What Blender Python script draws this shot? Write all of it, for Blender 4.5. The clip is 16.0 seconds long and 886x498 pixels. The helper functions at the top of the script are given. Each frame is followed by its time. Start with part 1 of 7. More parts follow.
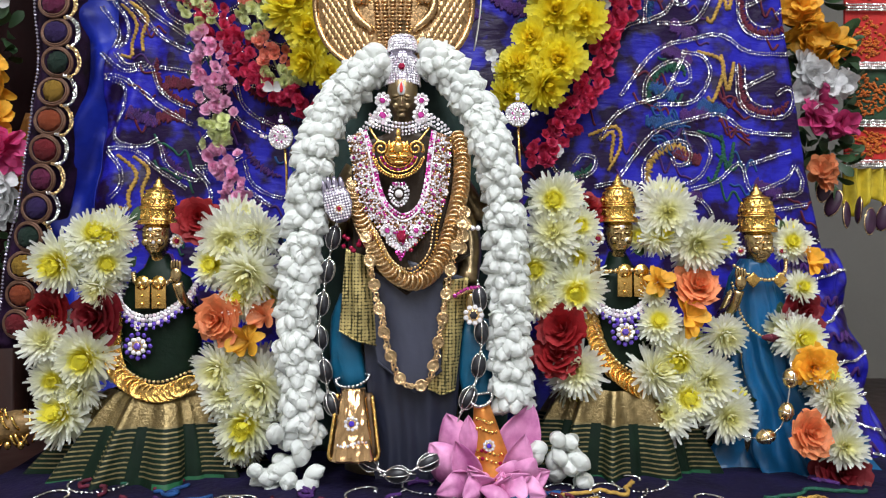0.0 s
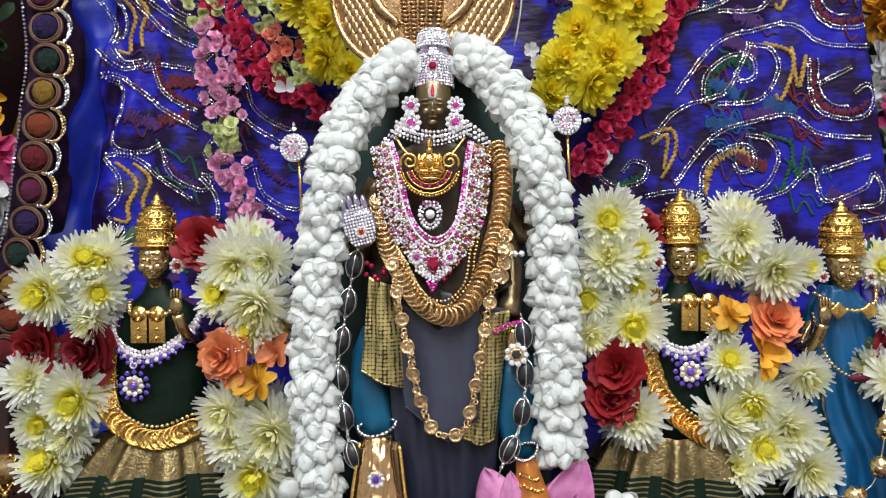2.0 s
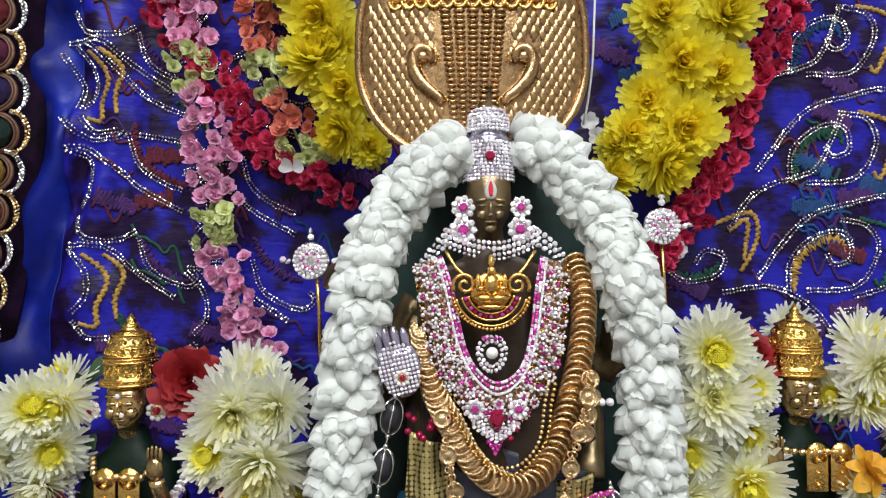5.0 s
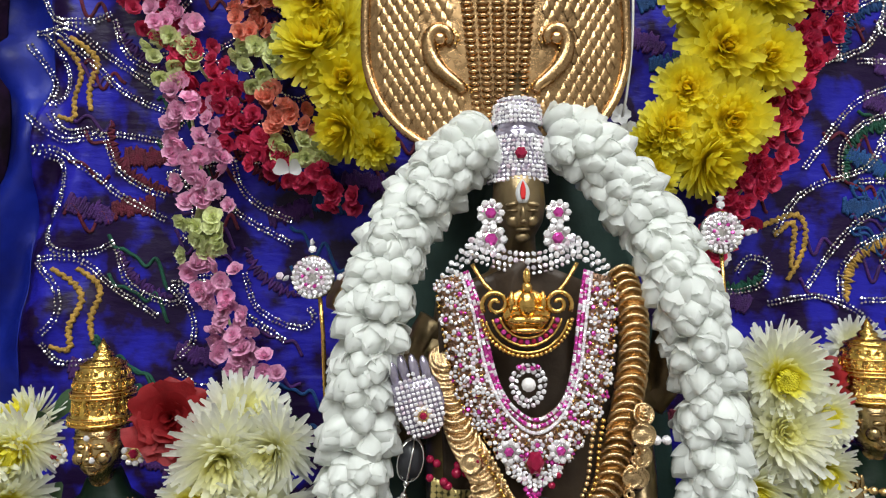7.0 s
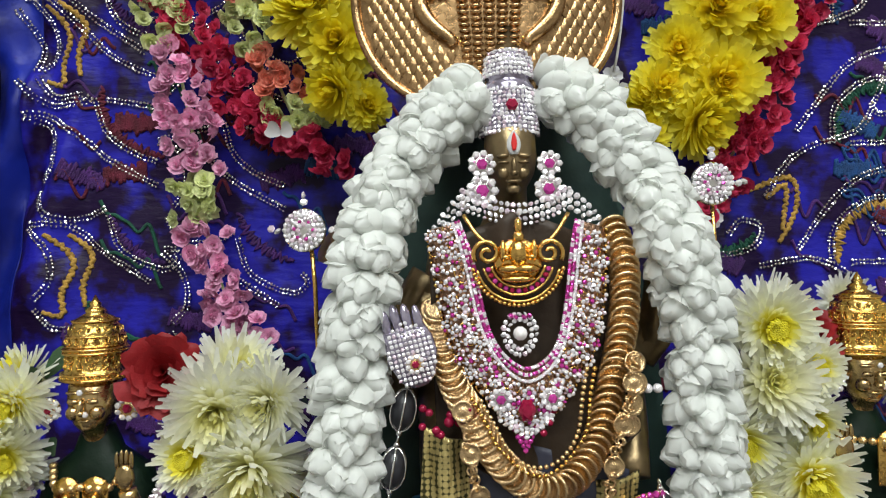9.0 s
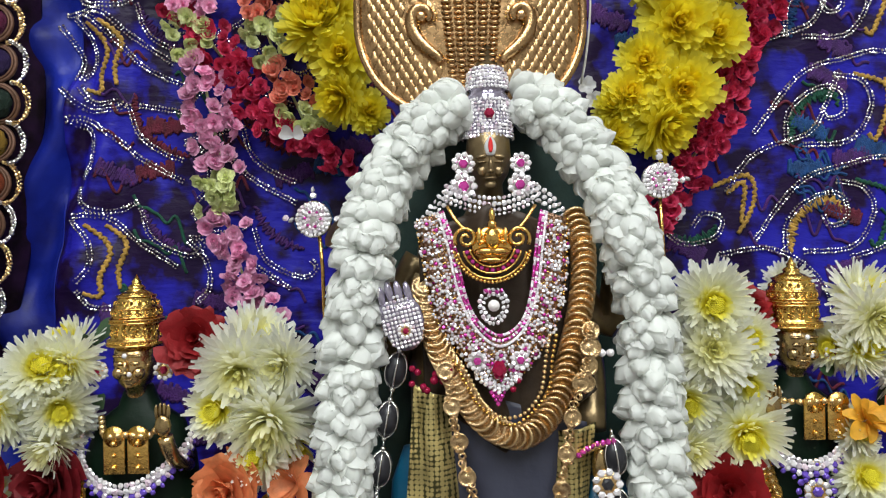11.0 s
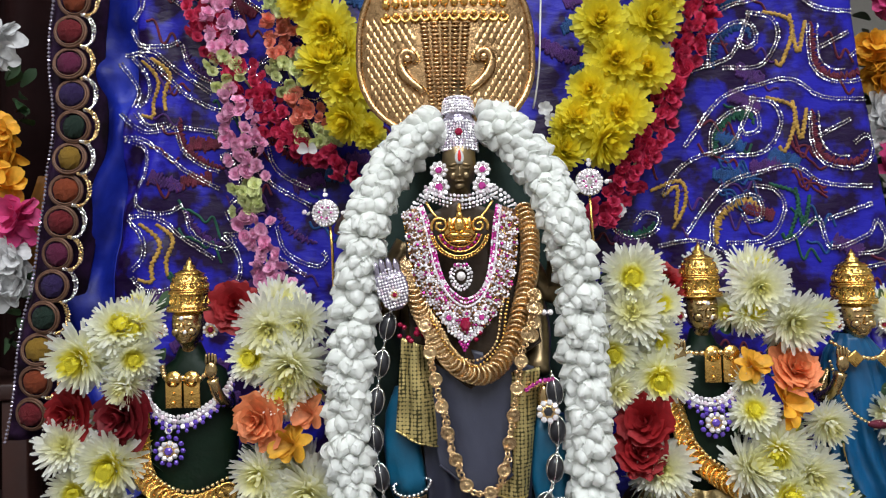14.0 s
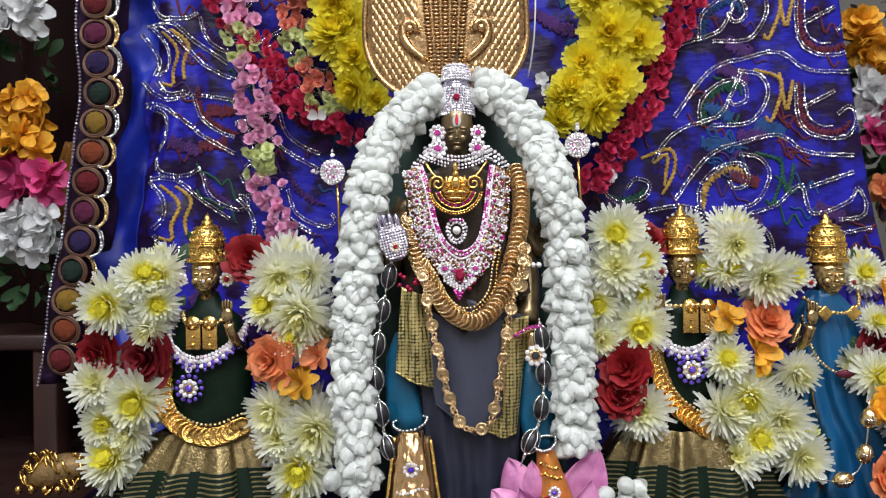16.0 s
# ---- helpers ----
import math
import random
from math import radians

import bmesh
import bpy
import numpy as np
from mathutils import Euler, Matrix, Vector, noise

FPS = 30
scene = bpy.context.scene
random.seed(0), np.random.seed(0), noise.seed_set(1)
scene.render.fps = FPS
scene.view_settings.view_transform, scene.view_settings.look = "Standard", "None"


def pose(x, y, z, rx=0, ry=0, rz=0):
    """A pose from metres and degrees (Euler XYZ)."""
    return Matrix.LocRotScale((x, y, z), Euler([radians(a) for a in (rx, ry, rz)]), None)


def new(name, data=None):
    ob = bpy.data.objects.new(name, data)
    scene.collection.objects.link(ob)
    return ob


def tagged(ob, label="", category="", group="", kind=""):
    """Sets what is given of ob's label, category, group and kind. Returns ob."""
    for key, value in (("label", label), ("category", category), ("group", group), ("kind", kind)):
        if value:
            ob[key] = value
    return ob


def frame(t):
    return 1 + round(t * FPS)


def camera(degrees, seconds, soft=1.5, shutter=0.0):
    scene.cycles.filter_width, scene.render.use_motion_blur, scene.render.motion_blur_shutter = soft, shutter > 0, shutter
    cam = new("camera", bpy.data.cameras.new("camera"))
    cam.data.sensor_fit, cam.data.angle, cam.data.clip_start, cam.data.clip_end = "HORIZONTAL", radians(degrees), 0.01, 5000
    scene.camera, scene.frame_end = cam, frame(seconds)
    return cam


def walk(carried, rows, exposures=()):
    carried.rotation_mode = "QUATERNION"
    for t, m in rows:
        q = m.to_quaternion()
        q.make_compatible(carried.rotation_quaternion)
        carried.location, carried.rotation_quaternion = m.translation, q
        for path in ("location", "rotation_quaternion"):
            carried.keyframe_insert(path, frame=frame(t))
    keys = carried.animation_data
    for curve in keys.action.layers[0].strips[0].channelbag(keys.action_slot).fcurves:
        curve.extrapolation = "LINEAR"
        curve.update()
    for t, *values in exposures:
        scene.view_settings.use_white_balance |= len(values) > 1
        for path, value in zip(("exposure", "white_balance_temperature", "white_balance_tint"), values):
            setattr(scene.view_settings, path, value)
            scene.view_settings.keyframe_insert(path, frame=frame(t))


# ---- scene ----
cam = camera(66.0, 16.0, 1.15)
METRES, EYE, TILT, LEAN, TURN = 0.6, 0.96, 0.0, 0.0, 0.0
ROWS = [
    (0.0, 0.0, 0.0, 0.0, 0.0, 0.0, -0.0),
    (0.5, -0.0072, 0.035, 0.0164, 0.29, -0.28, 0.19),
    (1.0, -0.0089, 0.074, 0.0314, 0.81, -0.56, 0.44),
    (1.5, -0.0181, 0.1117, 0.0408, 0.99, -1.14, 0.17),
    (2.0, -0.0267, 0.1336, 0.0537, 1.4, -1.17, -0.01),
    (2.5, -0.0434, 0.1531, 0.0655, 1.64, -1.22, -0.49),
    (3.0, -0.0677, 0.1638, 0.0779, 1.33, -0.61, -0.67),
    (3.5, -0.0892, 0.1754, 0.0967, 0.67, 0.32, -1.12),
    (4.0, -0.1061, 0.2318, 0.1199, 1.21, 0.97, -1.15),
    (4.5, -0.1025, 0.2895, 0.1458, 0.56, 0.71, 0.14),
    (5.0, -0.1115, 0.3322, 0.1694, -0.17, 0.8, 0.2),
    (7.5, -0.1417, 0.4359, 0.1798, -0.77, 1.03, 0.85),
    (8.0, -0.1449, 0.4308, 0.1695, -0.56, 0.94, 1.1),
    (8.5, -0.1442, 0.4347, 0.1571, -1.09, 0.61, 0.98),
    (9.0, -0.1345, 0.431, 0.1476, -1.06, 0.13, 1.14),
    (11.5, -0.1148, 0.2812, 0.1265, 0.35, -0.17, 0.79),
    (12.0, -0.1242, 0.2382, 0.1116, 1.14, -0.34, 0.5),
    (12.5, -0.1154, 0.2052, 0.0984, -0.01, -0.14, 0.91),
    (13.0, -0.1024, 0.1758, 0.095, 0.05, -0.01, 1.36),
    (13.5, -0.0897, 0.1399, 0.0978, -0.61, 1.0, 1.2),
    (14.0, -0.0806, 0.1076, 0.0923, 0.37, 1.47, 1.22),
    (14.5, -0.0683, 0.0898, 0.0818, 0.37, 0.96, 1.7),
    (15.0, -0.0585, 0.0734, 0.0725, 0.7, 0.52, 1.86),
    (15.5, -0.0534, 0.0581, 0.0597, 0.54, -0.31, 1.01),
    (16.0, -0.0598, 0.0343, 0.0539, 1.38, -0.0, 0.63),
]
walk(cam, [(t, pose(0, 0, EYE, TILT, LEAN, TURN) @ pose(METRES * x, METRES * y, METRES * z, 90 + pitch, roll, yaw)) for t, x, y, z, yaw, pitch, roll in ROWS],
     [(0.0, -0.42, 6150, 9), (3.5, -0.52, 6150, 9), (7.5, -0.68, 6350, 4), (9.0, -0.70, 6350, 3), (12.5, -0.62, 6250, 7), (16.0, -0.54, 6150, 9)])

# ---- world and lights ----
world = bpy.data.worlds.new("room_air")
scene.world = world
world.use_nodes = True
world.node_tree.nodes["Background"].inputs[0].default_value = (0.75, 0.85, 1.0, 1)
world.node_tree.nodes["Background"].inputs[1].default_value = 0.06


def ceiling_lamp(x, y, z, sx, sy, watts, colour):
    lamp = bpy.data.lights.new("ceiling_lamp", "AREA")
    lamp.shape, lamp.size, lamp.size_y, lamp.energy, lamp.color = "RECTANGLE", sx, sy, watts, colour
    ob = new("ceiling_lamp", lamp)
    ob.matrix_basis = pose(x, y, z)
    return ob


LAMP_Z = 2.38
LAMPS = [(-0.5, -0.85, 0.55, 1.4, 36.0), (0.5, -0.85, 0.55, 1.4, 36.0), (0.0, -0.05, 1.2, 0.2, 12.0)]
for lx, ly, sx, sy, watts in LAMPS:
    ceiling_lamp(lx, ly, LAMP_Z - 0.012, sx, sy, watts, (1.0, 0.985, 0.985))

# ---- geometry helpers ----
V = Vector
UP, FRONT = V((0, 0, 1)), V((0, -1, 0))
rnd = random.Random(7)


class Geo:
    """Collects vertices and faces for one mesh."""

    def __init__(self):
        self.v, self.f, self.m, self.s = [], [], [], []

    def add(self, shape, mat=None, slot=0, smooth=True):
        vs, fs = shape
        k = len(self.v)
        self.v += [tuple(mat @ V(p)) for p in vs] if mat is not None else [tuple(p) for p in vs]
        self.f += [tuple(i + k for i in q) for q in fs]
        self.m += [slot] * len(fs)
        self.s += [smooth] * len(fs)
        return self

    def core(self, starts):
        """Ties the feet of petals together in one small receptacle."""
        k = len(self.v)
        n = max(1, len(starts))
        self.v.append((0.0, 0.0, sum(self.v[q[0]][2] for q in starts) / n - 0.04))
        for q in starts:
            for a, b in zip(q, q[1:]):
                self.f.append((k, a, b))
                self.m.append(0)
                self.s.append(True)
        return self

    def mesh(self, name, mats):
        me = bpy.data.meshes.new(name)
        me.from_pydata(self.v, [], self.f)
        for mt in mats:
            me.materials.append(mt)
        me.polygons.foreach_set("material_index", self.m)
        me.polygons.foreach_set("use_smooth", self.s)
        me.update()
        return me


def part(name, geo, mats, parent=None, label="", m=None):
    """One mesh object, from a Geo or from a mesh made before."""
    mats = mats if isinstance(mats, (list, tuple)) else [mats]
    me = geo.mesh(name, mats) if isinstance(geo, Geo) else geo
    ob = new(name, me)
    if m is not None:
        ob.matrix_basis = m
    if parent is not None:
        ob.parent = parent
    if label:
        tagged(ob, label)
    return ob


def thing(name, label, category, group="", kind="", at=(0, 0, 0)):
    ob = new(name)
    ob.empty_display_size = 0.02
    ob.location = at
    return tagged(ob, label, category, group, kind)


def place(p, size=1.0, facing=FRONT, spin=0.0):
    """A matrix that sets a shape's z along facing, at p."""
    q = V(facing).to_track_quat("Z", "Y").to_matrix().to_4x4()
    return Matrix.Translation(V(p[:3])) @ q @ Matrix.Rotation(spin, 4, "Z") @ Matrix.Scale(size, 4)


def tilt_to(amount, base=FRONT):
    return (V(base) + V([rnd.uniform(-amount, amount) for _ in range(3)])).normalized()


def smooth_line(pts, step):
    """Points at even steps along a smooth line through pts."""
    pts = [V(p[:3]) for p in pts]
    ext = [2 * pts[0] - pts[1], *pts, 2 * pts[-1] - pts[-2]]
    fine = []
    for i in range(1, len(ext) - 2):
        a, b, c, d = ext[i - 1:i + 3]
        for k in range(16):
            t = k / 16
            fine.append(0.5 * ((2 * b) + (c - a) * t + (2 * a - 5 * b + 4 * c - d) * t * t + (3 * b - a - 3 * c + d) * t ** 3))
    fine.append(pts[-1])
    out, left = [fine[0]], step
    for a, b in zip(fine, fine[1:]):
        d = (b - a).length
        while d > 0 and d >= left:
            a = a + (b - a) * (left / d)
            out.append(a)
            d, left = (b - a).length, step
        left -= d
    return out


def loft(sections, n=24, caps=True, power=2.0):
    """Rings (x, y, z, rx, ry) one above the other."""
    vs, fs = [], []
    for x, y, z, rx, ry in sections:
        for k in range(n):
            a = 2 * math.pi * k / n
            c, s = math.cos(a), math.sin(a)
            vs.append((x + rx * math.copysign(abs(c) ** (2 / power), c), y + ry * math.copysign(abs(s) ** (2 / power), s), z))
    for j in range(len(sections) - 1):
        for k in range(n):
            fs.append((j * n + k, j * n + (k + 1) % n, (j + 1) * n + (k + 1) % n, (j + 1) * n + k))
    if caps:
        fs.append(tuple(range(n - 1, -1, -1)))
        fs.append(tuple((len(sections) - 1) * n + k for k in range(n)))
    return vs, fs


def lathe(profile, n=24):
    return loft([(0, 0, z, r, r) for r, z in profile], n)


def tube(pts, r, n=6, taper=None):
    pts = [V(p[:3]) for p in pts]
    vs, fs = [], []
    for i, p in enumerate(pts):
        d = (pts[min(i + 1, len(pts) - 1)] - pts[max(i - 1, 0)]).normalized()
        a = d.orthogonal().normalized() if abs(d.y) > 0.95 else d.cross(V((0, 1, 0))).normalized()
        b = d.cross(a)
        rr = r if taper is None else r * taper(i / max(1, len(pts) - 1))
        for k in range(n):
            t = 2 * math.pi * k / n
            vs.append(p + rr * (math.cos(t) * a + math.sin(t) * b))
    for i in range(len(pts) - 1):
        for k in range(n):
            fs.append((i * n + k, i * n + (k + 1) % n, (i + 1) * n + (k + 1) % n, (i + 1) * n + k))
    fs.append(tuple(range(n - 1, -1, -1)))
    fs.append(tuple((len(pts) - 1) * n + k for k in range(n)))
    return vs, fs


def ball(n=10, m=7, sx=1, sy=1, sz=1):
    vs, fs = [(0, 0, -sz)], []
    for j in range(1, m):
        a = math.pi * j / m
        for k in range(n):
            t = 2 * math.pi * k / n
            vs.append((sx * math.sin(a) * math.cos(t), sy * math.sin(a) * math.sin(t), -sz * math.cos(a)))
    vs.append((0, 0, sz))
    top = len(vs) - 1
    for k in range(n):
        fs.append((0, 1 + (k + 1) % n, 1 + k))
        fs.append((top, top - n + k, top - n + (k + 1) % n))
    for j in range(m - 2):
        for k in range(n):
            fs.append((1 + j * n + k, 1 + j * n + (k + 1) % n, 1 + (j + 1) * n + (k + 1) % n, 1 + (j + 1) * n + k))
    return vs, fs


def gem(n=6):
    """A cut stone, radius 1, table towards z."""
    vs = [(0.55 * math.cos(2 * math.pi * (k + 0.5) / n), 0.55 * math.sin(2 * math.pi * (k + 0.5) / n), 0.55) for k in range(n)]
    vs += [(math.cos(2 * math.pi * k / n), math.sin(2 * math.pi * k / n), 0.1) for k in range(n)]
    vs += [(0, 0, -0.5)]
    fs = [tuple(range(n))]
    for k in range(n):
        j = (k + 1) % n
        fs += [(k, n + k, n + j), (k, n + j, j), (n + k, 2 * n, n + j)]
    return vs, fs


def disc(n=16, h=0.10, rim=0.82):
    """A coin with a raised rim and a struck figure, radius 1, face towards z."""
    prof = [(0.001, -h), (1.0, -h), (1.0, h * 0.9), (rim, h), (rim * 0.93, h * 0.35), (0.42, h * 0.4), (0.28, h * 1.1), (0.001, h * 1.2)]
    return lathe(prof, n)


def torus(R=1.0, r=0.12, n=18, m=6):
    vs, fs = [], []
    for i in range(n):
        a = 2 * math.pi * i / n
        for j in range(m):
            b = 2 * math.pi * j / m
            vs.append(((R + r * math.cos(b)) * math.cos(a), (R + r * math.cos(b)) * math.sin(a), r * math.sin(b)))
    for i in range(n):
        for j in range(m):
            fs.append((i * m + j, ((i + 1) % n) * m + j, ((i + 1) % n) * m + (j + 1) % m, i * m + (j + 1) % m))
    return vs, fs


def box(sx, sy, sz, bevel=0.0):
    bm = bmesh.new()
    bmesh.ops.create_cube(bm, size=1)
    bmesh.ops.scale(bm, vec=(sx, sy, sz), verts=bm.verts)
    if bevel:
        bmesh.ops.bevel(bm, geom=bm.edges[:], offset=bevel, segments=2, affect="EDGES", profile=0.5)
    bm.verts.index_update()
    out = [tuple(v.co) for v in bm.verts], [tuple(v.index for v in f.verts) for f in bm.faces]
    bm.free()
    return out


def sheet(fn, nu, nv, thick=0.0):
    """A sheet from fn(u, v) -> point, u and v from 0 to 1, with a back at some thickness along y."""
    vs = [V(fn(i / nu, j / nv)) for j in range(nv + 1) for i in range(nu + 1)]
    w = nu + 1
    fs = [(j * w + i, j * w + i + 1, (j + 1) * w + i + 1, (j + 1) * w + i) for j in range(nv) for i in range(nu)]
    if thick:
        k = len(vs)
        vs += [p + V((0, thick, 0)) for p in vs]
        fs += [tuple(k + q for q in reversed(f)) for f in fs]
        rim = [i for i in range(w)] + [j * w + nu for j in range(1, nv + 1)] + [nv * w + i for i in range(nu - 1, -1, -1)] + [j * w for j in range(nv - 1, 0, -1)]
        fs += [(b, a, a + k, b + k) for a, b in zip(rim, rim[1:] + rim[:1])]
    return vs, fs


def petal(length, width, lift, curl, n=4, cup=0.25, base=0.3, tip=0.55, start=0.0):
    """A petal along x from the middle: lift and curl in radians; widest past the middle."""
    vs, fs = [], []
    x, z, a = start * math.cos(lift), start * math.sin(lift), lift
    for i in range(n + 1):
        t = i / n
        w = width * (base + (1 - base) * math.sin(min(1, t / 0.62) * math.pi / 2)) * (1 if t < 0.62 else 1 - (1 - tip) * ((t - 0.62) / 0.38) ** 2)
        vs += [(x, -w / 2, z + cup * w), (x, 0, z), (x, w / 2, z + cup * w)]
        a += curl / n
        x, z = x + length / n * math.cos(a), z + length / n * math.sin(a)
    for i in range(n):
        fs += [(3 * i, 3 * i + 3, 3 * i + 4, 3 * i + 1), (3 * i + 1, 3 * i + 4, 3 * i + 5, 3 * i + 2)]
    return vs, fs


def spun(a, jitter=0.0):
    return Matrix.Rotation(a + rnd.uniform(-jitter, jitter), 4, "Z")


# ---- materials ----
def mat(name, colour, rough=0.5, metal=0.0, var=0.15, scale=60.0, bump=0.0, bump_scale=200.0, sheen=0.0, coat=0.0, rand=0.0, second=None, trans=0.0, sub=0.0, spec=0.5):
    """A surface with broad and fine variation of its colour, and relief. rand: hue and value spread from piece to piece."""
    m = bpy.data.materials.new(name)
    m.use_nodes = True
    nt = m.node_tree
    b = nt.nodes["Principled BSDF"]
    N = nt.nodes.new
    L = nt.links.new
    co = N("ShaderNodeTexCoord")
    n1 = N("ShaderNodeTexNoise")
    n1.inputs["Scale"].default_value, n1.inputs["Detail"].default_value = scale, 5
    L(co.outputs["Object"], n1.inputs["Vector"])
    ramp = N("ShaderNodeValToRGB")
    ramp.color_ramp.elements[0].position, ramp.color_ramp.elements[1].position = 0.32, 0.68
    dark = [c * (1 - var) for c in colour]
    lite = [min(1, c * (1 + var)) for c in (second or colour)]
    ramp.color_ramp.elements[0].color, ramp.color_ramp.elements[1].color = (*dark, 1), (*lite, 1)
    L(n1.outputs["Fac"], ramp.inputs["Fac"])
    out = ramp.outputs["Color"]
    if rand:
        oi = N("ShaderNodeObjectInfo")
        hsv = N("ShaderNodeHueSaturation")
        mr = N("ShaderNodeMapRange")
        mr.inputs["To Min"].default_value, mr.inputs["To Max"].default_value = 1 - rand, 1 + rand
        L(oi.outputs["Random"], mr.inputs["Value"])
        L(mr.outputs["Result"], hsv.inputs["Value"])
        L(out, hsv.inputs["Color"])
        out = hsv.outputs["Color"]
    L(out, b.inputs["Base Color"])
    b.inputs["Roughness"].default_value, b.inputs["Metallic"].default_value = rough, metal
    b.inputs["Specular IOR Level"].default_value = spec
    n2 = N("ShaderNodeTexNoise")
    n2.inputs["Scale"].default_value, n2.inputs["Detail"].default_value = bump_scale, 3
    L(co.outputs["Object"], n2.inputs["Vector"])
    mr2 = N("ShaderNodeMapRange")
    mr2.inputs["To Min"].default_value, mr2.inputs["To Max"].default_value = max(0.02, rough - 0.12), min(1, rough + 0.12)
    L(n2.outputs["Fac"], mr2.inputs["Value"])
    L(mr2.outputs["Result"], b.inputs["Roughness"])
    if bump:
        bp = N("ShaderNodeBump")
        bp.inputs["Strength"].default_value, bp.inputs["Distance"].default_value = bump, 0.002
        L(n2.outputs["Fac"], bp.inputs["Height"])
        L(bp.outputs["Normal"], b.inputs["Normal"])
    if sheen:
        b.inputs["Sheen Weight"].default_value, b.inputs["Sheen Roughness"].default_value = sheen, 0.4
        b.inputs["Sheen Tint"].default_value = (*[min(1, c * 2 + 0.15) for c in colour], 1)
    if coat:
        b.inputs["Coat Weight"].default_value = coat
    if trans:
        b.inputs["Transmission Weight"].default_value = trans
    if sub:
        b.inputs["Subsurface Weight"].default_value, b.inputs["Subsurface Scale"].default_value = sub, 0.004
    return m


def thin(m, amount):
    """Lets light through, as a thin petal does."""
    nt = m.node_tree
    b, out = nt.nodes["Principled BSDF"], nt.nodes["Material Output"]
    tr, mx = nt.nodes.new("ShaderNodeBsdfTranslucent"), nt.nodes.new("ShaderNodeMixShader")
    mx.inputs[0].default_value = amount
    nt.links.new(b.inputs["Base Color"].links[0].from_socket, tr.inputs["Color"])
    nt.links.new(b.outputs[0], mx.inputs[1])
    nt.links.new(tr.outputs[0], mx.inputs[2])
    nt.links.new(mx.outputs[0], out.inputs["Surface"])
    return m


def radial(name, stops, rough=0.6, rand=0.08):
    """Petal colour that changes from the flower's middle outwards, as petals do."""
    m = bpy.data.materials.new(name)
    m.use_nodes = True
    nt = m.node_tree
    N, L, b = nt.nodes.new, nt.links.new, nt.nodes["Principled BSDF"]
    co, ln, ramp = N("ShaderNodeTexCoord"), N("ShaderNodeVectorMath"), N("ShaderNodeValToRGB")
    fl = N("ShaderNodeVectorMath")
    fl.operation, fl.inputs[1].default_value = "MULTIPLY", (1, 1, 0)
    ln.operation = "LENGTH"
    L(co.outputs["Object"], fl.inputs[0])
    L(fl.outputs["Vector"], ln.inputs[0])
    el = ramp.color_ramp.elements
    for i, (p, c) in enumerate(stops):
        e = el[i] if i < 2 else el.new(p)
        e.position, e.color = p, (*c, 1)
    L(ln.outputs["Value"], ramp.inputs["Fac"])
    no = N("ShaderNodeTexNoise")
    no.inputs["Scale"].default_value, no.inputs["Detail"].default_value = 6, 4
    L(co.outputs["Object"], no.inputs["Vector"])
    oi, hsv, ad = N("ShaderNodeObjectInfo"), N("ShaderNodeHueSaturation"), N("ShaderNodeMath")
    mr = N("ShaderNodeMapRange")
    mr.inputs["To Min"].default_value, mr.inputs["To Max"].default_value = 1 - rand, 1 + rand
    ad.operation = "MULTIPLY"
    L(oi.outputs["Random"], mr.inputs["Value"])
    mr3 = N("ShaderNodeMapRange")
    mr3.inputs["To Min"].default_value, mr3.inputs["To Max"].default_value = 0.82, 1.12
    L(no.outputs["Fac"], mr3.inputs["Value"])
    L(mr.outputs["Result"], ad.inputs[0])
    L(mr3.outputs["Result"], ad.inputs[1])
    L(ad.outputs["Value"], hsv.inputs["Value"])
    L(ramp.outputs["Color"], hsv.inputs["Color"])
    L(hsv.outputs["Color"], b.inputs["Base Color"])
    b.inputs["Roughness"].default_value = rough
    return thin(m, 0.50)


BLUE_VELVET = mat("blue_velvet", (0.018, 0.005, 0.050), 0.42, var=0.35, scale=38, bump=0.5, bump_scale=85, spec=0.22, second=(0.013, 0.011, 0.250))
BLUE_VELVET.node_tree.nodes["Color Ramp"].color_ramp.elements[0].position = 0.43
BLUE_VELVET.node_tree.nodes["Color Ramp"].color_ramp.elements[1].position = 0.59
nt = BLUE_VELVET.node_tree  # the nap lies in fine level streaks
for node in [n for n in nt.nodes if n.type == "TEX_NOISE" and n.inputs["Scale"].default_value > 50]:
    streak = nt.nodes.new("ShaderNodeMapping")
    streak.inputs["Scale"].default_value = (0.8, 1.0, 2.2)
    nt.links.new(node.inputs["Vector"].links[0].from_socket, streak.inputs["Vector"])
    nt.links.new(streak.outputs["Vector"], node.inputs["Vector"])
BLUE_PLAIN = mat("plain_blue_velvet", (0.008, 0.014, 0.21), 0.45, var=0.2, scale=30, bump=0.3, bump_scale=120, spec=0.3, second=(0.010, 0.022, 0.30))
NAVY = mat("navy_velvet", (0.004, 0.002, 0.020), 0.7, var=0.5, scale=30, bump=0.4, spec=0.25)
GOLD = mat("gold", (0.80, 0.50, 0.14), 0.24, 1.0, var=0.12, scale=90, bump=0.25, bump_scale=500)
GOLD_PALE = mat("pale_gold", (0.86, 0.62, 0.30), 0.26, 1.0, var=0.12, scale=70, bump=0.2, bump_scale=400)
GOLD_ROSE = mat("rose_gold", (0.72, 0.51, 0.27), 0.27, 1.0, var=0.14, scale=60, bump=0.2, bump_scale=300)
HOOD_GOLD = mat("hood_gold", (0.50, 0.315, 0.15), 0.27, 1.0, var=0.2, scale=40, bump=0.15, bump_scale=250)
POLISHED = mat("polished_gold", (0.74, 0.47, 0.23), 0.22, 1.0, var=0.15, scale=60)
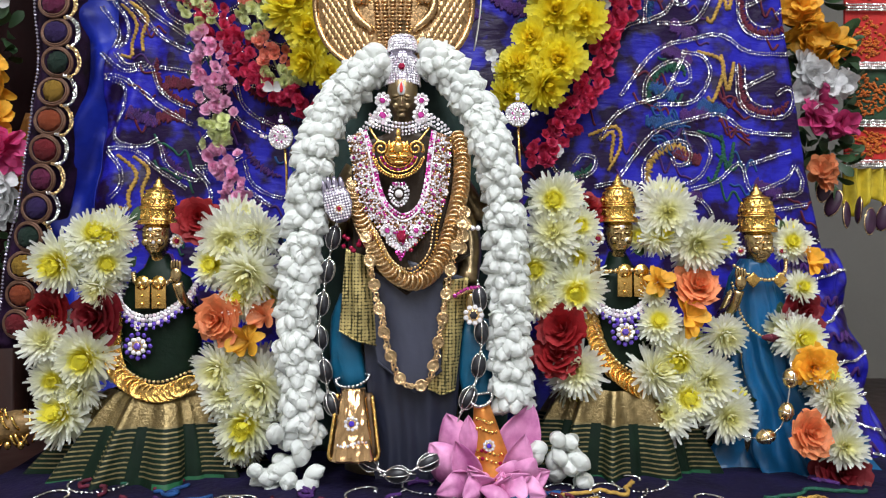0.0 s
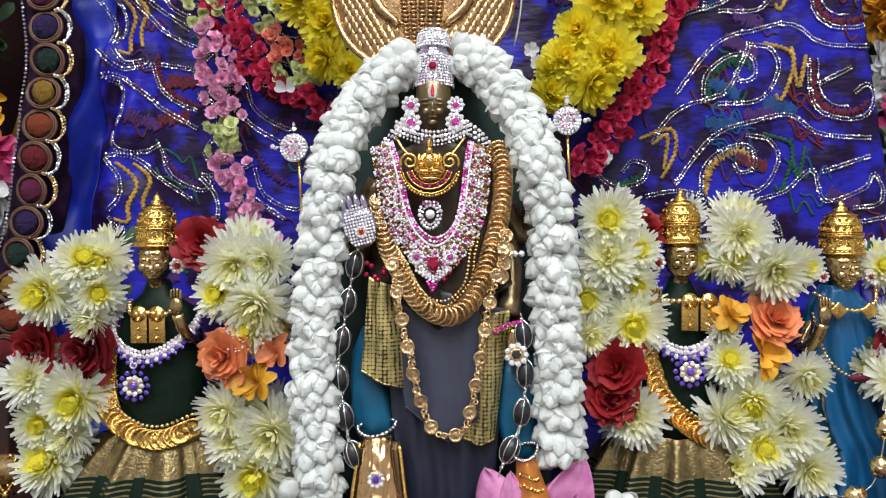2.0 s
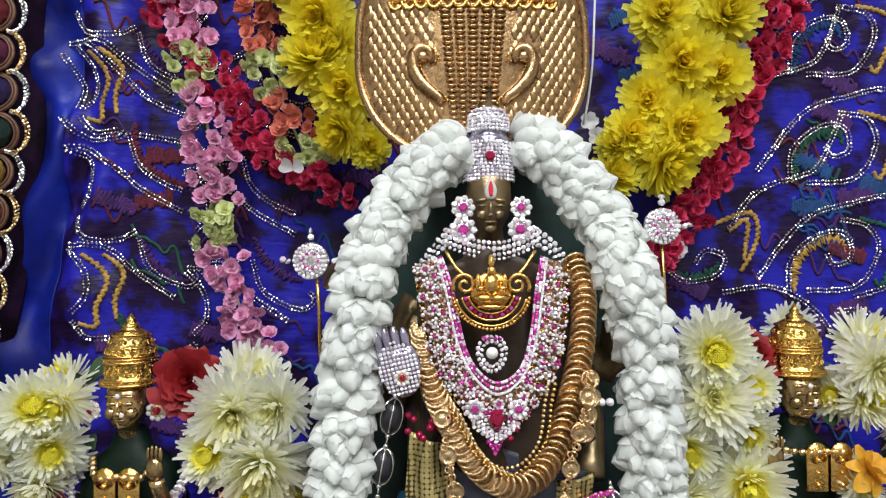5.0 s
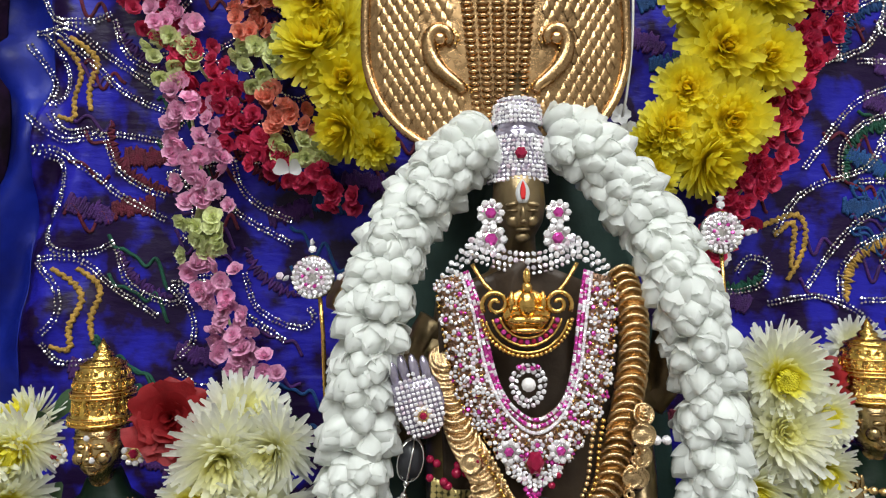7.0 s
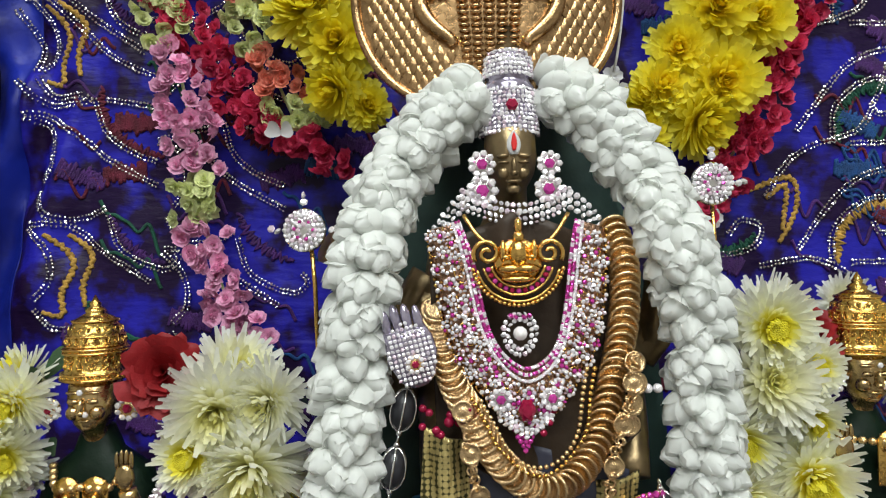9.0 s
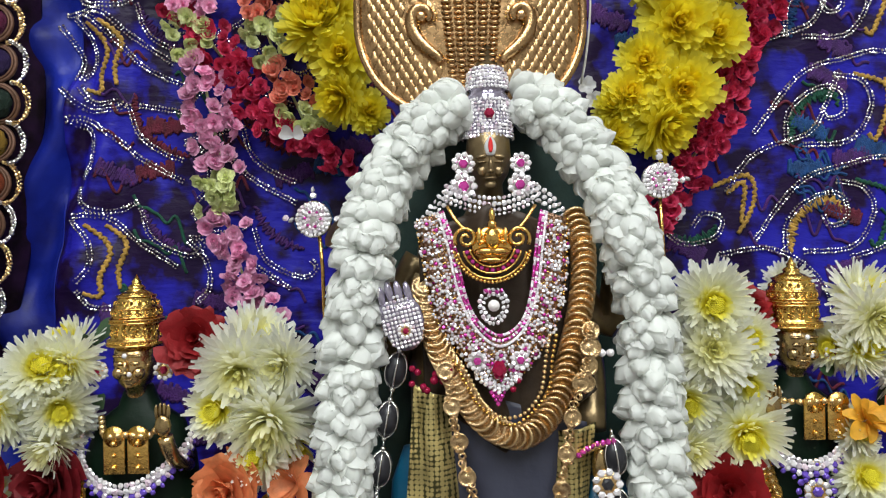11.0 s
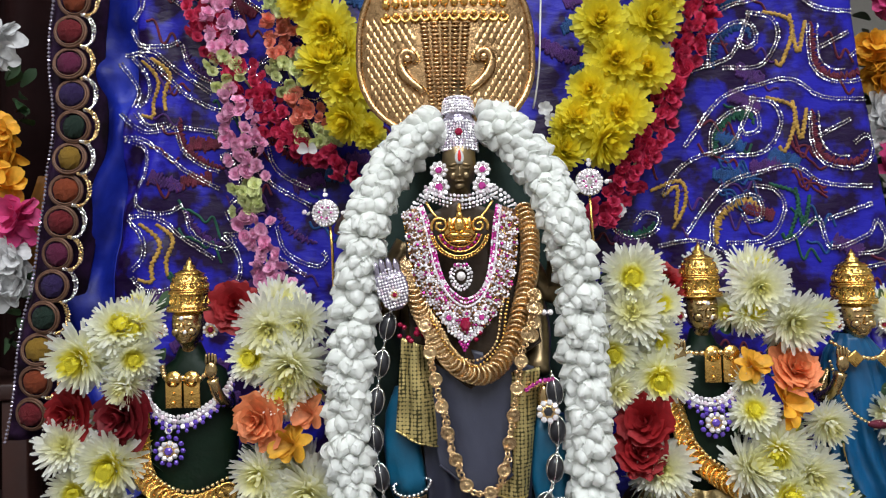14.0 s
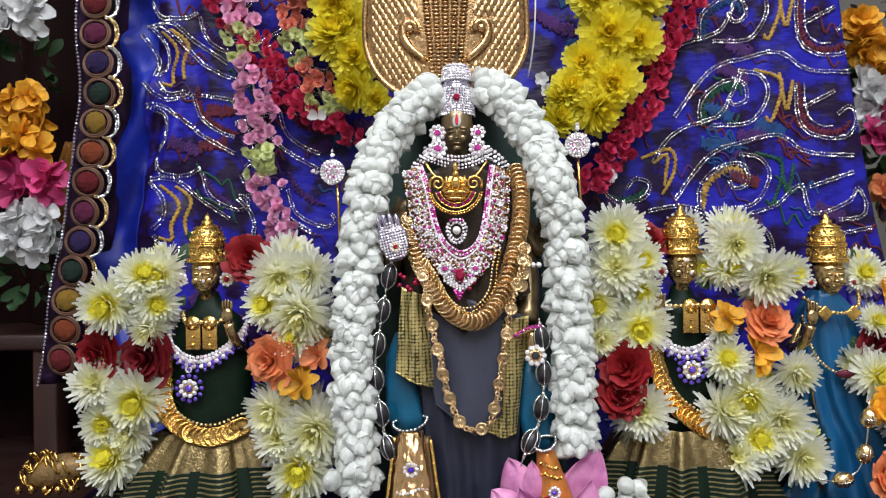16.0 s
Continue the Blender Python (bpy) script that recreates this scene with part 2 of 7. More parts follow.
CROWN_GOLD = mat("chased_gold", (0.72, 0.48, 0.13), 0.24, 1.0, var=0.3, scale=260, bump=0.6, bump_scale=300)
SILVER = mat("silver", (0.80, 0.78, 0.76), 0.22, 1.0, var=0.12, scale=90, bump=0.15, bump_scale=500)


def sparkle(name, colours, rough=0.09, metal=0.6):
    """Cut stones: each takes its own tone; light and dark ones imitate facet glints."""
    m = mat(name, colours[0], rough, metal, var=0.1, scale=300)
    nt = m.node_tree
    geo, ramp = nt.nodes.new("ShaderNodeNewGeometry"), nt.nodes.new("ShaderNodeValToRGB")
    ramp.color_ramp.interpolation = "CONSTANT"
    for i, c in enumerate(colours):
        e = ramp.color_ramp.elements[i] if i < 2 else ramp.color_ramp.elements.new(0.5)
        e.position, e.color = i / len(colours), (*c, 1)
    nt.links.new(geo.outputs["Random Per Island"], ramp.inputs["Fac"])
    nt.links.new(ramp.outputs["Color"], nt.nodes["Principled BSDF"].inputs["Base Color"])
    return m


DIAMOND = sparkle("clear_stone", [(0.98, 0.96, 0.98), (0.70, 0.64, 0.70), (0.99, 0.97, 0.99), (0.97, 0.80, 0.90), (0.99, 0.96, 0.98), (0.50, 0.44, 0.48), (0.92, 0.72, 0.42), (0.99, 0.96, 0.99), (0.97, 0.90, 0.95)], 0.07, 0.48)
PINK_STONE = mat("pink_stone", (0.66, 0.07, 0.40), 0.08, 0.6, var=0.2, scale=300)
VIOLET_STONE = mat("violet_stone", (0.10, 0.05, 0.62), 0.1, 0.3, var=0.2, scale=300)
RUBY = mat("ruby", (0.30, 0.008, 0.045), 0.1, 0.2, var=0.2, scale=300)
STONE_BLACK = mat("black_stone", (0.035, 0.03, 0.026), 0.38, var=0.3, scale=40, bump=0.2)
BRONZE = mat("dark_bronze", (0.50, 0.36, 0.17), 0.24, 0.95, var=0.3, scale=60, bump=0.2)
WHITE_PETAL = thin(mat("white_petal", (0.94, 0.955, 0.925), 0.42, var=0.03, scale=2, rand=0.04, bump=0.06, bump_scale=9), 0.52)
MUM_WHITE = radial("white_mum", [(0.0, (0.93, 0.83, 0.05)), (0.27, (0.95, 0.89, 0.12)), (0.44, (0.95, 0.95, 0.72)), (1.0, (0.94, 0.955, 0.915))])
MUM_CREAM = radial("cream_mum", [(0.0, (0.92, 0.89, 0.40)), (0.35, (0.94, 0.93, 0.68)), (0.7, (0.95, 0.95, 0.86)), (1.0, (0.94, 0.955, 0.91))])
SMOKE = mat("smoky_stone", (0.42, 0.38, 0.48), 0.12, 0.7, var=0.2, scale=300)
MUM_CENTRE = thin(mat("mum_centre", (0.95, 0.88, 0.07), 0.6, var=0.06, scale=8), 0.45)
MUM_YELLOW = radial("yellow_mum", [(0.0, (0.90, 0.74, 0.02)), (0.5, (0.92, 0.82, 0.04)), (1.0, (0.94, 0.88, 0.12))])
GREEN_DARK = mat("leaf_green", (0.03, 0.07, 0.025), 0.5, var=0.3, scale=30, rand=0.2)
BROWN_WOOD = mat("dark_wood", (0.025, 0.009, 0.007), 0.45, var=0.35, scale=14, bump=0.2, bump_scale=60)
WALL_GREY = mat("grey_wall", (0.20, 0.19, 0.17), 0.8, var=0.1, scale=3, bump=0.15, bump_scale=150)
WALL_WHITE = mat("cream_wall", (0.62, 0.60, 0.57), 0.8, var=0.05, scale=3, bump=0.1, bump_scale=150)
FLOOR_STONE = mat("granite", (0.22, 0.20, 0.18), 0.35, var=0.3, scale=50)
GREEN_SILK = mat("dark_green_silk", (0.004, 0.012, 0.006), 0.5, var=0.3, scale=40, bump=0.2, spec=0.16)
TEAL_SILK = mat("teal_silk", (0.006, 0.09, 0.17), 0.42, var=0.25, scale=30, bump=0.15, bump_scale=300, sheen=0.2)
BLUE_SILK = mat("blue_silk", (0.006, 0.080, 0.20), 0.34, var=0.2, scale=30, bump=0.15, bump_scale=300, sheen=0.2)
SHAWL_GREEN = mat("deep_green_shawl", (0.030, 0.058, 0.050), 0.55, var=0.25, scale=40, bump=0.2, spec=0.3)
DARK_SILK = mat("dark_slate_silk", (0.016, 0.018, 0.034), 0.45, var=0.2, scale=25, bump=0.1)
CHEST_SILK = mat("dark_brown_silk", (0.040, 0.026, 0.016), 0.5, var=0.3, scale=60, bump=0.2, bump_scale=300, spec=0.3)
GREY_SILK = mat("grey_silk", (0.040, 0.043, 0.068), 0.4, var=0.12, scale=25, bump=0.1, bump_scale=300, sheen=0.08)


def petal_mat(name, colour, rough=0.6, rand=0.18):
    return thin(mat(name, colour, rough, var=0.18, scale=2.5, rand=rand, bump=0.15, bump_scale=14), 0.3)


P_PINK = petal_mat("pink_cloth_petal", (0.88, 0.45, 0.65))
P_GREEN = petal_mat("pale_green_petal", (0.70, 0.74, 0.38))
P_RED = petal_mat("crimson_petal", (0.66, 0.045, 0.13))
P_ORANGE = petal_mat("orange_petal", (0.72, 0.25, 0.10))
P_PEACH = petal_mat("peach_petal", (0.78, 0.28, 0.20))
P_YELLOW = petal_mat("amber_petal", (0.80, 0.42, 0.03))
P_MAROON = petal_mat("maroon_petal", (0.20, 0.008, 0.015))
P_SCARLET = petal_mat("red_petal", (0.30, 0.010, 0.014))
P_WHITE = petal_mat("white_cloth_petal", (0.72, 0.72, 0.72), rand=0.06)
P_MAGENTA = petal_mat("magenta_petal", (0.62, 0.06, 0.22))
LOTUS = thin(mat("lotus_petal", (0.56, 0.13, 0.38), 0.42, var=0.2, scale=45, second=(0.78, 0.36, 0.60), bump=0.3, bump_scale=160), 0.22)
THREAD = mat("white_thread", (0.7, 0.68, 0.62), 0.8, var=0.1)
LAMP_GLOW = bpy.data.materials.new("lamp_diffuser")
LAMP_GLOW.use_nodes = True
LAMP_GLOW.node_tree.nodes["Principled BSDF"].inputs["Emission Color"].default_value = (0.95, 0.98, 1, 1)
LAMP_GLOW.node_tree.nodes["Principled BSDF"].inputs["Emission Strength"].default_value = 4.0

# ---- the room ----
def slab(name, x0, x1, y0, y1, z0, z1, material, bevel=0.0):
    g = Geo().add(box(x1 - x0, y1 - y0, z1 - z0, bevel), pose((x0 + x1) / 2, (y0 + y1) / 2, (z0 + z1) / 2), smooth=False)
    return tagged(part(name, g, material), kind="structure")


slab("floor", -2.1, 2.1, -2.6, 1.6, -0.1, 0.0, FLOOR_STONE)
slab("ceiling", -2.1, 2.1, -2.6, 1.6, 2.42, 2.5, WALL_WHITE)
slab("wall_north", -2.0, 2.0, 1.45, 1.55, 0.0, 2.42, WALL_GREY)
slab("wall_south", -2.0, 2.0, -2.55, -2.45, 0.0, 2.42, WALL_WHITE)
slab("wall_west", -2.1, -2.0, -2.6, 1.6, 0.0, 2.42, WALL_WHITE)
slab("wall_east", 2.0, 2.1, -2.6, 1.6, 0.0, 2.42, WALL_WHITE)
for lx, ly, sx, sy, watts in LAMPS:
    fixture = thing("ceiling_light", "white rectangular ceiling light, switched on", "ceiling light", "ceiling lights", at=(lx, ly, 2.42))
    part("housing", Geo().add(box(sx + 0.04, sy + 0.04, 0.03, 0.004), pose(0, 0, -0.015)), WALL_WHITE, fixture)
    part("diffuser", Geo().add(box(sx, sy, 0.006), pose(0, 0, -0.034)), LAMP_GLOW, fixture, "glowing milky diffuser")

# ---- the altar and its cloths ----
TOP = 0.75
altar = thing("altar_table", "dark wooden altar table under blue cloth", "altar")
part("tabletop", Geo().add(box(1.7, 0.75, 0.04, 0.004), pose(0, 0.80, TOP - 0.032)), BROWN_WOOD, altar)
for sx in (-0.8, 0.8):
    for sy in (0.47, 1.13):
        part("leg", Geo().add(box(0.06, 0.06, TOP - 0.052, 0.004), pose(sx, sy, (TOP - 0.052) / 2)), BROWN_WOOD, altar)

CLOTH_Y = 0.78


def wave(x, z):
    return 0.006 * noise.noise(V((x * 9, 3.1, z * 3))) + 0.004 * noise.noise(V((x * 26, 9.2, z * 11))) + 0.0016 * noise.noise(V((x * 75, 4.2, z * 48)))


def left_edge(z):
    t = (1.36 - z) / 0.6
    return -0.4096 - 0.055 * t - 0.012 * math.sin(3 * t) + 0.55 * max(0.0, 0.89 - z)


def right_edge(z):
    t = (1.36 - z) / 0.6
    return 0.3722 + 0.06 * t + 0.045 * t * t


def cloth_y(x, z):
    """Where the hanging cloth's face lies: it bulges forward towards the table."""
    folds = (0.009 * math.sin(95 * (x + 0.33) + 6 * noise.noise(V((x * 6, 1, z * 6)))) + 0.011 * noise.noise(V((x * 26, 7, z * 22)))) * max(0, min(1, (-0.32 - x) / 0.06)) if x < -0.32 else 0
    folds += 0.014 * math.sin(60 * x + 9 * z) * min(1, (x - 0.36) / 0.08) * min(1, max(0, (0.98 - z) / 0.1)) if x > 0.36 else 0
    return CLOTH_Y - 0.05 * max(0, (0.84 - z) / 0.09) ** 2 + wave(x, z) + folds


def back_cloth(u, v):
    z = TOP + 0.004 + v * (1.62 - TOP)
    x = left_edge(z) + u * (right_edge(z) - left_edge(z))
    return x, cloth_y(x, z), z


drape = thing("backdrop_cloth", "royal blue velvet cloth with silver sequin swirls, hung behind the idols", "cloth")
PLAIN = 0.065  # the selvedge carries no embroidery
part("velvet", Geo().add(sheet(lambda u, v: back_cloth(PLAIN + (1 - PLAIN) * u, v), 224, 180, 0.003)), BLUE_VELVET, drape)
part("plain_edge", Geo().add(sheet(lambda u, v: back_cloth(PLAIN * u, v), 24, 180, 0.003)), BLUE_PLAIN, drape, "plain royal blue velvet edge in soft folds")


def table_cloth(u, v):
    x, y = -0.40 + u * 0.86, 0.42 + v * 0.38
    return x, y, TOP + 0.002 + 0.004 * (noise.noise(V((x * 14, y * 14, 0))) + 1)


cloth2 = thing("altar_cloth", "dark blue embroidered velvet cloth spread over the altar table", "cloth")
vs, fs = sheet(table_cloth, 110, 40)
part("velvet", Geo().add((vs, fs)), NAVY, cloth2)

# ---- embroidery of the backdrop ----
def rope_mat(name, colour):
    return mat(name, colour, 0.75, var=0.35, scale=120, bump=0.6, bump_scale=900)


ROPE = {"red": rope_mat("red_chenille", (0.10, 0.004, 0.02)), "green": rope_mat("green_chenille", (0.006, 0.07, 0.04)), "gold": rope_mat("gold_chenille", (0.45, 0.27, 0.05)),
        "violet": rope_mat("violet_chenille", (0.05, 0.008, 0.11)), "blue": rope_mat("teal_chenille", (0.005, 0.05, 0.18))}
GEM4, GEM5, GEM6 = gem(4), gem(5), gem(6)
sequins = Geo()
ropes = {k: Geo() for k in ROPE}


def on_cloth(p, out=0.002):
    return V((p[0], cloth_y(p[0], p[2]) - out, p[2]))


def sequin_line(pts, rows=2, dz=0.0):
    """A trim of small cut sequins sewn in two rows along a swirl."""
    line = smooth_line([(x, y, z + dz) for x, y, z in pts], 0.0027)
    for i, p in enumerate(line[1:-1]):
        d = (line[i + 2] - line[i]).normalized()
        side = V((d.z, 0, -d.x))
        for k in range(rows):
            q = on_cloth(p + side * 0.0031 * (k - (rows - 1) / 2 + rnd.uniform(-0.12, 0.12)), 0.0015)
            if left_edge(q.z) < q.x < right_edge(q.z):
                sequins.add(GEM4, place(q, rnd.uniform(0.0010, 0.0016), tilt_to(0.7), rnd.uniform(0, 6)), smooth=False)


def rope_line(pts, colour, r=0.0026, dz=0.0, dx=0.0):
    line = smooth_line([(x + dx, y, z + dz) for x, y, z in pts], 0.0013)
    wide = r * 1.05 if r > 0.004 else (0.0013 if r > 0.0022 else 0.0)
    out = []
    for i, p in enumerate(line[1:-1]):  # couched to and fro across the width
        d = (line[i + 2] - line[i]).normalized()
        out.append(on_cloth(p + V((d.z, 0, -d.x)) * wide * math.sin(1.7 * i) * min(1, 0.1 + i / 12, 0.1 + (len(line) - 3 - i) / 12), 0.0002))
    out = [p for p in out if left_edge(p.z) < p.x < right_edge(p.z)]
    if len(out) > 3:
        ropes[colour].add(tube(out, 0.0015 if r > 0.004 else r * 0.72, 5))


def scribble(p, w, h, colour, n=6, slope=0.4):
    """A couched zigzag of chenille that fills a petal of the design."""
    for row in range(2):
        ph, lean = rnd.uniform(0, 6), rnd.uniform(-0.5, 0.2) - slope
        z0 = p[2] + h * (row - 0.5)
        pts = []
        for k in range(int(w / 0.0016)):
            q = k * 0.0016
            amp = 0.0055 * (0.55 + 0.45 * math.sin(ph + 130 * q) + 0.3 * math.sin(2.3 * ph + 57 * q))
            pts.append((p[0] + q, p[1], z0 + lean * q + 1.5 * amp * math.sin(330 * q + ph)))
        rope_line(pts, colour, 0.0020)


rnd.seed(12)
PERIOD = 0.091745
# scrolls of the side towards the door, repeated up the cloth as the weave repeats
for up in (0, 1, 2):
    dz = up * PERIOD
    sequin_line([(0.2016, 0.7800, 1.0421), (0.2397, 0.7800, 1.0918), (0.2817, 0.7800, 1.1073), (0.3166, 0.7800, 1.1131), (0.3508, 0.7800, 1.0937), (0.4006, 0.7800, 1.0899)], dz=dz)
    sequin_line([(0.2707, 0.7800, 1.0937), (0.2972, 0.7800, 1.0879), (0.3050, 0.7800, 1.0653), (0.2856, 0.7800, 1.0369), (0.2397, 0.7800, 1.0330)], dz=dz)
    sequin_line([(0.2287, 0.7800, 1.0311), (0.2319, 0.7800, 1.0614), (0.2552, 0.7800, 1.0808), (0.2778, 0.7800, 1.0808), (0.2817, 0.7800, 1.0614), (0.2668, 0.7800, 1.0556), (0.2610, 0.7800, 1.0673)], dz=dz)
    sequin_line([(0.3353, 0.7800, 1.1726), (0.3392, 0.7800, 1.1299), (0.3586, 0.7800, 1.1112), (0.3889, 0.7800, 1.1112), (0.4006, 0.7800, 1.1299), (0.3928, 0.7800, 1.1435), (0.3773, 0.7800, 1.1338)], dz=dz)
    sequin_line([(0.3450, 0.7800, 1.1726), (0.3476, 0.7800, 1.1383), (0.3605, 0.7800, 1.1235), (0.3773, 0.7800, 1.1222)], 1, dz)
    sequin_line([(0.3431, 0.7800, 1.1435), (0.3812, 0.7800, 1.1629)], dz=dz)
    rope_line([(0.3392, 0.7800, 1.1739), (0.3431, 0.7800, 1.1338), (0.3592, 0.7800, 1.1170), (0.3838, 0.7800, 1.1170), (0.3954, 0.7800, 1.1299)], "red", 0.0046, dz)
    rope_line([(0.2339, 0.7800, 1.0317), (0.2371, 0.7800, 1.0589), (0.2571, 0.7800, 1.0757), (0.2739, 0.7800, 1.0757), (0.2772, 0.7800, 1.0640)], ("gold", "green", "blue")[up], 0.0045, dz)
    rope_line([(0.2895, 0.7800, 1.0957), (0.3205, 0.7800, 1.0808), (0.3088, 0.7800, 1.0382), (0.3011, 0.7800, 1.0446)], "gold" if up else "green", 0.0026, dz)
    rope_line([(0.3179, 0.7800, 1.0918), (0.3256, 0.7800, 1.0498), (0.3334, 0.7800, 1.0841)], "gold" if up else "green", 0.0026, dz)
    scribble((0.2365, 0.7800, 1.1060), 0.05, 0.03, "blue")
    scribble((0.3140, 0.7800, 1.1222), 0.04, 0.03, "red")
    sequin_line([(0.1783, 0.7800, 1.0834), (0.1912, 0.7800, 1.1060), (0.2106, 0.7800, 1.1222), (0.2358, 0.7800, 1.1299), (0.2559, 0.7800, 1.1416), (0.2778, 0.7800, 1.1874)], dz=dz)
sequin_line([(0.2817, 0.7800, 1.0272), (0.3127, 0.7800, 1.0369), (0.3392, 0.7800, 1.0576), (0.3508, 0.7800, 1.0272), (0.3889, 0.7800, 1.0382), (0.4006, 0.7800, 1.0537), (0.4103, 0.7800, 1.0382), (0.4045, 0.7800, 1.0233), (0.3773, 0.7800, 1.0194)])
sequin_line([(0.3470, 0.7800, 1.0556), (0.4006, 0.7800, 1.0731)])
sequin_line([(0.3773, 0.7800, 1.0039), (0.4193, 0.7800, 1.0117)])
sequin_line([(0.1215, 0.7800, 1.0576), (0.1402, 0.7800, 1.0421), (0.1673, 0.7800, 1.0459), (0.1751, 0.7800, 1.0614), (0.1596, 0.7800, 1.0673), (0.1480, 0.7800, 1.0537)])
sequin_line([(0.2668, 0.7800, 1.0156), (0.2933, 0.7800, 1.0156), (0.3088, 0.7800, 0.9923), (0.3043, 0.7800, 0.9606)])
sequin_line([(0.1719, 0.7800, 1.0317), (0.2106, 0.7800, 1.0369), (0.2397, 0.7800, 1.0253), (0.2623, 0.7800, 0.9994), (0.2688, 0.7800, 0.9671)])
rope_line([(0.1299, 0.7800, 1.0511), (0.1460, 0.7800, 1.0433), (0.1654, 0.7800, 1.0498), (0.1706, 0.7800, 1.0601)], "green", 0.005)
rope_line([(0.1654, 0.7800, 1.0899), (0.1977, 0.7800, 1.0996), (0.2029, 0.7800, 1.0769), (0.1880, 0.7800, 1.0479)], "gold")
rope_line([(0.1783, 0.7800, 1.0834), (0.1945, 0.7800, 1.0931), (0.1912, 0.7800, 1.0576)], "gold")
for c, px in (("green", (0.3108, 0.7800, 1.0511)), ("red", (0.3915, 0.7800, 0.9994)), ("violet", (0.1977, 0.7800, 1.0640)), ("blue", (0.3269, 0.7800, 1.0511)), ("red", (0.3528, 0.7800, 1.2320)), ("green", (0.2429, 0.7800, 1.1609))):
    scribble(px, 0.035, 0.035, c)
# folds at the foot of the cloth
for pts in ([(0.4287, 0.7600, 0.9292), (0.4539, 0.7600, 0.9103), (0.4444, 0.7600, 0.8851), (0.4130, 0.7600, 0.8788)], [(0.4193, 0.7600, 0.8599), (0.4507, 0.7600, 0.8662), (0.4759, 0.7600, 0.8536)], [(0.4507, 0.7600, 0.8095), (0.4791, 0.7600, 0.7970), (0.4854, 0.7600, 0.7718)], [(0.4256, 0.7600, 0.9732), (0.4444, 0.7600, 0.9543), (0.4319, 0.7600, 0.9354)]):
    sequin_line(pts)
for c, px in (("violet", (0.4319, 0.7600, 0.9103)), ("violet", (0.4444, 0.7600, 0.8347)), ("red", (0.4067, 0.7600, 0.9732))):
    scribble(px, 0.04, 0.05, c)
# scallops of the other side
for up in (0, 1, 2):
    dz = up * 0.174445
    for dx in (0.0, 0.096914):
        for pts in ([(-0.3904, 0.7800, 1.2485), (-0.3673, 0.7800, 1.2468), (-0.3413, 0.7800, 1.2235), (-0.3216, 0.7800, 1.2034), (-0.2988, 0.7800, 1.1903), (-0.2765, 0.7800, 1.1824)], [(-0.3937, 0.7800, 1.2409), (-0.3773, 0.7800, 1.2146), (-0.3776, 0.7800, 1.1885)], [(-0.3879, 0.7800, 1.1836), (-0.3682, 0.7800, 1.1655), (-0.3419, 0.7800, 1.1651), (-0.3335, 0.7800, 1.1725)], [(-0.3335, 0.7800, 1.1713), (-0.3255, 0.7800, 1.1451), (-0.3058, 0.7800, 1.1283), (-0.2836, 0.7800, 1.1191)],
                    [(-0.3252, 0.7800, 1.1680), (-0.2831, 0.7800, 1.1616)], [(-0.3844, 0.7800, 1.1556), (-0.3652, 0.7800, 1.1457), (-0.3623, 0.7800, 1.1196), (-0.3753, 0.7800, 1.1033)], [(-0.3844, 0.7800, 1.1556), (-0.3696, 0.7800, 1.1572), (-0.3422, 0.7800, 1.1390), (-0.3225, 0.7800, 1.1222), (-0.2838, 0.7800, 1.1001)], [(-0.3786, 0.7800, 1.1002), (-0.3660, 0.7800, 1.0803), (-0.3429, 0.7800, 1.0787), (-0.3229, 0.7800, 1.0880)],
                    [(-0.3821, 0.7800, 1.0729), (-0.3662, 0.7800, 1.0542), (-0.3633, 0.7800, 1.0313), (-0.3763, 0.7800, 1.0156)], [(-0.3821, 0.7800, 1.0741), (-0.3526, 0.7800, 1.0725), (-0.3297, 0.7800, 1.0538), (-0.2910, 0.7800, 1.0273)], [(-0.3249, 0.7800, 1.0829), (-0.3137, 0.7800, 1.0536), (-0.2845, 0.7800, 1.0386), (-0.2716, 0.7800, 1.0461), (-0.2779, 0.7800, 1.0556)], [(-0.3763, 0.7800, 1.0124), (-0.3618, 0.7800, 0.9964), (-0.3361, 0.7800, 0.9973)]):
            sequin_line([(x + dx, y, z) for x, y, z in pts], dz=dz - (0.02 if dx else 0))
        rope_line([(-0.3277, 0.7800, 1.1801), (-0.3279, 0.7800, 1.1610), (-0.3204, 0.7800, 1.1450), (-0.3013, 0.7800, 1.1301), (-0.2803, 0.7800, 1.1235)], "red", 0.0046, dz, dx)
        rope_line([(-0.3236, 0.7800, 1.0816), (-0.3149, 0.7800, 1.0625), (-0.2971, 0.7800, 1.0476), (-0.2812, 0.7800, 1.0424)], "violet", 0.0046, dz, dx)
        for c, p in (("red", [(-0.3603, 0.7800, 1.1298)][0]), ("violet", [(-0.3594, 0.7800, 1.2060)][0]), ("red", [(-0.3467, 0.7800, 1.1931)][0])):
            scribble((p[0] + dx, p[1], p[2] + dz), 0.035, 0.045, c)
    rope_line([(-0.3693, 0.7800, 1.0676), (-0.3547, 0.7800, 1.0535), (-0.3497, 0.7800, 1.0407), (-0.3563, 0.7800, 1.0217), (-0.3565, 0.7800, 1.0058), (-0.3712, 0.7800, 1.0092)], "gold", 0.0026, dz)
    rope_line([(-0.3558, 0.7800, 1.0674), (-0.3381, 0.7800, 1.0507), (-0.3434, 0.7800, 1.0279), (-0.3417, 0.7800, 1.0088)], "gold", 0.0026, dz)
    scribble([(-0.3425, 0.7800, 0.9961)][0], 0.05, 0.02, "green")
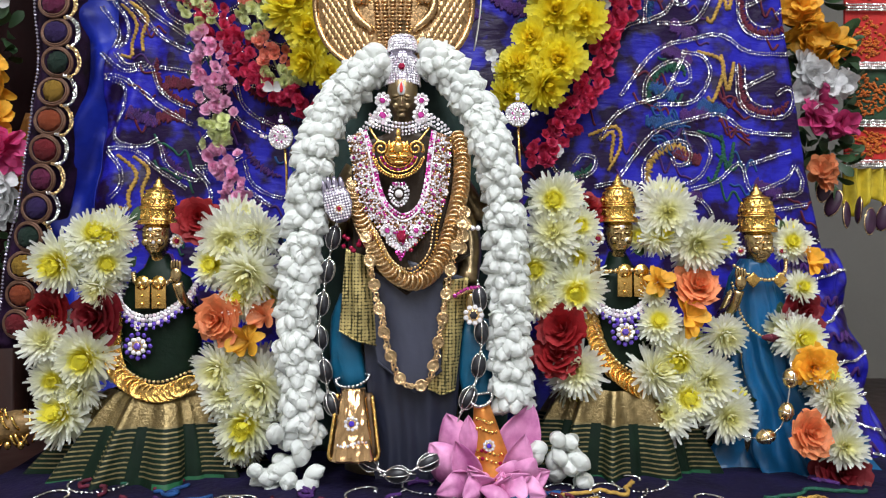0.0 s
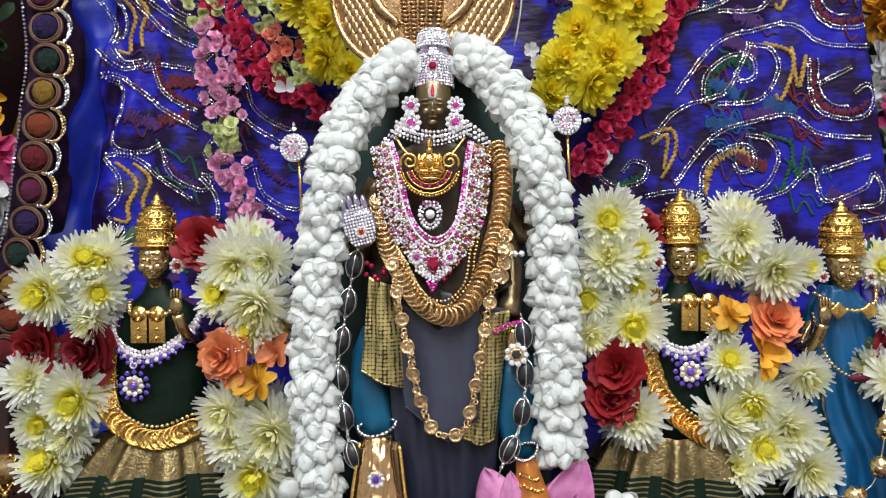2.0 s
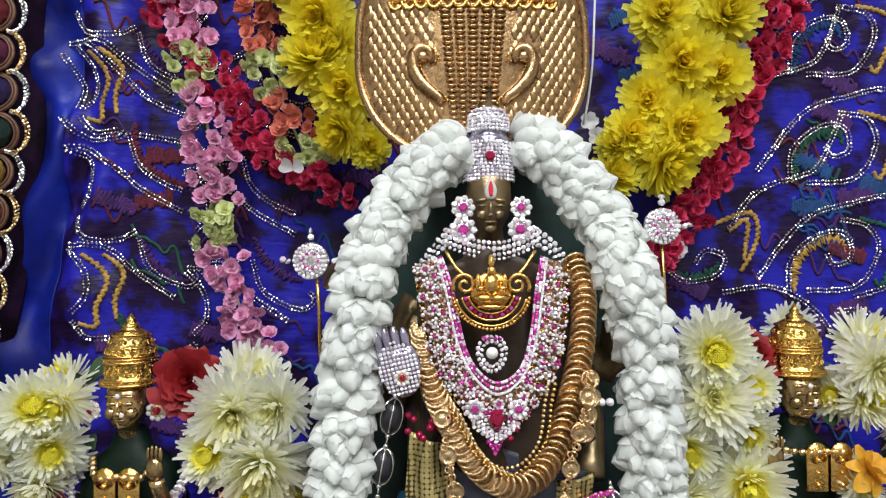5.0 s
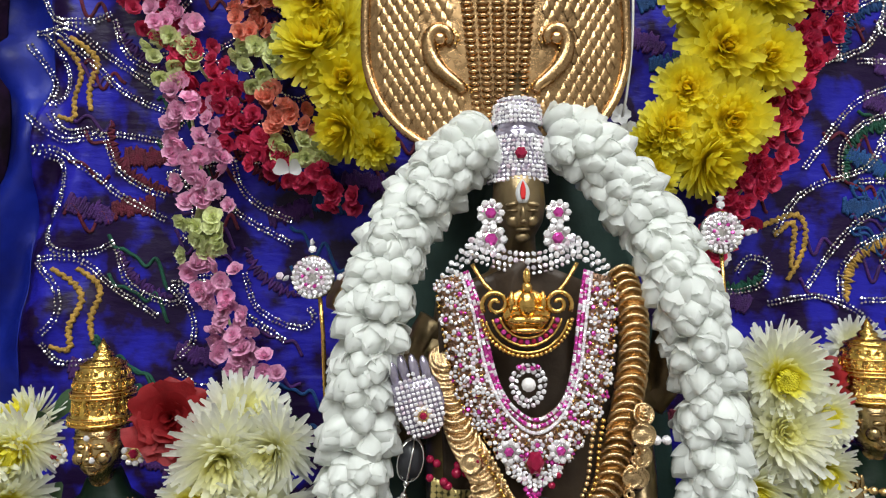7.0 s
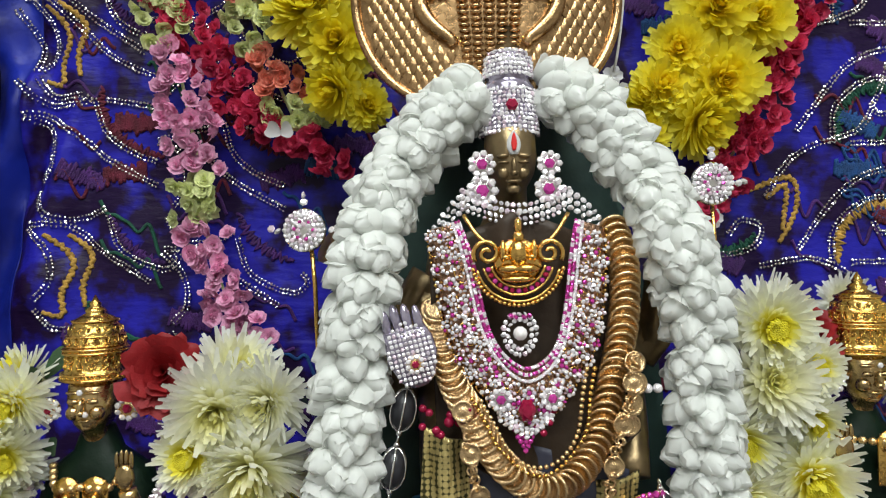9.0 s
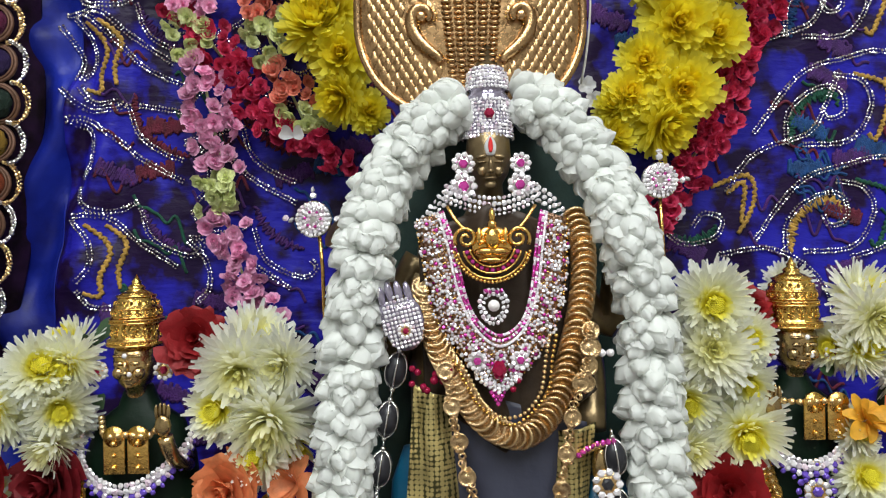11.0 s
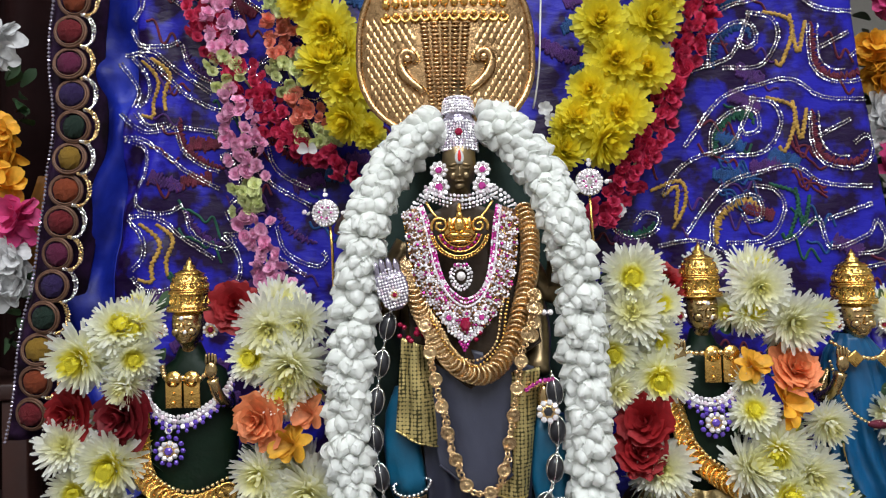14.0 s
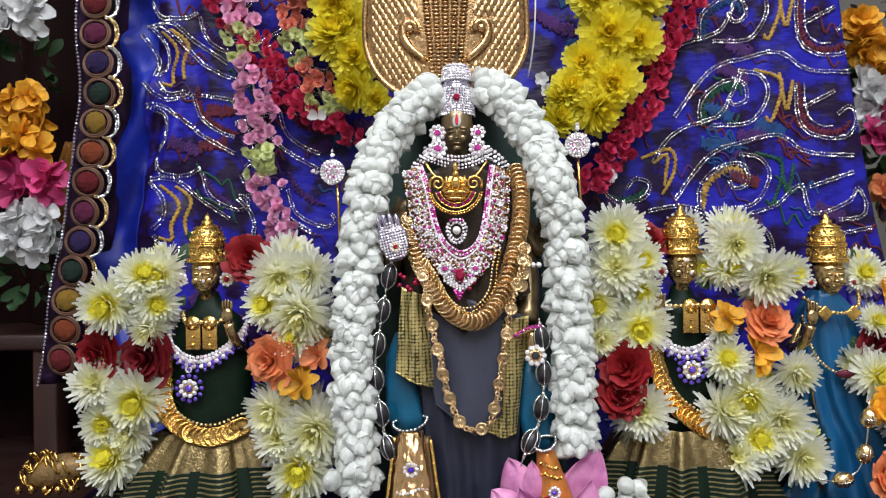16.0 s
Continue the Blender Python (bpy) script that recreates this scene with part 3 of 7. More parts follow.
for k in range(50):  # dark stitched fillings all over
    z = rnd.uniform(TOP + 0.08, 1.45)
    x = rnd.uniform(left_edge(z) + 0.09, right_edge(z) - 0.03)
    scribble((x, 0, z), 0.05, 0.03, rnd.choice(("violet", "violet", "violet", "blue", "red", "green", "red")))
for k in range(70):
    z = rnd.uniform(TOP + 0.12, 1.42)
    x = rnd.uniform(left_edge(z) + 0.08, right_edge(z) - 0.04)
    pts, a = [], rnd.uniform(-0.5, 0.5)
    for j in range(26):
        r = 0.007 * (j % 2 - 0.5) * rnd.uniform(1.2, 2.6)
        pts.append((x + 0.0013 * j * math.cos(a) - r * math.sin(a), 0, z + 0.0013 * j * math.sin(a) + r * math.cos(a)))
    rope_line(pts, rnd.choice(("violet", "violet", "red", "blue", "violet")), 0.0021)
tagged(part("sequin_trim", sequins, SILVER, drape, "silver sequin swirls"), kind="stuff")
for k, geo in ropes.items():
    tagged(part("chenille_cord", geo, ROPE[k], drape, k + " chenille cord embroidery"), kind="stuff")

# ---- border with pompoms ----
BORDER = [(-0.4117, 0.7420, 1.3538), (-0.4154, 0.7420, 1.2994), (-0.4208, 0.7420, 1.2542), (-0.4212, 0.7420, 1.2179), (-0.4179, 0.7420, 1.1845), (-0.4183, 0.7420, 1.1543), (-0.4235, 0.7420, 1.1229), (-0.4269, 0.7420, 1.0921), (-0.4322, 0.7420, 1.0607), (-0.4356, 0.7420, 1.0317), (-0.4414, 0.7420, 0.9996), (-0.4498, 0.7420, 0.9688), (-0.4550, 0.7420, 0.9368), (-0.4578, 0.7420, 0.9065), (-0.4618, 0.7420, 0.8781), (-0.4677, 0.7420, 0.8502)]
border_line = smooth_line(BORDER, 0.004)


def border_cloth(u, v):
    p = border_line[min(len(border_line) - 1, int(v * (len(border_line) - 1)))]
    return p.x - 0.024 + 0.038 * u, p.y + 0.004 + 0.034 * u * u + 0.002 * math.sin(9 * u + 20 * v), p.z


border = thing("cloth_border", "blue cloth edging with coloured pompoms in golden hoops", "trim")
part("band", Geo().add(sheet(border_cloth, 10, 120, 0.002)), mat("dark_plum_velvet", (0.012, 0.004, 0.008), 0.7, var=0.5, scale=60, bump=0.3, second=(0.018, 0.006, 0.025), spec=0.15), border, "dark plum velvet band")
POM_COLOURS = [("red", (0.16, 0.004, 0.010)), ("magenta", (0.12, 0.004, 0.045)), ("purple", (0.022, 0.005, 0.075)), ("green", (0.004, 0.022, 0.012)), ("yellow", (0.30, 0.17, 0.012)), ("orange", (0.26, 0.045, 0.008))]
POM_MATS = [mat("pompom_" + n, c, 0.85, var=0.45, scale=900, bump=0.8, bump_scale=1500) for n, c in POM_COLOURS]
HOOP = mat("tan_hoop", (0.13, 0.065, 0.04), 0.5, 0.4, var=0.25, scale=200)
vs, fs = ball(26, 16, 1, 1, 0.5)
vs = [V(p) * (0.98 + 0.16 * noise.noise(V(p) * 5) + 0.14 * noise.noise(V(p) * 13)) for p in vs]
POM = (vs, fs)
for i, p in enumerate(border_line[k] for k in range(0, len(border_line), max(1, round(0.031960 / 0.004)))):
    c = (i + 3) % 6
    part("pompom", Geo().add(POM), POM_MATS[c], border, POM_COLOURS[c][0] + " pompom", place((p.x, p.y - 0.003, p.z), 0.0120, tilt_to(0.2)))
    part("hoop", Geo().add(torus(0.0155, 0.0016, 22, 6)).add(torus(0.0138, 0.0010, 22, 5), pose(0, 0, 0.0015)), HOOP, border, "", place((p.x, p.y - 0.003, p.z), 1, tilt_to(0.15)))
    ring = Geo()
    for k in range(18):
        a = math.pi * (k / 17 - 0.5)
        q = V((p.x + 0.0120 + 0.0085 * math.cos(a), p.y - 0.003 + 0.004 * math.cos(a), p.z + 0.0162 * math.sin(a)))
        ring.add(GEM5, place(q, 0.0019, tilt_to(0.8)), smooth=False)
        ring.add(GEM5, place(q + V((0.0030 * math.cos(a), -0.001, 0.001)), 0.0017, tilt_to(0.8)), smooth=False)
    part("chain_loop", ring, SILVER if i % 2 else GOLD_PALE, border, "pale golden chain loop")
edge = Geo()
for p in border_line:
    edge.add(GEM4, place((p.x - 0.022, p.y - 0.001, p.z), 0.0019, tilt_to(0.5)), smooth=False)
# weaker light along this edge is put into the chain's smoky tone
tagged(part("edge_chain", edge, SMOKE, border, "thin tarnished edge chain"), kind="stuff")

# gold and sequin work on the table cloth
floor_trim = Geo()
for k in range(34):
    x0, y0 = rnd.uniform(-0.32, 0.34), rnd.uniform(0.46, 0.60)
    for j in range(40):
        a = 0.16 * j
        r = 0.006 + 0.0006 * j
        x, y = x0 + r * math.cos(a), y0 + r * math.sin(a)
        floor_trim.add(GEM4, place((x, y, TOP + 0.0075 + 0.004 * noise.noise(V((x * 14, y * 14, 0)))), 0.0015, tilt_to(0.4, UP)), smooth=False)
tagged(part("sequin_trim", floor_trim, SILVER, cloth2, "silver sequin swirls"), kind="stuff")
for k in range(34):
    c = ("gold", "red", "violet", "blue", "violet", "red", "green")[k % 7]
    x, y, a = rnd.uniform(-0.3, 0.33), rnd.uniform(0.46, 0.60), rnd.uniform(0, 6)
    pts = []
    for j in range(22):
        a += rnd.uniform(-1.2, 1.5)
        x, y = x + 0.004 * math.cos(a) + 0.0012, y + 0.004 * math.sin(a)
        pts.append((x, y, TOP + 0.0075 + 0.004 * noise.noise(V((x * 14, y * 14, 0)))))
    part("chenille_cord", Geo().add(tube(smooth_line(pts, 0.003), 0.0018, 6)), ROPE[c], cloth2)


# the cloth's gathered corner beside the blue-robed idol
corner = thing("gathered_cloth", "gathered corner of violet blue velvet with silver trim", "cloth")
C0, C1 = V((0.3967, 0.7300, 0.9606)), V((0.3885, 0.6550, 0.7294))


def gather(u, v):
    p = C1.lerp(C0, v)
    w = 0.052 - 0.024 * v
    fold = 0.007 * math.sin(5 * v * math.pi + 3 * u + 1.5 * noise.noise(V((3 * u, 4 * v, 2)))) + 0.006 * noise.noise(V((7 * u, 12 * v, 6)))
    return p.x + (2 * u - 1) * w + 0.002 * math.sin(5 * v * math.pi), p.y + 0.012 * (2 * u - 1) ** 2 + fold, max(TOP + 0.004, p.z)


part("velvet", Geo().add(sheet(gather, 30, 90, 0.003)), BLUE_VELVET, corner)
g, h = Geo(), Geo()
for row in range(6):
    v0 = 0.10 + 0.15 * row
    for k in range(46):
        u = k / 45
        for j in (0, 1):
            q = V(gather(u, v0 + 0.05 * math.sin(3 * u + row) + 0.006 * j))
            g.add(GEM4, place(q + V((0, -0.0016, 0)), rnd.uniform(0.0010, 0.0016), tilt_to(0.6), rnd.uniform(0, 6)), smooth=False)
    pts = [V(gather(0.15 + 0.7 * k / 40, v0 + 0.06 + 0.02 * math.sin(0.9 * k))) + V((0, -0.001, 0)) for k in range(41)]
    h.add(tube(pts, 0.0017, 5))
tagged(part("sequin_trim", g, SILVER, corner, "silver sequin rows"), kind="stuff")
tagged(part("chenille_cord", h, ROPE["violet"], corner, "violet chenille cord"), kind="stuff")
# ---- flower shapes, made once ----
def mum_mesh(rings, mats, seed, tip=0.68):
    rnd.seed(seed)
    g, feet = Geo(), []
    for i, (n, length, lift, curl, width) in enumerate(rings):
        off, rise = rnd.uniform(0, 6), Matrix.Translation((0, 0, 0.3 * (i / len(rings)) ** 1.5))
        for k in range(n):
            L = length * rnd.uniform(0.78, 1.1)
            feet.append([len(g.v) + q for q in range(3)])
            g.add(petal(L, width * rnd.uniform(0.85, 1.15), lift + rnd.uniform(-0.2, 0.2), curl + rnd.uniform(-0.25, 0.3), 4, 0.16, 0.35, tip), rise @ spun(off + 2 * math.pi * k / n, 0.06))
    return g.core(feet).mesh("chrysanthemum", mats)


WHITE_RINGS = [(24, 0.98, -0.60, 0.45, 0.145), (30, 1.03, -0.30, 0.45, 0.145), (32, 1.02, -0.02, 0.50, 0.14), (32, 0.97, 0.22, 0.52, 0.135), (30, 0.88, 0.45, 0.52, 0.13), (26, 0.74, 0.68, 0.50, 0.12), (20, 0.55, 0.90, 0.40, 0.11), (13, 0.36, 1.06, 0.25, 0.10)]
WHITE_MUMS = [mum_mesh(WHITE_RINGS, [MUM_CREAM if s > 3 else MUM_WHITE], s, 0.45) for s in range(6)]
YELLOW_MUMS = [mum_mesh([(22, 1.0, -0.5, 0.3, 0.24), (26, 1.06, -0.2, 0.3, 0.24), (28, 1.05, 0.08, 0.3, 0.23), (28, 1.0, 0.33, 0.35, 0.22), (26, 0.92, 0.58, 0.4, 0.21), (22, 0.82, 0.82, 0.4, 0.19), (16, 0.72, 1.06, 0.35, 0.17), (10, 0.64, 1.3, 0.3, 0.16)], [MUM_YELLOW], s, 0.62) for s in range(10, 13)]
rnd.seed(5)
g = Geo()
for k in range(70):
    r, a = 0.17 * math.sqrt(k / 70), k * 2.4
    g.add(ball(5, 4, 0.034, 0.034, 0.09), pose(1.15 * r * math.cos(a), 1.15 * r * math.sin(a), 0.60 - 1.2 * r * r))
CENTRE = g.mesh("flower_centre", [MUM_CENTRE])


def rose_mesh(material, whorls, seed=1, nu=7, nv=4):
    """A cloth rose: whorls of cupped, ruffled petals round the middle, open towards z."""
    rnd.seed(seed)
    g, feet = Geo(), []
    for r, h, flare, n in whorls:
        off = rnd.uniform(0, 6)
        for k in range(n):
            half, j1, lean, tall = math.pi / n * rnd.uniform(1.0, 1.5), rnd.uniform(0, 9), rnd.uniform(0.8, 1.2), rnd.uniform(0.75, 1.2)

            def fold(u, v):
                a = off + 2 * math.pi * k / n + (2 * u - 1) * half
                edge = 1 - 0.22 * (2 * u - 1) ** 4 * v
                ruffle = (0.12 + 0.2 * r) * noise.noise(V((3.5 * u + j1, 2 * v, r * 5)))
                rr = lean * r * (0.3 + 0.7 * v ** 0.7) + flare * v ** 3 + ruffle * v
                return rr * math.cos(a), rr * math.sin(a), (tall * h * v * edge - 0.25 * r + ruffle * v)

            feet.append([len(g.v) + q for q in range(nu + 1)])
            g.add(sheet(fold, nu, nv))
    return g.core(feet).mesh("rose", [material])


def lily_mesh(material, seed=1):
    rnd.seed(seed)
    g, feet = Geo(), []
    for k in range(12):
        feet.append([len(g.v) + q for q in range(3)])
        g.add(petal(rnd.uniform(0.8, 1.1), rnd.uniform(0.5, 0.75), 1.0 - 0.35 * (k % 3), rnd.uniform(-1.1, 0.2), 7, rnd.uniform(0.0, 0.4), 0.3, 0.35), spun(k * 2.4, 0.3))
    return g.core(feet).mesh("lily", [material])


def bud_mesh(seed):
    """A jasmine bud: a plump body in two whorls of smooth overlapping petals, along z."""
    rnd.seed(seed)
    zs = [-1.0, -0.85, -0.6, -0.3, 0.0, 0.3, 0.55, 0.78, 0.93]
    rs = [0.08, 0.20, 0.41, 0.55, 0.58, 0.52, 0.40, 0.21, 0.04]
    g = Geo().add(lathe([(0.93 * r, z) for r, z in zip(rs, zs)], 12))
    feet = [list(range(12))]
    for k in range(6):
        outer = k < 3
        a0 = 2 * math.pi * k / 3 + (0 if outer else 1.05) + rnd.uniform(-0.25, 0.25)
        top = rnd.uniform(0.42, 0.70) if outer else rnd.uniform(0.72, 0.9)
        flare = (rnd.uniform(0.0, 0.10) if seed < 4 else rnd.uniform(0.12, 0.34)) * (1.0 if outer else 0.35)
        lap = rnd.choice((-1, 1)) * 0.025

        def shell(u, v):
            q, v = 2 * u - 1, 1 - (1 - v) ** 1.7
            z = -0.85 + (top + 0.85) * v - 0.06 * q * q * v ** 2
            a = a0 + q * 1.15 * math.sqrt(max(0.04, 1 - 0.96 * v ** 4))
            r = float(np.interp(z, zs, rs)) * (1.06 if outer else 1.01) + flare * v ** 3 + lap * q * v
            return r * math.cos(a), r * math.sin(a), z

        feet.append([len(g.v) + q for q in range(7)])
        g.add(sheet(shell, 6, 8))
    return g.core(feet).mesh("jasmine_bud", [WHITE_PETAL])


BUDS = [bud_mesh(s) for s in range(6)]
ROSES = {}


def rose_of(material, kind="small"):
    key = material.name + kind
    if key not in ROSES:
        if kind == "small":
            ROSES[key] = [rose_mesh(material, [(0.14, 0.85, 0.0, 2), (0.36, 0.85, 0.04, 3), (0.66, 0.74, 0.14, 4), (0.95, 0.48, 0.22, 4)], s, 4, 3) for s in range(3)]
        elif kind == "lily":
            ROSES[key] = [lily_mesh(material, s) for s in range(2)]
        else:
            ROSES[key] = [rose_mesh(material, [(0.12, 0.6, 0.0, 2), (0.26, 0.62, 0.03, 3), (0.42, 0.6, 0.08, 4), (0.6, 0.52, 0.16, 5), (0.78, 0.4, 0.22, 6), (0.95, 0.22, 0.2, 7)], s) for s in range(3)]
    return ROSES[key]


def flower(parent, spec, kind, name, away=FRONT, spread=0.35, label=""):
    """One flower at (x, y, z, radius)."""
    meshes = kind if isinstance(kind, list) else [kind]
    x, y, z, r = spec
    shape = rnd.choice(meshes)
    ob = part(name, shape, [], parent, label, place((x, y, z), r, tilt_to(spread, away), rnd.uniform(0, 6)))
    if meshes is WHITE_MUMS and shape.materials[0] is MUM_WHITE:
        part("flower_centre", CENTRE, [], ob)
    return ob


LEAF = Geo().add(petal(1.3, 0.6, 1.45, -0.5, 5, 0.15, 0.2, 0.1)).mesh("leaf", [GREEN_DARK])

# ---- the great white garland ----
def jasmine(name, line, half, label):
    rnd.seed(len(line) + 3)
    g = thing(name, label, "garland")
    pts = smooth_line(line, 0.0104)
    for i, p in enumerate(pts):
        d = (pts[min(i + 1, len(pts) - 1)] - pts[max(i - 1, 0)]).normalized()
        side = d.cross(V((0, 1, 0))).normalized()
        for k in range(5):
            a = math.pi * (k + 0.5 * (i % 2)) / 4.5 + rnd.uniform(-0.15, 0.15)
            out = math.cos(a) * side + math.sin(a) * FRONT
            q = p + half * rnd.uniform(0.42, 0.56) * out + d * rnd.uniform(-0.005, 0.005)
            part("bud", rnd.choice(BUDS), [], g, "", place(q, rnd.uniform(0.0116, 0.0140), (out * 0.9 + d * 0.5 + V([rnd.uniform(-0.4, 0.4) for _ in range(3)])).normalized(), rnd.uniform(0, 6)))
    part("string", Geo().add(tube(pts, half * 0.42, 8)), WHITE_PETAL, g)
    return g


jasmine("jasmine_garland", [(-0.0551, 0.6280, 1.1332, 0.0000), (-0.0763, 0.6220, 1.1161, 0.0000), (-0.0997, 0.6140, 1.0851, 0.0000), (-0.1113, 0.6000, 1.0450), (-0.1188, 0.6000, 1.0052), (-0.1247, 0.6000, 0.9555), (-0.1272, 0.6000, 0.9058), (-0.1272, 0.6000, 0.8561), (-0.1238, 0.6000, 0.8114), (-0.1238, 0.6000, 0.7865)], 0.0215, "thick white jasmine bud garland arched over the main idol")
jasmine("jasmine_garland", [(-0.0146, 0.6280, 1.1353, 0.0000), (0.0082, 0.6220, 1.1192, 0.0000), (0.0310, 0.6140, 1.0851, 0.0000), (0.0437, 0.6000, 1.0450), (0.0517, 0.6000, 1.0052), (0.0552, 0.6000, 0.9555), (0.0577, 0.6000, 0.9058), (0.0591, 0.6000, 0.8561), (0.0606, 0.6000, 0.8238)], 0.0215, "thick white jasmine bud garland arched over the main idol")

# ---- chrysanthemum garlands of the small idols ----
rnd.seed(21)
def mum_garland(label, mums, others):
    g = thing("chrysanthemum_garland", label, "garland", "chrysanthemum garlands")
    for x, y, z, r in mums:
        flower(g, (x, y, z, r * 1.16), WHITE_MUMS, "chrysanthemum", spread=0.45)
        out = V((rnd.uniform(-1, 1), 0, rnd.uniform(-1, 1))).normalized()
        flower(g, (x + out.x * r * 0.4, y + 0.016, z + out.z * r * 0.5, r * 1.08), WHITE_MUMS, "chrysanthemum", (out + FRONT).normalized(), 0.4)
        for k in range(2):
            out = V((rnd.uniform(-1, 1), -0.3, rnd.uniform(-1, 1))).normalized()
            part("leaf", LEAF, [], g, "", place((x + out.x * r * 0.5, y + 0.018, z + out.z * r * 0.5), r * 0.9, out, rnd.uniform(0, 6)))
    for s, m, kind, name in others:
        x, y, z, r = s
        flower(g, (x, y, z, r * 0.9), rose_of(m, kind), name, V((rnd.uniform(-0.5, 0.5), -1, rnd.uniform(0.1, 0.9))), 0.3)
    return g


mum_garland("white chrysanthemum garland with red and orange roses on a green-robed idol",
    [(-0.3433, 0.6150, 0.9478, 0.0255), (-0.3153, 0.6150, 0.9707, 0.0214), (-0.3000, 0.6200, 0.9752, 0.0190), (-0.3040, 0.6150, 0.9478, 0.0190), (-0.3080, 0.6150, 0.9254, 0.0173), (-0.3586, 0.6150, 0.8765, 0.0214), (-0.3204, 0.6150, 0.8637, 0.0265), (-0.3510, 0.6150, 0.8433, 0.0194), (-0.3408, 0.6150, 0.8102, 0.0255), (-0.3255, 0.6150, 0.8332, 0.0183), (-0.1931, 0.6150, 0.9707, 0.0255), (-0.1651, 0.6150, 0.9732, 0.0204), (-0.1752, 0.6150, 0.9401, 0.0280), (-0.2033, 0.6150, 0.9452, 0.0204), (-0.1803, 0.6150, 0.9147, 0.0183), (-0.2007, 0.6150, 0.8535, 0.0229), (-0.1625, 0.6150, 0.8382, 0.0285), (-0.1752, 0.6150, 0.8051, 0.0275), (-0.1956, 0.6150, 0.8281, 0.0204), (-0.1854, 0.6150, 0.7848, 0.0173)],
    [((-0.3128, 0.6150, 0.8994) + (0.024452,), P_MAROON, "big", "rose"), ((-0.3590, 0.6200, 0.9015) + (0.020542,), P_SCARLET, "big", "rose"), ((-0.2225, 0.6220, 0.9870) + (0.0205,), P_SCARLET, "big", "rose"),
     ((-0.2000, 0.6050, 0.8979) + (0.021048,), P_ORANGE, "big", "rose"), ((-0.1724, 0.6050, 0.8778) + (0.022050,), P_YELLOW, "lily", "lily"), ((-0.1587, 0.6100, 0.8999) + (0.018190,), P_ORANGE, "lily", "lily")])
mum_garland("white chrysanthemum garland with red roses and orange lilies",
    [(0.1015, 0.6250, 1.0045, 0.0233), (0.1015, 0.6250, 0.9735, 0.0259), (0.1255, 0.6300, 0.9812, 0.0180), (0.0834, 0.6250, 0.9450, 0.0207), (0.1222, 0.6250, 0.9243, 0.0248), (0.0859, 0.6250, 0.9139, 0.0186), (0.1235, 0.6250, 0.9553, 0.0160), (0.1222, 0.6250, 0.8492, 0.0248), (0.1830, 0.6900, 1.0101, 0.0165), (0.1990, 0.6300, 0.9709, 0.0180), (0.2050, 0.6250, 0.9942, 0.0228), (0.2309, 0.6250, 0.9657, 0.0248), (0.2516, 0.6250, 0.9683, 0.0166), (0.1972, 0.6250, 0.8932, 0.0186), (0.2568, 0.6250, 0.8829, 0.0186), (0.2180, 0.6250, 0.8622, 0.0233), (0.1921, 0.6250, 0.8466, 0.0233), (0.2412, 0.6250, 0.8414, 0.0248), (0.2231, 0.6250, 0.8259, 0.0233), (0.2050, 0.6250, 0.8078, 0.0228), (0.2594, 0.6250, 0.8078, 0.0228), (0.1930, 0.6250, 0.9191, 0.0125)],
    [((0.1360, 0.6480, 1.0000) + (0.0185,), P_SCARLET, "big", "rose"), ((0.1075, 0.6150, 0.8882) + (0.023433,), P_SCARLET, "big", "rose"), ((0.1024, 0.6150, 0.8637) + (0.021396,), P_SCARLET, "big", "rose"),
     ((0.1957, 0.6200, 0.9297) + (0.017461,), P_YELLOW, "lily", "lily"), ((0.2316, 0.6200, 0.9271) + (0.0195,), P_ORANGE, "big", "rose"), ((0.2213, 0.6200, 0.8989) + (0.022597,), P_YELLOW, "lily", "lily")])
mum_garland("chrysanthemum and rose garland hanging on a blue-robed idol",
    [(0.3345, 0.6550, 0.9652, 0.0170), (0.3345, 0.6400, 0.9234, 0.0138), (0.3267, 0.6250, 0.8777, 0.0207), (0.3390, 0.6100, 0.8468, 0.0172), (0.3463, 0.6050, 0.8277, 0.0200), (0.3509, 0.6000, 0.7865, 0.0189)],
    [((0.3460, 0.6450, 0.9480) + (0.0180,), P_YELLOW, "lily", "lily"), ((0.3372, 0.6400, 0.8996) + (0.021205,), P_MAROON, "big", "rose"), ((0.3287, 0.6050, 0.8553) + (0.018041,), P_YELLOW, "big", "rose"),
     ((0.3192, 0.5920, 0.8011) + (0.019615,), P_ORANGE, "big", "rose"), ((0.3509, 0.6000, 0.7617) + (0.022365,), P_MAROON, "big", "rose")])

# ---- strands hung on the backdrop ----
def strand(name, label, line, half, size, colours, runs, step=0.0080):
    """A hanging strand of small cloth roses, whose colour changes in runs."""
    g = thing(name, label, "garland", "rose strands")
    pts = smooth_line(line, step)
    part("cord", Geo().add(tube(pts, 0.0012, 5)), P_GREEN, g)
    for i, p in enumerate(pts):
        c = colours[(i // runs) % len(colours)]
        for k in range(4):
            if rnd.random() < 0.06:
                continue
            off = V(((k - 1.5) * half * 0.5 + rnd.uniform(-0.45, 0.45) * half, -0.006 - rnd.uniform(0, 0.008), rnd.uniform(-0.004, 0.004)))
            flower(g, (*(p + off), size * rnd.uniform(0.85, 1.15)), rose_of(c), "rose_bud", spread=0.8)
    return g


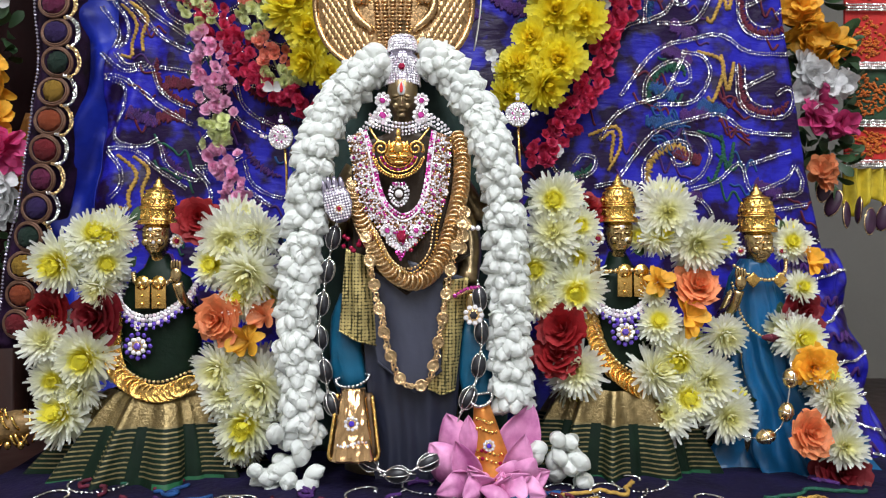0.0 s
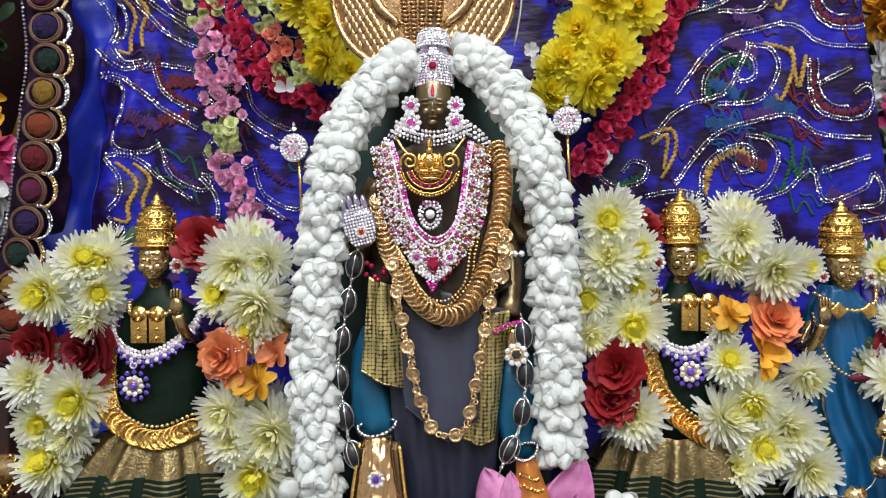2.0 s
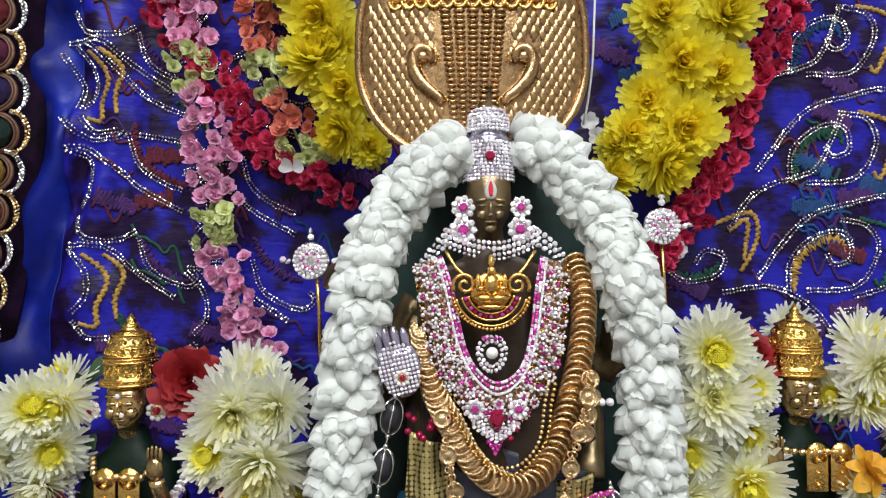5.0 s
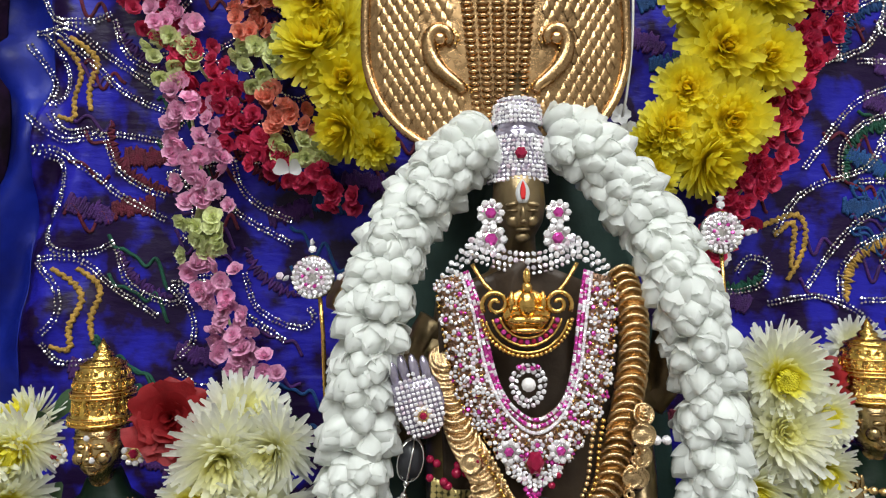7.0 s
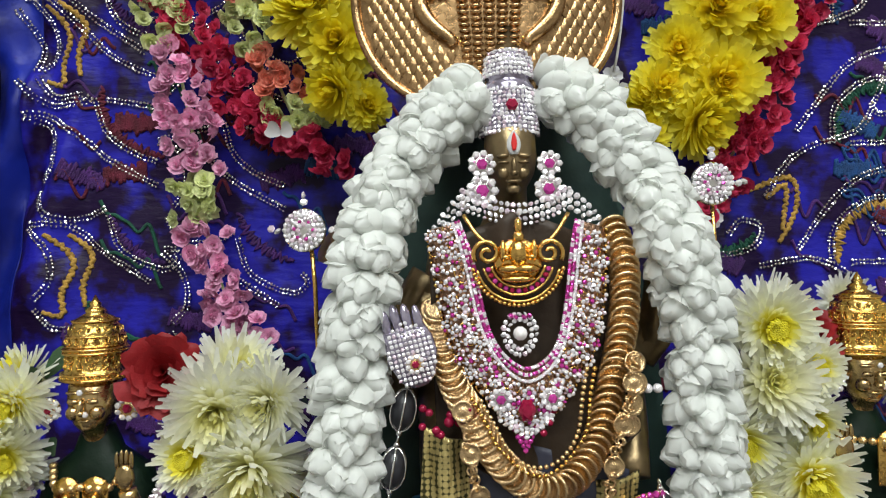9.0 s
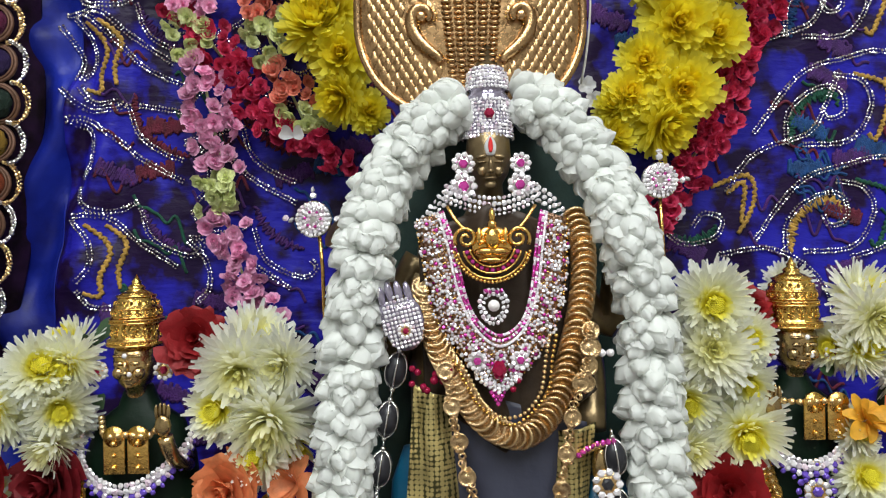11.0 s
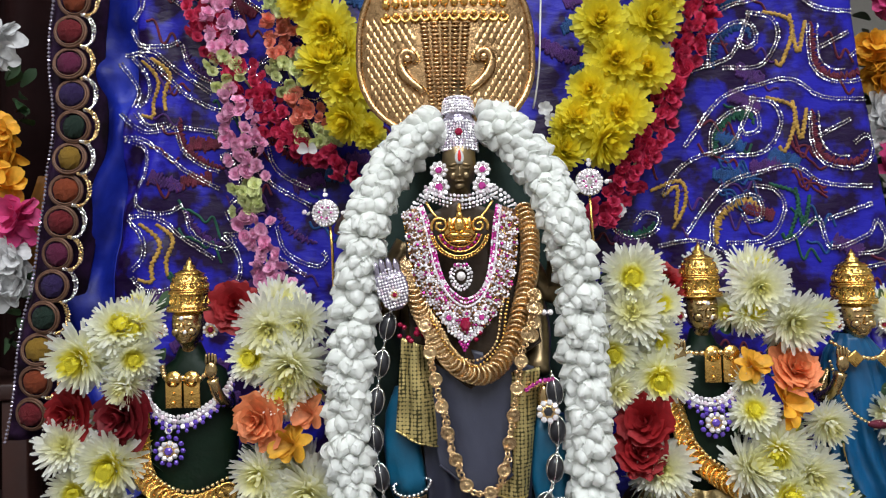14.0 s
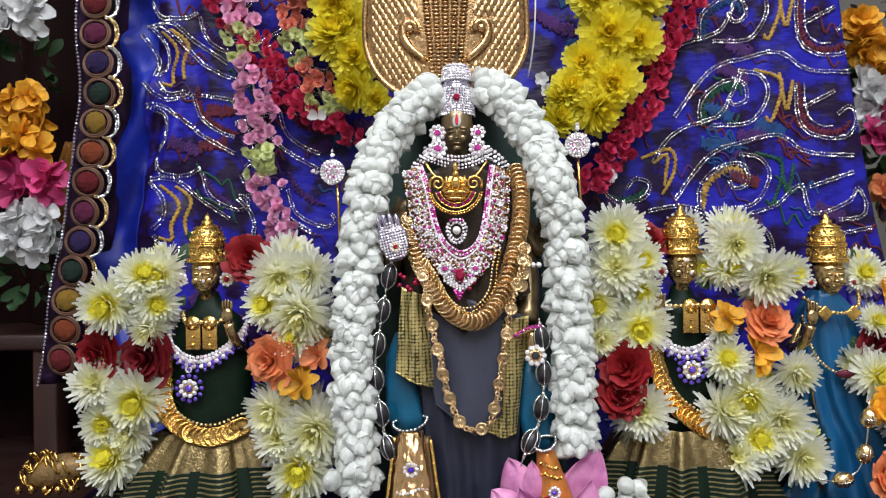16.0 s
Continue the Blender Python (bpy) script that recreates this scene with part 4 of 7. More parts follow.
strand("rose_strand", "pink and pale green cloth rose strand hanging on the backdrop", [(-0.2878, 0.7570, 1.3870), (-0.2753, 0.7570, 1.2992), (-0.2690, 0.7570, 1.2365), (-0.2583, 0.7570, 1.1738), (-0.2471, 0.7570, 1.1111), (-0.2408, 0.7570, 1.0547), (-0.2251, 0.7570, 1.0077), (-0.2126, 0.7570, 0.9888)], 0.016, 0.0054, [P_PINK, P_GREEN, P_PINK, P_PINK], 4)
strand("rose_strand", "crimson cloth rose strand hanging on the backdrop", [(-0.3055, 0.7620, 1.3898), (-0.2929, 0.7620, 1.2762), (-0.2582, 0.7620, 1.2194), (-0.2298, 0.7620, 1.1815), (-0.2045, 0.7620, 1.1500), (-0.1666, 0.7620, 1.1247), (-0.1509, 0.7620, 1.1090)], 0.017, 0.0054, [P_RED], 5)
strand("rose_strand", "peach and pale green cloth rose strand hanging on the backdrop", [(-0.2285, 0.7580, 1.3876), (-0.2160, 0.7580, 1.2997), (-0.2097, 0.7580, 1.2306), (-0.1972, 0.7580, 1.1929), (-0.1846, 0.7580, 1.1615), (-0.1720, 0.7580, 1.1333)], 0.015, 0.0054, [P_GREEN, P_PEACH], 5)
strand("rose_strand", "crimson cloth rose strand hanging on the backdrop", [(0.2626, 0.7620, 1.3898), (0.2184, 0.7620, 1.2762), (0.1963, 0.7620, 1.2257), (0.1742, 0.7620, 1.1784), (0.1584, 0.7620, 1.1342), (0.1300, 0.7620, 1.0963), (0.1111, 0.7620, 1.0553)], 0.016, 0.0054, [P_RED], 5)
yl = thing("yellow_garland", "bright yellow chrysanthemum garland hung beside the golden hood", "garland", "yellow garlands")
for s in [(-0.1942, 0.7350, 1.3685, 0.0292), (-0.1790, 0.7350, 1.3259, 0.0292), (-0.1851, 0.7350, 1.2863, 0.0280), (-0.1607, 0.7350, 1.2528, 0.0292), (-0.1638, 0.7350, 1.2163, 0.0292), (-0.1425, 0.7350, 1.1950, 0.0280), (-0.1412, 0.7350, 1.1627, 0.0244), (-0.1242, 0.7350, 1.1493, 0.0183), (-0.1455, 0.7350, 1.2315, 0.0244)]:
    flower(yl, s, YELLOW_MUMS, "chrysanthemum", spread=0.5)
yr = thing("yellow_garland", "bright yellow chrysanthemum garland hung beside the golden hood", "garland", "yellow garlands")
for s in [(0.1863, 0.7350, 1.3685, 0.0292), (0.1772, 0.7350, 1.3259, 0.0292), (0.1711, 0.7350, 1.2833, 0.0280), (0.1559, 0.7350, 1.2528, 0.0280), (0.1224, 0.7350, 1.2163, 0.0317), (0.1528, 0.7350, 1.2072, 0.0256), (0.1072, 0.7350, 1.2528, 0.0280), (0.0980, 0.7350, 1.1859, 0.0244), (0.1254, 0.7350, 1.1646, 0.0304), (0.0828, 0.7350, 1.1585, 0.0231), (0.1072, 0.7350, 1.1372, 0.0280), (0.0676, 0.7350, 1.1250, 0.0207), (0.0737, 0.7350, 1.1493, 0.0183)]:
    flower(yr, s, YELLOW_MUMS, "chrysanthemum", spread=0.5)


bow = thing("white_bow", "small white ribbon bow pinned to the crimson rose strand", "bow")
for k in (-1, 1):
    part("loop", Geo().add(petal(0.011, 0.012, 0.3, 0.4, 6, 0.3, 0.2, 0.7)), P_WHITE, bow, "", Matrix.Translation((-0.1844, 0.7420, 1.1327)) @ pose(0, 0, 0, 90, 0, 0) @ Matrix.Rotation(0.4 if k > 0 else 2.7, 4, "Z"))
for spec in ((0.0536, 0.7520, 1.1724), (0.0598, 0.7520, 1.1600), (0.1621, 0.7500, 1.1955), (0.1764, 0.7500, 1.2278), (0.1257, 0.7550, 1.0682)):
    fl = thing("white_blossom", "tiny white cloth blossom tucked into the rose strand", "flower", "white blossoms")
    for k in range(5):
        part("petal", Geo().add(petal(0.008, 0.007, 0.5, -0.3, 4)), P_WHITE, fl, "", place(spec, 1.0, FRONT, k * 1.257))
# ---- jewellery helpers ----
ONYX = mat("black_bead", (0.02, 0.02, 0.024), 0.35, var=0.3, scale=200)
BROCADE = mat("gold_brocade", (0.56, 0.45, 0.18), 0.36, 0.65, var=0.3, scale=60, bump=0.3, bump_scale=700)
nt = BROCADE.node_tree  # woven cells of gold on a dark ground
cell, ramp2, mix = nt.nodes.new("ShaderNodeTexVoronoi"), nt.nodes.new("ShaderNodeValToRGB"), nt.nodes.new("ShaderNodeMixRGB")
cell.inputs["Scale"].default_value, cell.inputs["Randomness"].default_value = 330, 0.15
ramp2.color_ramp.elements[0].position, ramp2.color_ramp.elements[1].position = 0.48, 0.62
mix.blend_type = "MIX"
mix.inputs[2].default_value = (0.06, 0.055, 0.02, 1)
bs = nt.nodes["Principled BSDF"]
nt.links.new(nt.nodes["Texture Coordinate"].outputs["Object"], cell.inputs["Vector"])
nt.links.new(cell.outputs["Distance"], ramp2.inputs["Fac"])
nt.links.new(ramp2.outputs["Color"], mix.inputs[0])
nt.links.new(bs.inputs["Base Color"].links[0].from_socket, mix.inputs[1])
nt.links.new(mix.outputs["Color"], bs.inputs["Base Color"])
BROWN_GOLD = mat("brown_gold_cloth", (0.26, 0.16, 0.06), 0.5, 0.4, var=0.4, scale=300, bump=0.5, bump_scale=600)
COIN, BALL6, BALL8 = disc(), ball(6, 5), ball(10, 8)


def stones(geo, pts, r, front=FRONT, jit=0.35, slot=0):
    for p in pts:
        geo.add(GEM6, place(p, r * rnd.uniform(0.85, 1.1), tilt_to(jit + 0.5, front), rnd.uniform(0, 6)), slot=slot, smooth=False)


STONE_MESH = {}


def stone_of(material):
    """One cut stone, shared by all settings."""
    if material.name not in STONE_MESH:
        STONE_MESH[material.name] = Geo().add(GEM6, smooth=False).mesh("stone", [material])
    return STONE_MESH[material.name]


SETTING_MESH = {}


def blossom(parent, p, r, stone, centre, name="blossom", facing=FRONT, metal=None):
    """A jewelled flower: a round setting, a ring of stones and one in the middle."""
    metal = metal or GOLD_PALE
    if metal.name not in SETTING_MESH:
        SETTING_MESH[metal.name] = Geo().add(lathe([(0.001, -0.3), (0.92, -0.3), (0.97, -0.1), (0.85, 0.0), (0.001, 0.05)], 16)).mesh("setting", [metal])
    ob = part(name, SETTING_MESH[metal.name], [], parent, "", place(p, r, tilt_to(0.12, facing)))
    for k in range(9):
        a = 2 * math.pi * k / 9
        part("stone", stone_of(stone), [], ob, "", pose(0.82 * math.cos(a), 0.82 * math.sin(a), 0.10) @ Matrix.Rotation(rnd.uniform(-0.4, 0.4), 4, "X") @ Matrix.Scale(0.29, 4))
    part("stone", stone_of(centre), [], ob, "", pose(0, 0, 0.12) @ Matrix.Scale(0.44, 4))
    return ob


def coin_string(parent, pts, r, step, material, lean=0.5, lap=0.0):
    """Coins along a line; lap leans each one over the next, as shingles."""
    line = smooth_line(pts, step)
    for i, p in enumerate(line):
        d = (line[min(i + 1, len(line) - 1)] - line[max(i - 1, 0)]).normalized()
        face = (FRONT + lap * d).normalized() if lap else V((0.35, -1, 0.1)).normalized()
        part("coin", COIN_MESH[material.name], [], parent, "", place(p, r, tilt_to(lean * 0.4, face), rnd.uniform(0, 6)))


def bead_string(name, pts, r, step, material, parent, label=""):
    one = Geo().add(BALL6).mesh("bead", [material])
    for p in smooth_line(pts, step):
        part("bead", one, [], parent, label, place(p, r))


COIN_MESH = {m.name: Geo().add(COIN).mesh("coin", [m]) for m in (GOLD, GOLD_PALE, GOLD_ROSE)}
rnd.seed(31)

# ---- the main idol ----
IX, IY = -0.0370, 0.637
idol = Geo()
idol.add(loft([(IX, IY, TOP + 0.006, 0.055, 0.03), (IX, IY, TOP + 0.018, 0.054, 0.03), (IX, IY, TOP + 0.02, 0.052, 0.028), (IX, IY, TOP + 0.1, 0.05, 0.028), (IX, IY, TOP + 0.19, 0.052, 0.027), (IX, IY, TOP + 0.25, 0.052, 0.024), (IX, IY, TOP + 0.298, 0.045, 0.02), (IX, IY, TOP + 0.312, 0.016, 0.014), (IX, IY - 0.004, TOP + 0.324, 0.010, 0.012), (IX, IY - 0.012, TOP + 0.331, 0.0085, 0.014), (IX, IY - 0.013, TOP + 0.338, 0.0125, 0.0165), (IX, IY - 0.013, TOP + 0.347, 0.0142, 0.017), (IX, IY - 0.012, TOP + 0.360, 0.0135, 0.0155), (IX, IY - 0.006, TOP + 0.38, 0.0105, 0.012), (IX, IY, TOP + 0.42, 0.009, 0.009)]))
for sx in (-1, 1):  # raised and lowered arms
    idol.add(tube(smooth_line([(IX + sx * 0.045, IY, TOP + 0.285), (IX + sx * 0.075, IY, TOP + 0.24), (IX + sx * 0.085, IY - 0.01, TOP + 0.29), (IX + sx * 0.10, IY - 0.02, TOP + 0.305)], 0.008), 0.010, 8))
    idol.add(tube(smooth_line([(IX + sx * 0.045, IY, TOP + 0.275), (IX + sx * 0.062, IY - 0.005, TOP + 0.22), (IX + sx * 0.058, IY - 0.028, TOP + 0.245 - 0.07 * (sx > 0))], 0.008), 0.010, 8))
fz = TOP + 0.342
for sx in (-1, 1):  # brow, lid and cheek
    idol.add(ball(8, 6, 0.0040, 0.002, 0.0015), pose(IX + sx * 0.0052, IY - 0.0288, fz + 0.0045, 0, sx * 8, 0))
    idol.add(ball(8, 6, 0.0032, 0.002, 0.0009), pose(IX + sx * 0.0052, IY - 0.0292, fz + 0.0012))
    idol.add(ball(8, 6, 0.0035, 0.003, 0.0035), pose(IX + sx * 0.0050, IY - 0.0268, fz - 0.004))
idol.add(ball(8, 6, 0.0016, 0.0030, 0.0048), pose(IX, IY - 0.0300, fz - 0.001))
idol.add(ball(8, 6, 0.0022, 0.0024, 0.0016), pose(IX, IY - 0.0310, fz - 0.0045))
idol.add(ball(8, 5, 0.0040, 0.002, 0.0012), pose(IX, IY - 0.0288, fz - 0.0085))
idol.add(ball(8, 6, 0.0040, 0.003, 0.003), pose(IX, IY - 0.0265, fz - 0.0125))
tagged(part("idol_statue", idol, mat("aged_bronze", (0.26, 0.19, 0.10), 0.36, 0.8, var=0.35, scale=60, bump=0.2)), "standing dark bronze idol dressed in silk and jewels", "statue")
tilak = thing("forehead_mark", "white and red painted mark on the idol's forehead", "marking")
def flame(w, h, z0, out):
    return sheet(lambda u, v: (IX + (2 * u - 1) * w * math.sin(math.pi * min(1, 0.16 + 0.84 * v)) ** 0.8, IY - 0.0318 + 0.0006 * v - out + 0.25 * w * (2 * u - 1) ** 2, fz + z0 + h * v), 6, 8, 0.0008)


part("white_flame", Geo().add(flame(0.0036, 0.0125, 0.0050, 0.0)), P_WHITE, tilak)
part("red_flame", Geo().add(flame(0.0014, 0.0095, 0.0068, 0.0010)), mat("vermilion", (0.6, 0.01, 0.01), 0.6), tilak, "vermilion centre")

# shawl behind the figure
shawl = thing("shawl", "dark green silk shawl draped behind the idol", "cloth")


def shawl_at(u, v):
    w = 0.092 * (1 - v ** 3) ** 0.5 + 0.008
    return IX + (2 * u - 1) * w, IY + 0.028 + 0.003 * math.sin(22 * u) + 0.004 * noise.noise(V((6 * u, 3 * v, 0))), TOP + 0.012 + 0.385 * v


part("silk", Geo().add(sheet(shawl_at, 40, 40, 0.002)), SHAWL_GREEN, shawl)


def hanging(name, label, category, pts_top, pts_low, y, material, folds=5, depth=0.003, thick=0.0015, bulge=0.0, nv=30):
    """A hanging cloth between an upper and a lower line, with folds."""
    th = thing(name, label, category)
    a = [V(p[:3]) for p in pts_top]
    b = [V(p[:3]) for p in pts_low]

    def at_line(q, u):
        k = u * (len(q) - 1)
        i = min(int(k), len(q) - 2)
        return q[i].lerp(q[i + 1], k - i)

    def fn(u, v):
        p = at_line(b, u).lerp(at_line(a, u), v)
        dy = depth * math.sin(folds * 2 * math.pi * u + 1.5 * noise.noise(V((3 * u, 2 * v, 1)))) + 0.4 * depth * noise.noise(V((14 * u, 9 * v, 5)))
        return p.x, p.y + dy - bulge * math.sin(math.pi * u), p.z

    part("fabric", Geo().add(sheet(fn, 48, nv, thick)), material, th)
    part("hem", Geo().add(tube([fn(k / 48, 0) for k in range(49)], 0.0009, 6)), material, th)
    return th


hanging("dhoti", "dark slate silk dhoti hanging to the altar", "cloth", [(-0.0723, 0.6060, 0.9003), (-0.0321, 0.6060, 0.9103), (0.0181, 0.6060, 0.9003)], [(-0.0598, 0.6020, 0.7501), (-0.0244, 0.6020, 0.7481), (0.0080, 0.6020, 0.7501)], 0.6, DARK_SILK, 4, 0.0016, bulge=0.003)
hanging("apron", "slate grey silk apron over the dark dhoti", "cloth", [(-0.0719, 0.6030, 0.9355), (-0.0320, 0.6030, 0.9505), (0.0180, 0.6030, 0.9355)], [(-0.0575, 0.5980, 0.8614), (-0.0243, 0.5980, 0.8357), (0.0079, 0.5980, 0.8614)], 0.6, GREY_SILK, 2, 0.0012, bulge=0.004)
hanging("sash", "gold brocade sash folded over the idol's hip", "cloth", [(-0.0855, 0.6000, 0.9605), (-0.0656, 0.6000, 0.9530)], [(-0.0911, 0.5980, 0.8887), (-0.0773, 0.5980, 0.8812), (-0.0575, 0.5980, 0.8753)], 0.6, BROCADE, 1.2, 0.002, bulge=0.004)
hanging("sash", "gold brocade sash folded over the idol's hip", "cloth", [(-0.0070, 0.6000, 0.9307), (0.0229, 0.6000, 0.9356)], [(-0.0134, 0.5980, 0.8377), (-0.0020, 0.5980, 0.8337), (0.0109, 0.5980, 0.8367)], 0.6, BROCADE, 1.2, 0.002, bulge=0.004)
hanging("sash", "dark brown silk wrapped round the idol's chest", "cloth", [(-0.0816, 0.6080, 1.0486), (-0.0363, 0.6080, 1.0688), (0.0141, 0.6080, 1.0486)], [(-0.0795, 0.6040, 0.9555), (-0.0320, 0.6040, 0.9205), (0.0240, 0.6040, 0.9555)], 0.6, CHEST_SILK, 4, 0.002, bulge=0.006)
for i, (sec, lab) in enumerate((([(-0.0824, 0.6140, 0.9198, 0.0102), (-0.0865, 0.6140, 0.8995, 0.0132), (-0.0875, 0.6140, 0.8740, 0.0153), (-0.0834, 0.6140, 0.8486, 0.0163), (-0.0819, 0.6140, 0.8313, 0.0137)], "a"), ([(0.0294, 0.6120, 0.8971, 0.0132), (0.0294, 0.6120, 0.8845, 0.0157), (0.0284, 0.6120, 0.8541, 0.0162), (0.0324, 0.6120, 0.8287, 0.0142), (0.0335, 0.6120, 0.8196, 0.0101)], "b"))):
    leg = thing("leggings", "teal silk legging gathered above the idol's foot", "cloth", "leggings")
    g = Geo().add(loft([(x, y, z, r, r * 0.7) for x, y, z, r in reversed(sec)], 28))
    g.v = [(x + 0.003 * noise.noise(V((x * 60, y * 60, z * 60))), y + 0.007 * noise.noise(V((x * 110, y * 60, z * 90 + 3))), z) for x, y, z in g.v]
    part("silk", g, TEAL_SILK, leg)

# crown
crown = thing("crown", "tall silver crown set with clear stones on the main idol", "crown")
CZ = TOP + 0.3590
prof = [(0.0150, 0), (0.0158, 0.003), (0.0150, 0.006), (0.0134, 0.022), (0.0138, 0.026), (0.0124, 0.028), (0.0112, 0.030), (0.0130, 0.033), (0.0122, 0.041), (0.0085, 0.046), (0.0005, 0.048)]
part("body", Geo().add(lathe([(r * 1.02, z) for r, z in prof], 26), pose(IX, IY - 0.0105, CZ)), SMOKE, crown)
g, rub = Geo(), Geo()
for z, r in [(q, 0.0160 - 0.09 * q) for q in (0.001, 0.0033, 0.0056, 0.0079, 0.0102, 0.0125, 0.0148, 0.0171, 0.0194, 0.0217, 0.024)] + [(0.032, 0.0132), (0.0343, 0.0132), (0.0366, 0.013), (0.039, 0.0126), (0.0413, 0.0122), (0.0445, 0.010)]:
    for k in range(36):
        a = 2 * math.pi * (k + 0.5 * (int(z * 1000) % 2)) / 36
        out = V((math.cos(a), math.sin(a), 0.1))
        if out.y < 0.3:
            g.add(GEM6, place((IX + r * out.x, IY - 0.0105 + r * out.y, CZ + z), rnd.uniform(0.0011, 0.0016), tilt_to(0.9, out)), smooth=False)
tagged(part("stone_paving", g, DIAMOND, crown, "clear cut stones"), kind="stuff")
rub.add(GEM6, place((IX, IY - 0.0265, CZ + 0.0145), 0.0034, FRONT), smooth=False)
part("ruby", rub, RUBY, crown, "dark red stone")
earrings = thing("earrings", "clear stone flower earrings on the main idol", "jewellery")
for px in [(-0.0537, 0.6060, 1.0920, 0.0065), (-0.0537, 0.6060, 1.0785, 0.0075), (-0.0191, 0.6060, 1.0920, 0.0060), (-0.0196, 0.6060, 1.0790, 0.0070)]:
    blossom(earrings, px, px[3] * 1.05, DIAMOND, PINK_STONE, "flower_drop", metal=SILVER)
choker = thing("choker", "clear stone choker round the idol's neck", "jewellery")
g = Geo()
for dy, r in ((0, 0.0019), (-0.0035, 0.0017), (0.0035, 0.0015), (-0.0062, 0.0012)):
    stones(g, [p + V((0, 0, dy)) for p in smooth_line([(-0.0643, 0.6020, 1.0752), (-0.0494, 0.6020, 1.0697), (-0.0359, 0.6020, 1.0672), (-0.0229, 0.6020, 1.0697), (-0.0080, 0.6020, 1.0762)], 0.0030)], r)
part("stone_paving", g, DIAMOND, choker)
for line in ([(-0.0627, 0.6100, 1.0742), (-0.0728, 0.6100, 1.0641), (-0.0819, 0.6100, 1.0504)], [(-0.0111, 0.6100, 1.0757), (0.0005, 0.6100, 1.0676), (0.0111, 0.6100, 1.0540)]):
    g = Geo()
    for dz in (0, 0.004, -0.004):
        stones(g, [p + V((0, 0, dz)) for p in smooth_line(line, 0.0040)], 0.0019)
    tagged(part("shoulder_strap", g, DIAMOND, choker, "strap paved with clear stones"), kind="stuff")

# broad stone necklace
bib = thing("stone_necklace", "broad necklace of clear and pink stones on gold", "necklace")
def evenly(pts, n):
    line = smooth_line(pts, 0.0005)
    return [line[round(k * (len(line) - 1) / n)] for k in range(n + 1)]


NB = 84
bib_in = evenly([(-0.0665, 0.592, 1.063), (-0.060, 0.592, 1.044), (-0.0538, 0.592, 1.0138), (-0.0465, 0.592, 0.9986), (-0.0345, 0.592, 0.9908), (-0.0223, 0.592, 0.9981), (-0.0164, 0.592, 1.0150), (-0.0128, 0.592, 1.0432), (-0.0095, 0.592, 1.063)], NB)
bib_out = evenly([(-0.0832, 0.597, 1.0580), (-0.079, 0.597, 1.0305), (-0.0734, 0.597, 1.003), (-0.0608, 0.596, 0.9815), (-0.0353, 0.594, 0.9570), (-0.0104, 0.596, 0.9789), (0.0010, 0.597, 0.999), (0.0059, 0.597, 1.0250), (0.0073, 0.597, 1.058)], NB)


def on_bib(t, q, out=0.0):
    """t along the necklace, q from its inner edge to its outer one."""
    k = min(0.999999, max(0.0, t)) * NB
    i = int(k)
    p = bib_in[i].lerp(bib_in[i + 1], k - i).lerp(bib_out[i].lerp(bib_out[i + 1], k - i), q)
    return p + V((0, -0.003 * math.sin(math.pi * q) - out, 0))


part("setting", Geo().add(sheet(lambda u, v: on_bib(u * 0.999999, v * 0.94), NB, 6, 0.0012)), mat("openwork_gold", (0.34, 0.20, 0.13), 0.28, 0.9, var=0.5, scale=380, bump=0.6, bump_scale=700), bib, "gold openwork setting")
g, pink, gold_edge = Geo(), Geo(), Geo()
for i in range(2 * NB):  # close rows along the inner edge, beads along the outer
    t = (i + 0.5) / (2 * NB)
    for q, geo, r in ((0.02, pink, 0.00115), (0.11, pink, 0.00115), (0.20, g, 0.0011)):
        geo = g if rnd.random() < 0.5 else geo
        geo.add(GEM5, place(on_bib(t, q, 0.0014), r, tilt_to(0.7), rnd.uniform(0, 6)), smooth=False)
    if i % 2:
        gold_edge.add(BALL6, place(on_bib(t, 0.97, 0.0005), 0.0010))
t, turn_k = 0.012, 0
while t < 0.99:
    wide = (on_bib(t, 1) - on_bib(t, 0)).length
    n = max(3, round(wide * 0.78 / 0.0060))
    for k in range(n):
        c = on_bib(t + 0.010 * (k % 2), 0.27 + 0.73 * (k + 0.5) / n * 0.97, 0.0016)
        gold_edge.add(torus(1, 0.17, 12, 4), place(c, 0.0022, tilt_to(0.25)))
        turn = rnd.uniform(0, 6)
        for q in range(7):
            a = turn + 2 * math.pi * q / 7
            if rnd.random() < 0.10:
                continue
            way = V((math.cos(a), 0, math.sin(a)))
            (pink if rnd.random() < 0.07 else g).add(GEM6, place(c + way * 0.00245 + V((0, -0.0006, 0)), rnd.uniform(0.0009, 0.0014), tilt_to(0.85), rnd.uniform(0, 6)), smooth=False)
        if (turn_k + k) % 3:
            (pink if (turn_k + k) % 3 == 1 else g).add(GEM6, place(c + V((0, -0.001, 0)), 0.0013, tilt_to(0.4)), smooth=False)
    turn_k += 1
    t += 0.0060 / 0.158
tagged(part("stone_paving", g, DIAMOND, bib, "clear cut stones"), kind="stuff")
tagged(part("pink_paving", pink, PINK_STONE, bib, "pink cut stones along the inner edge"), kind="stuff")
tagged(part("filigree", gold_edge, GOLD, bib, "fine gold rings and beads"), kind="stuff")
part("ruby_drop", Geo().add(GEM6, place((-0.0356, 0.5865, 0.9708), 0.0052) @ Matrix.Diagonal((0.85, 1.15, 0.8, 1)), smooth=False), RUBY, bib, "large dark pink stone")
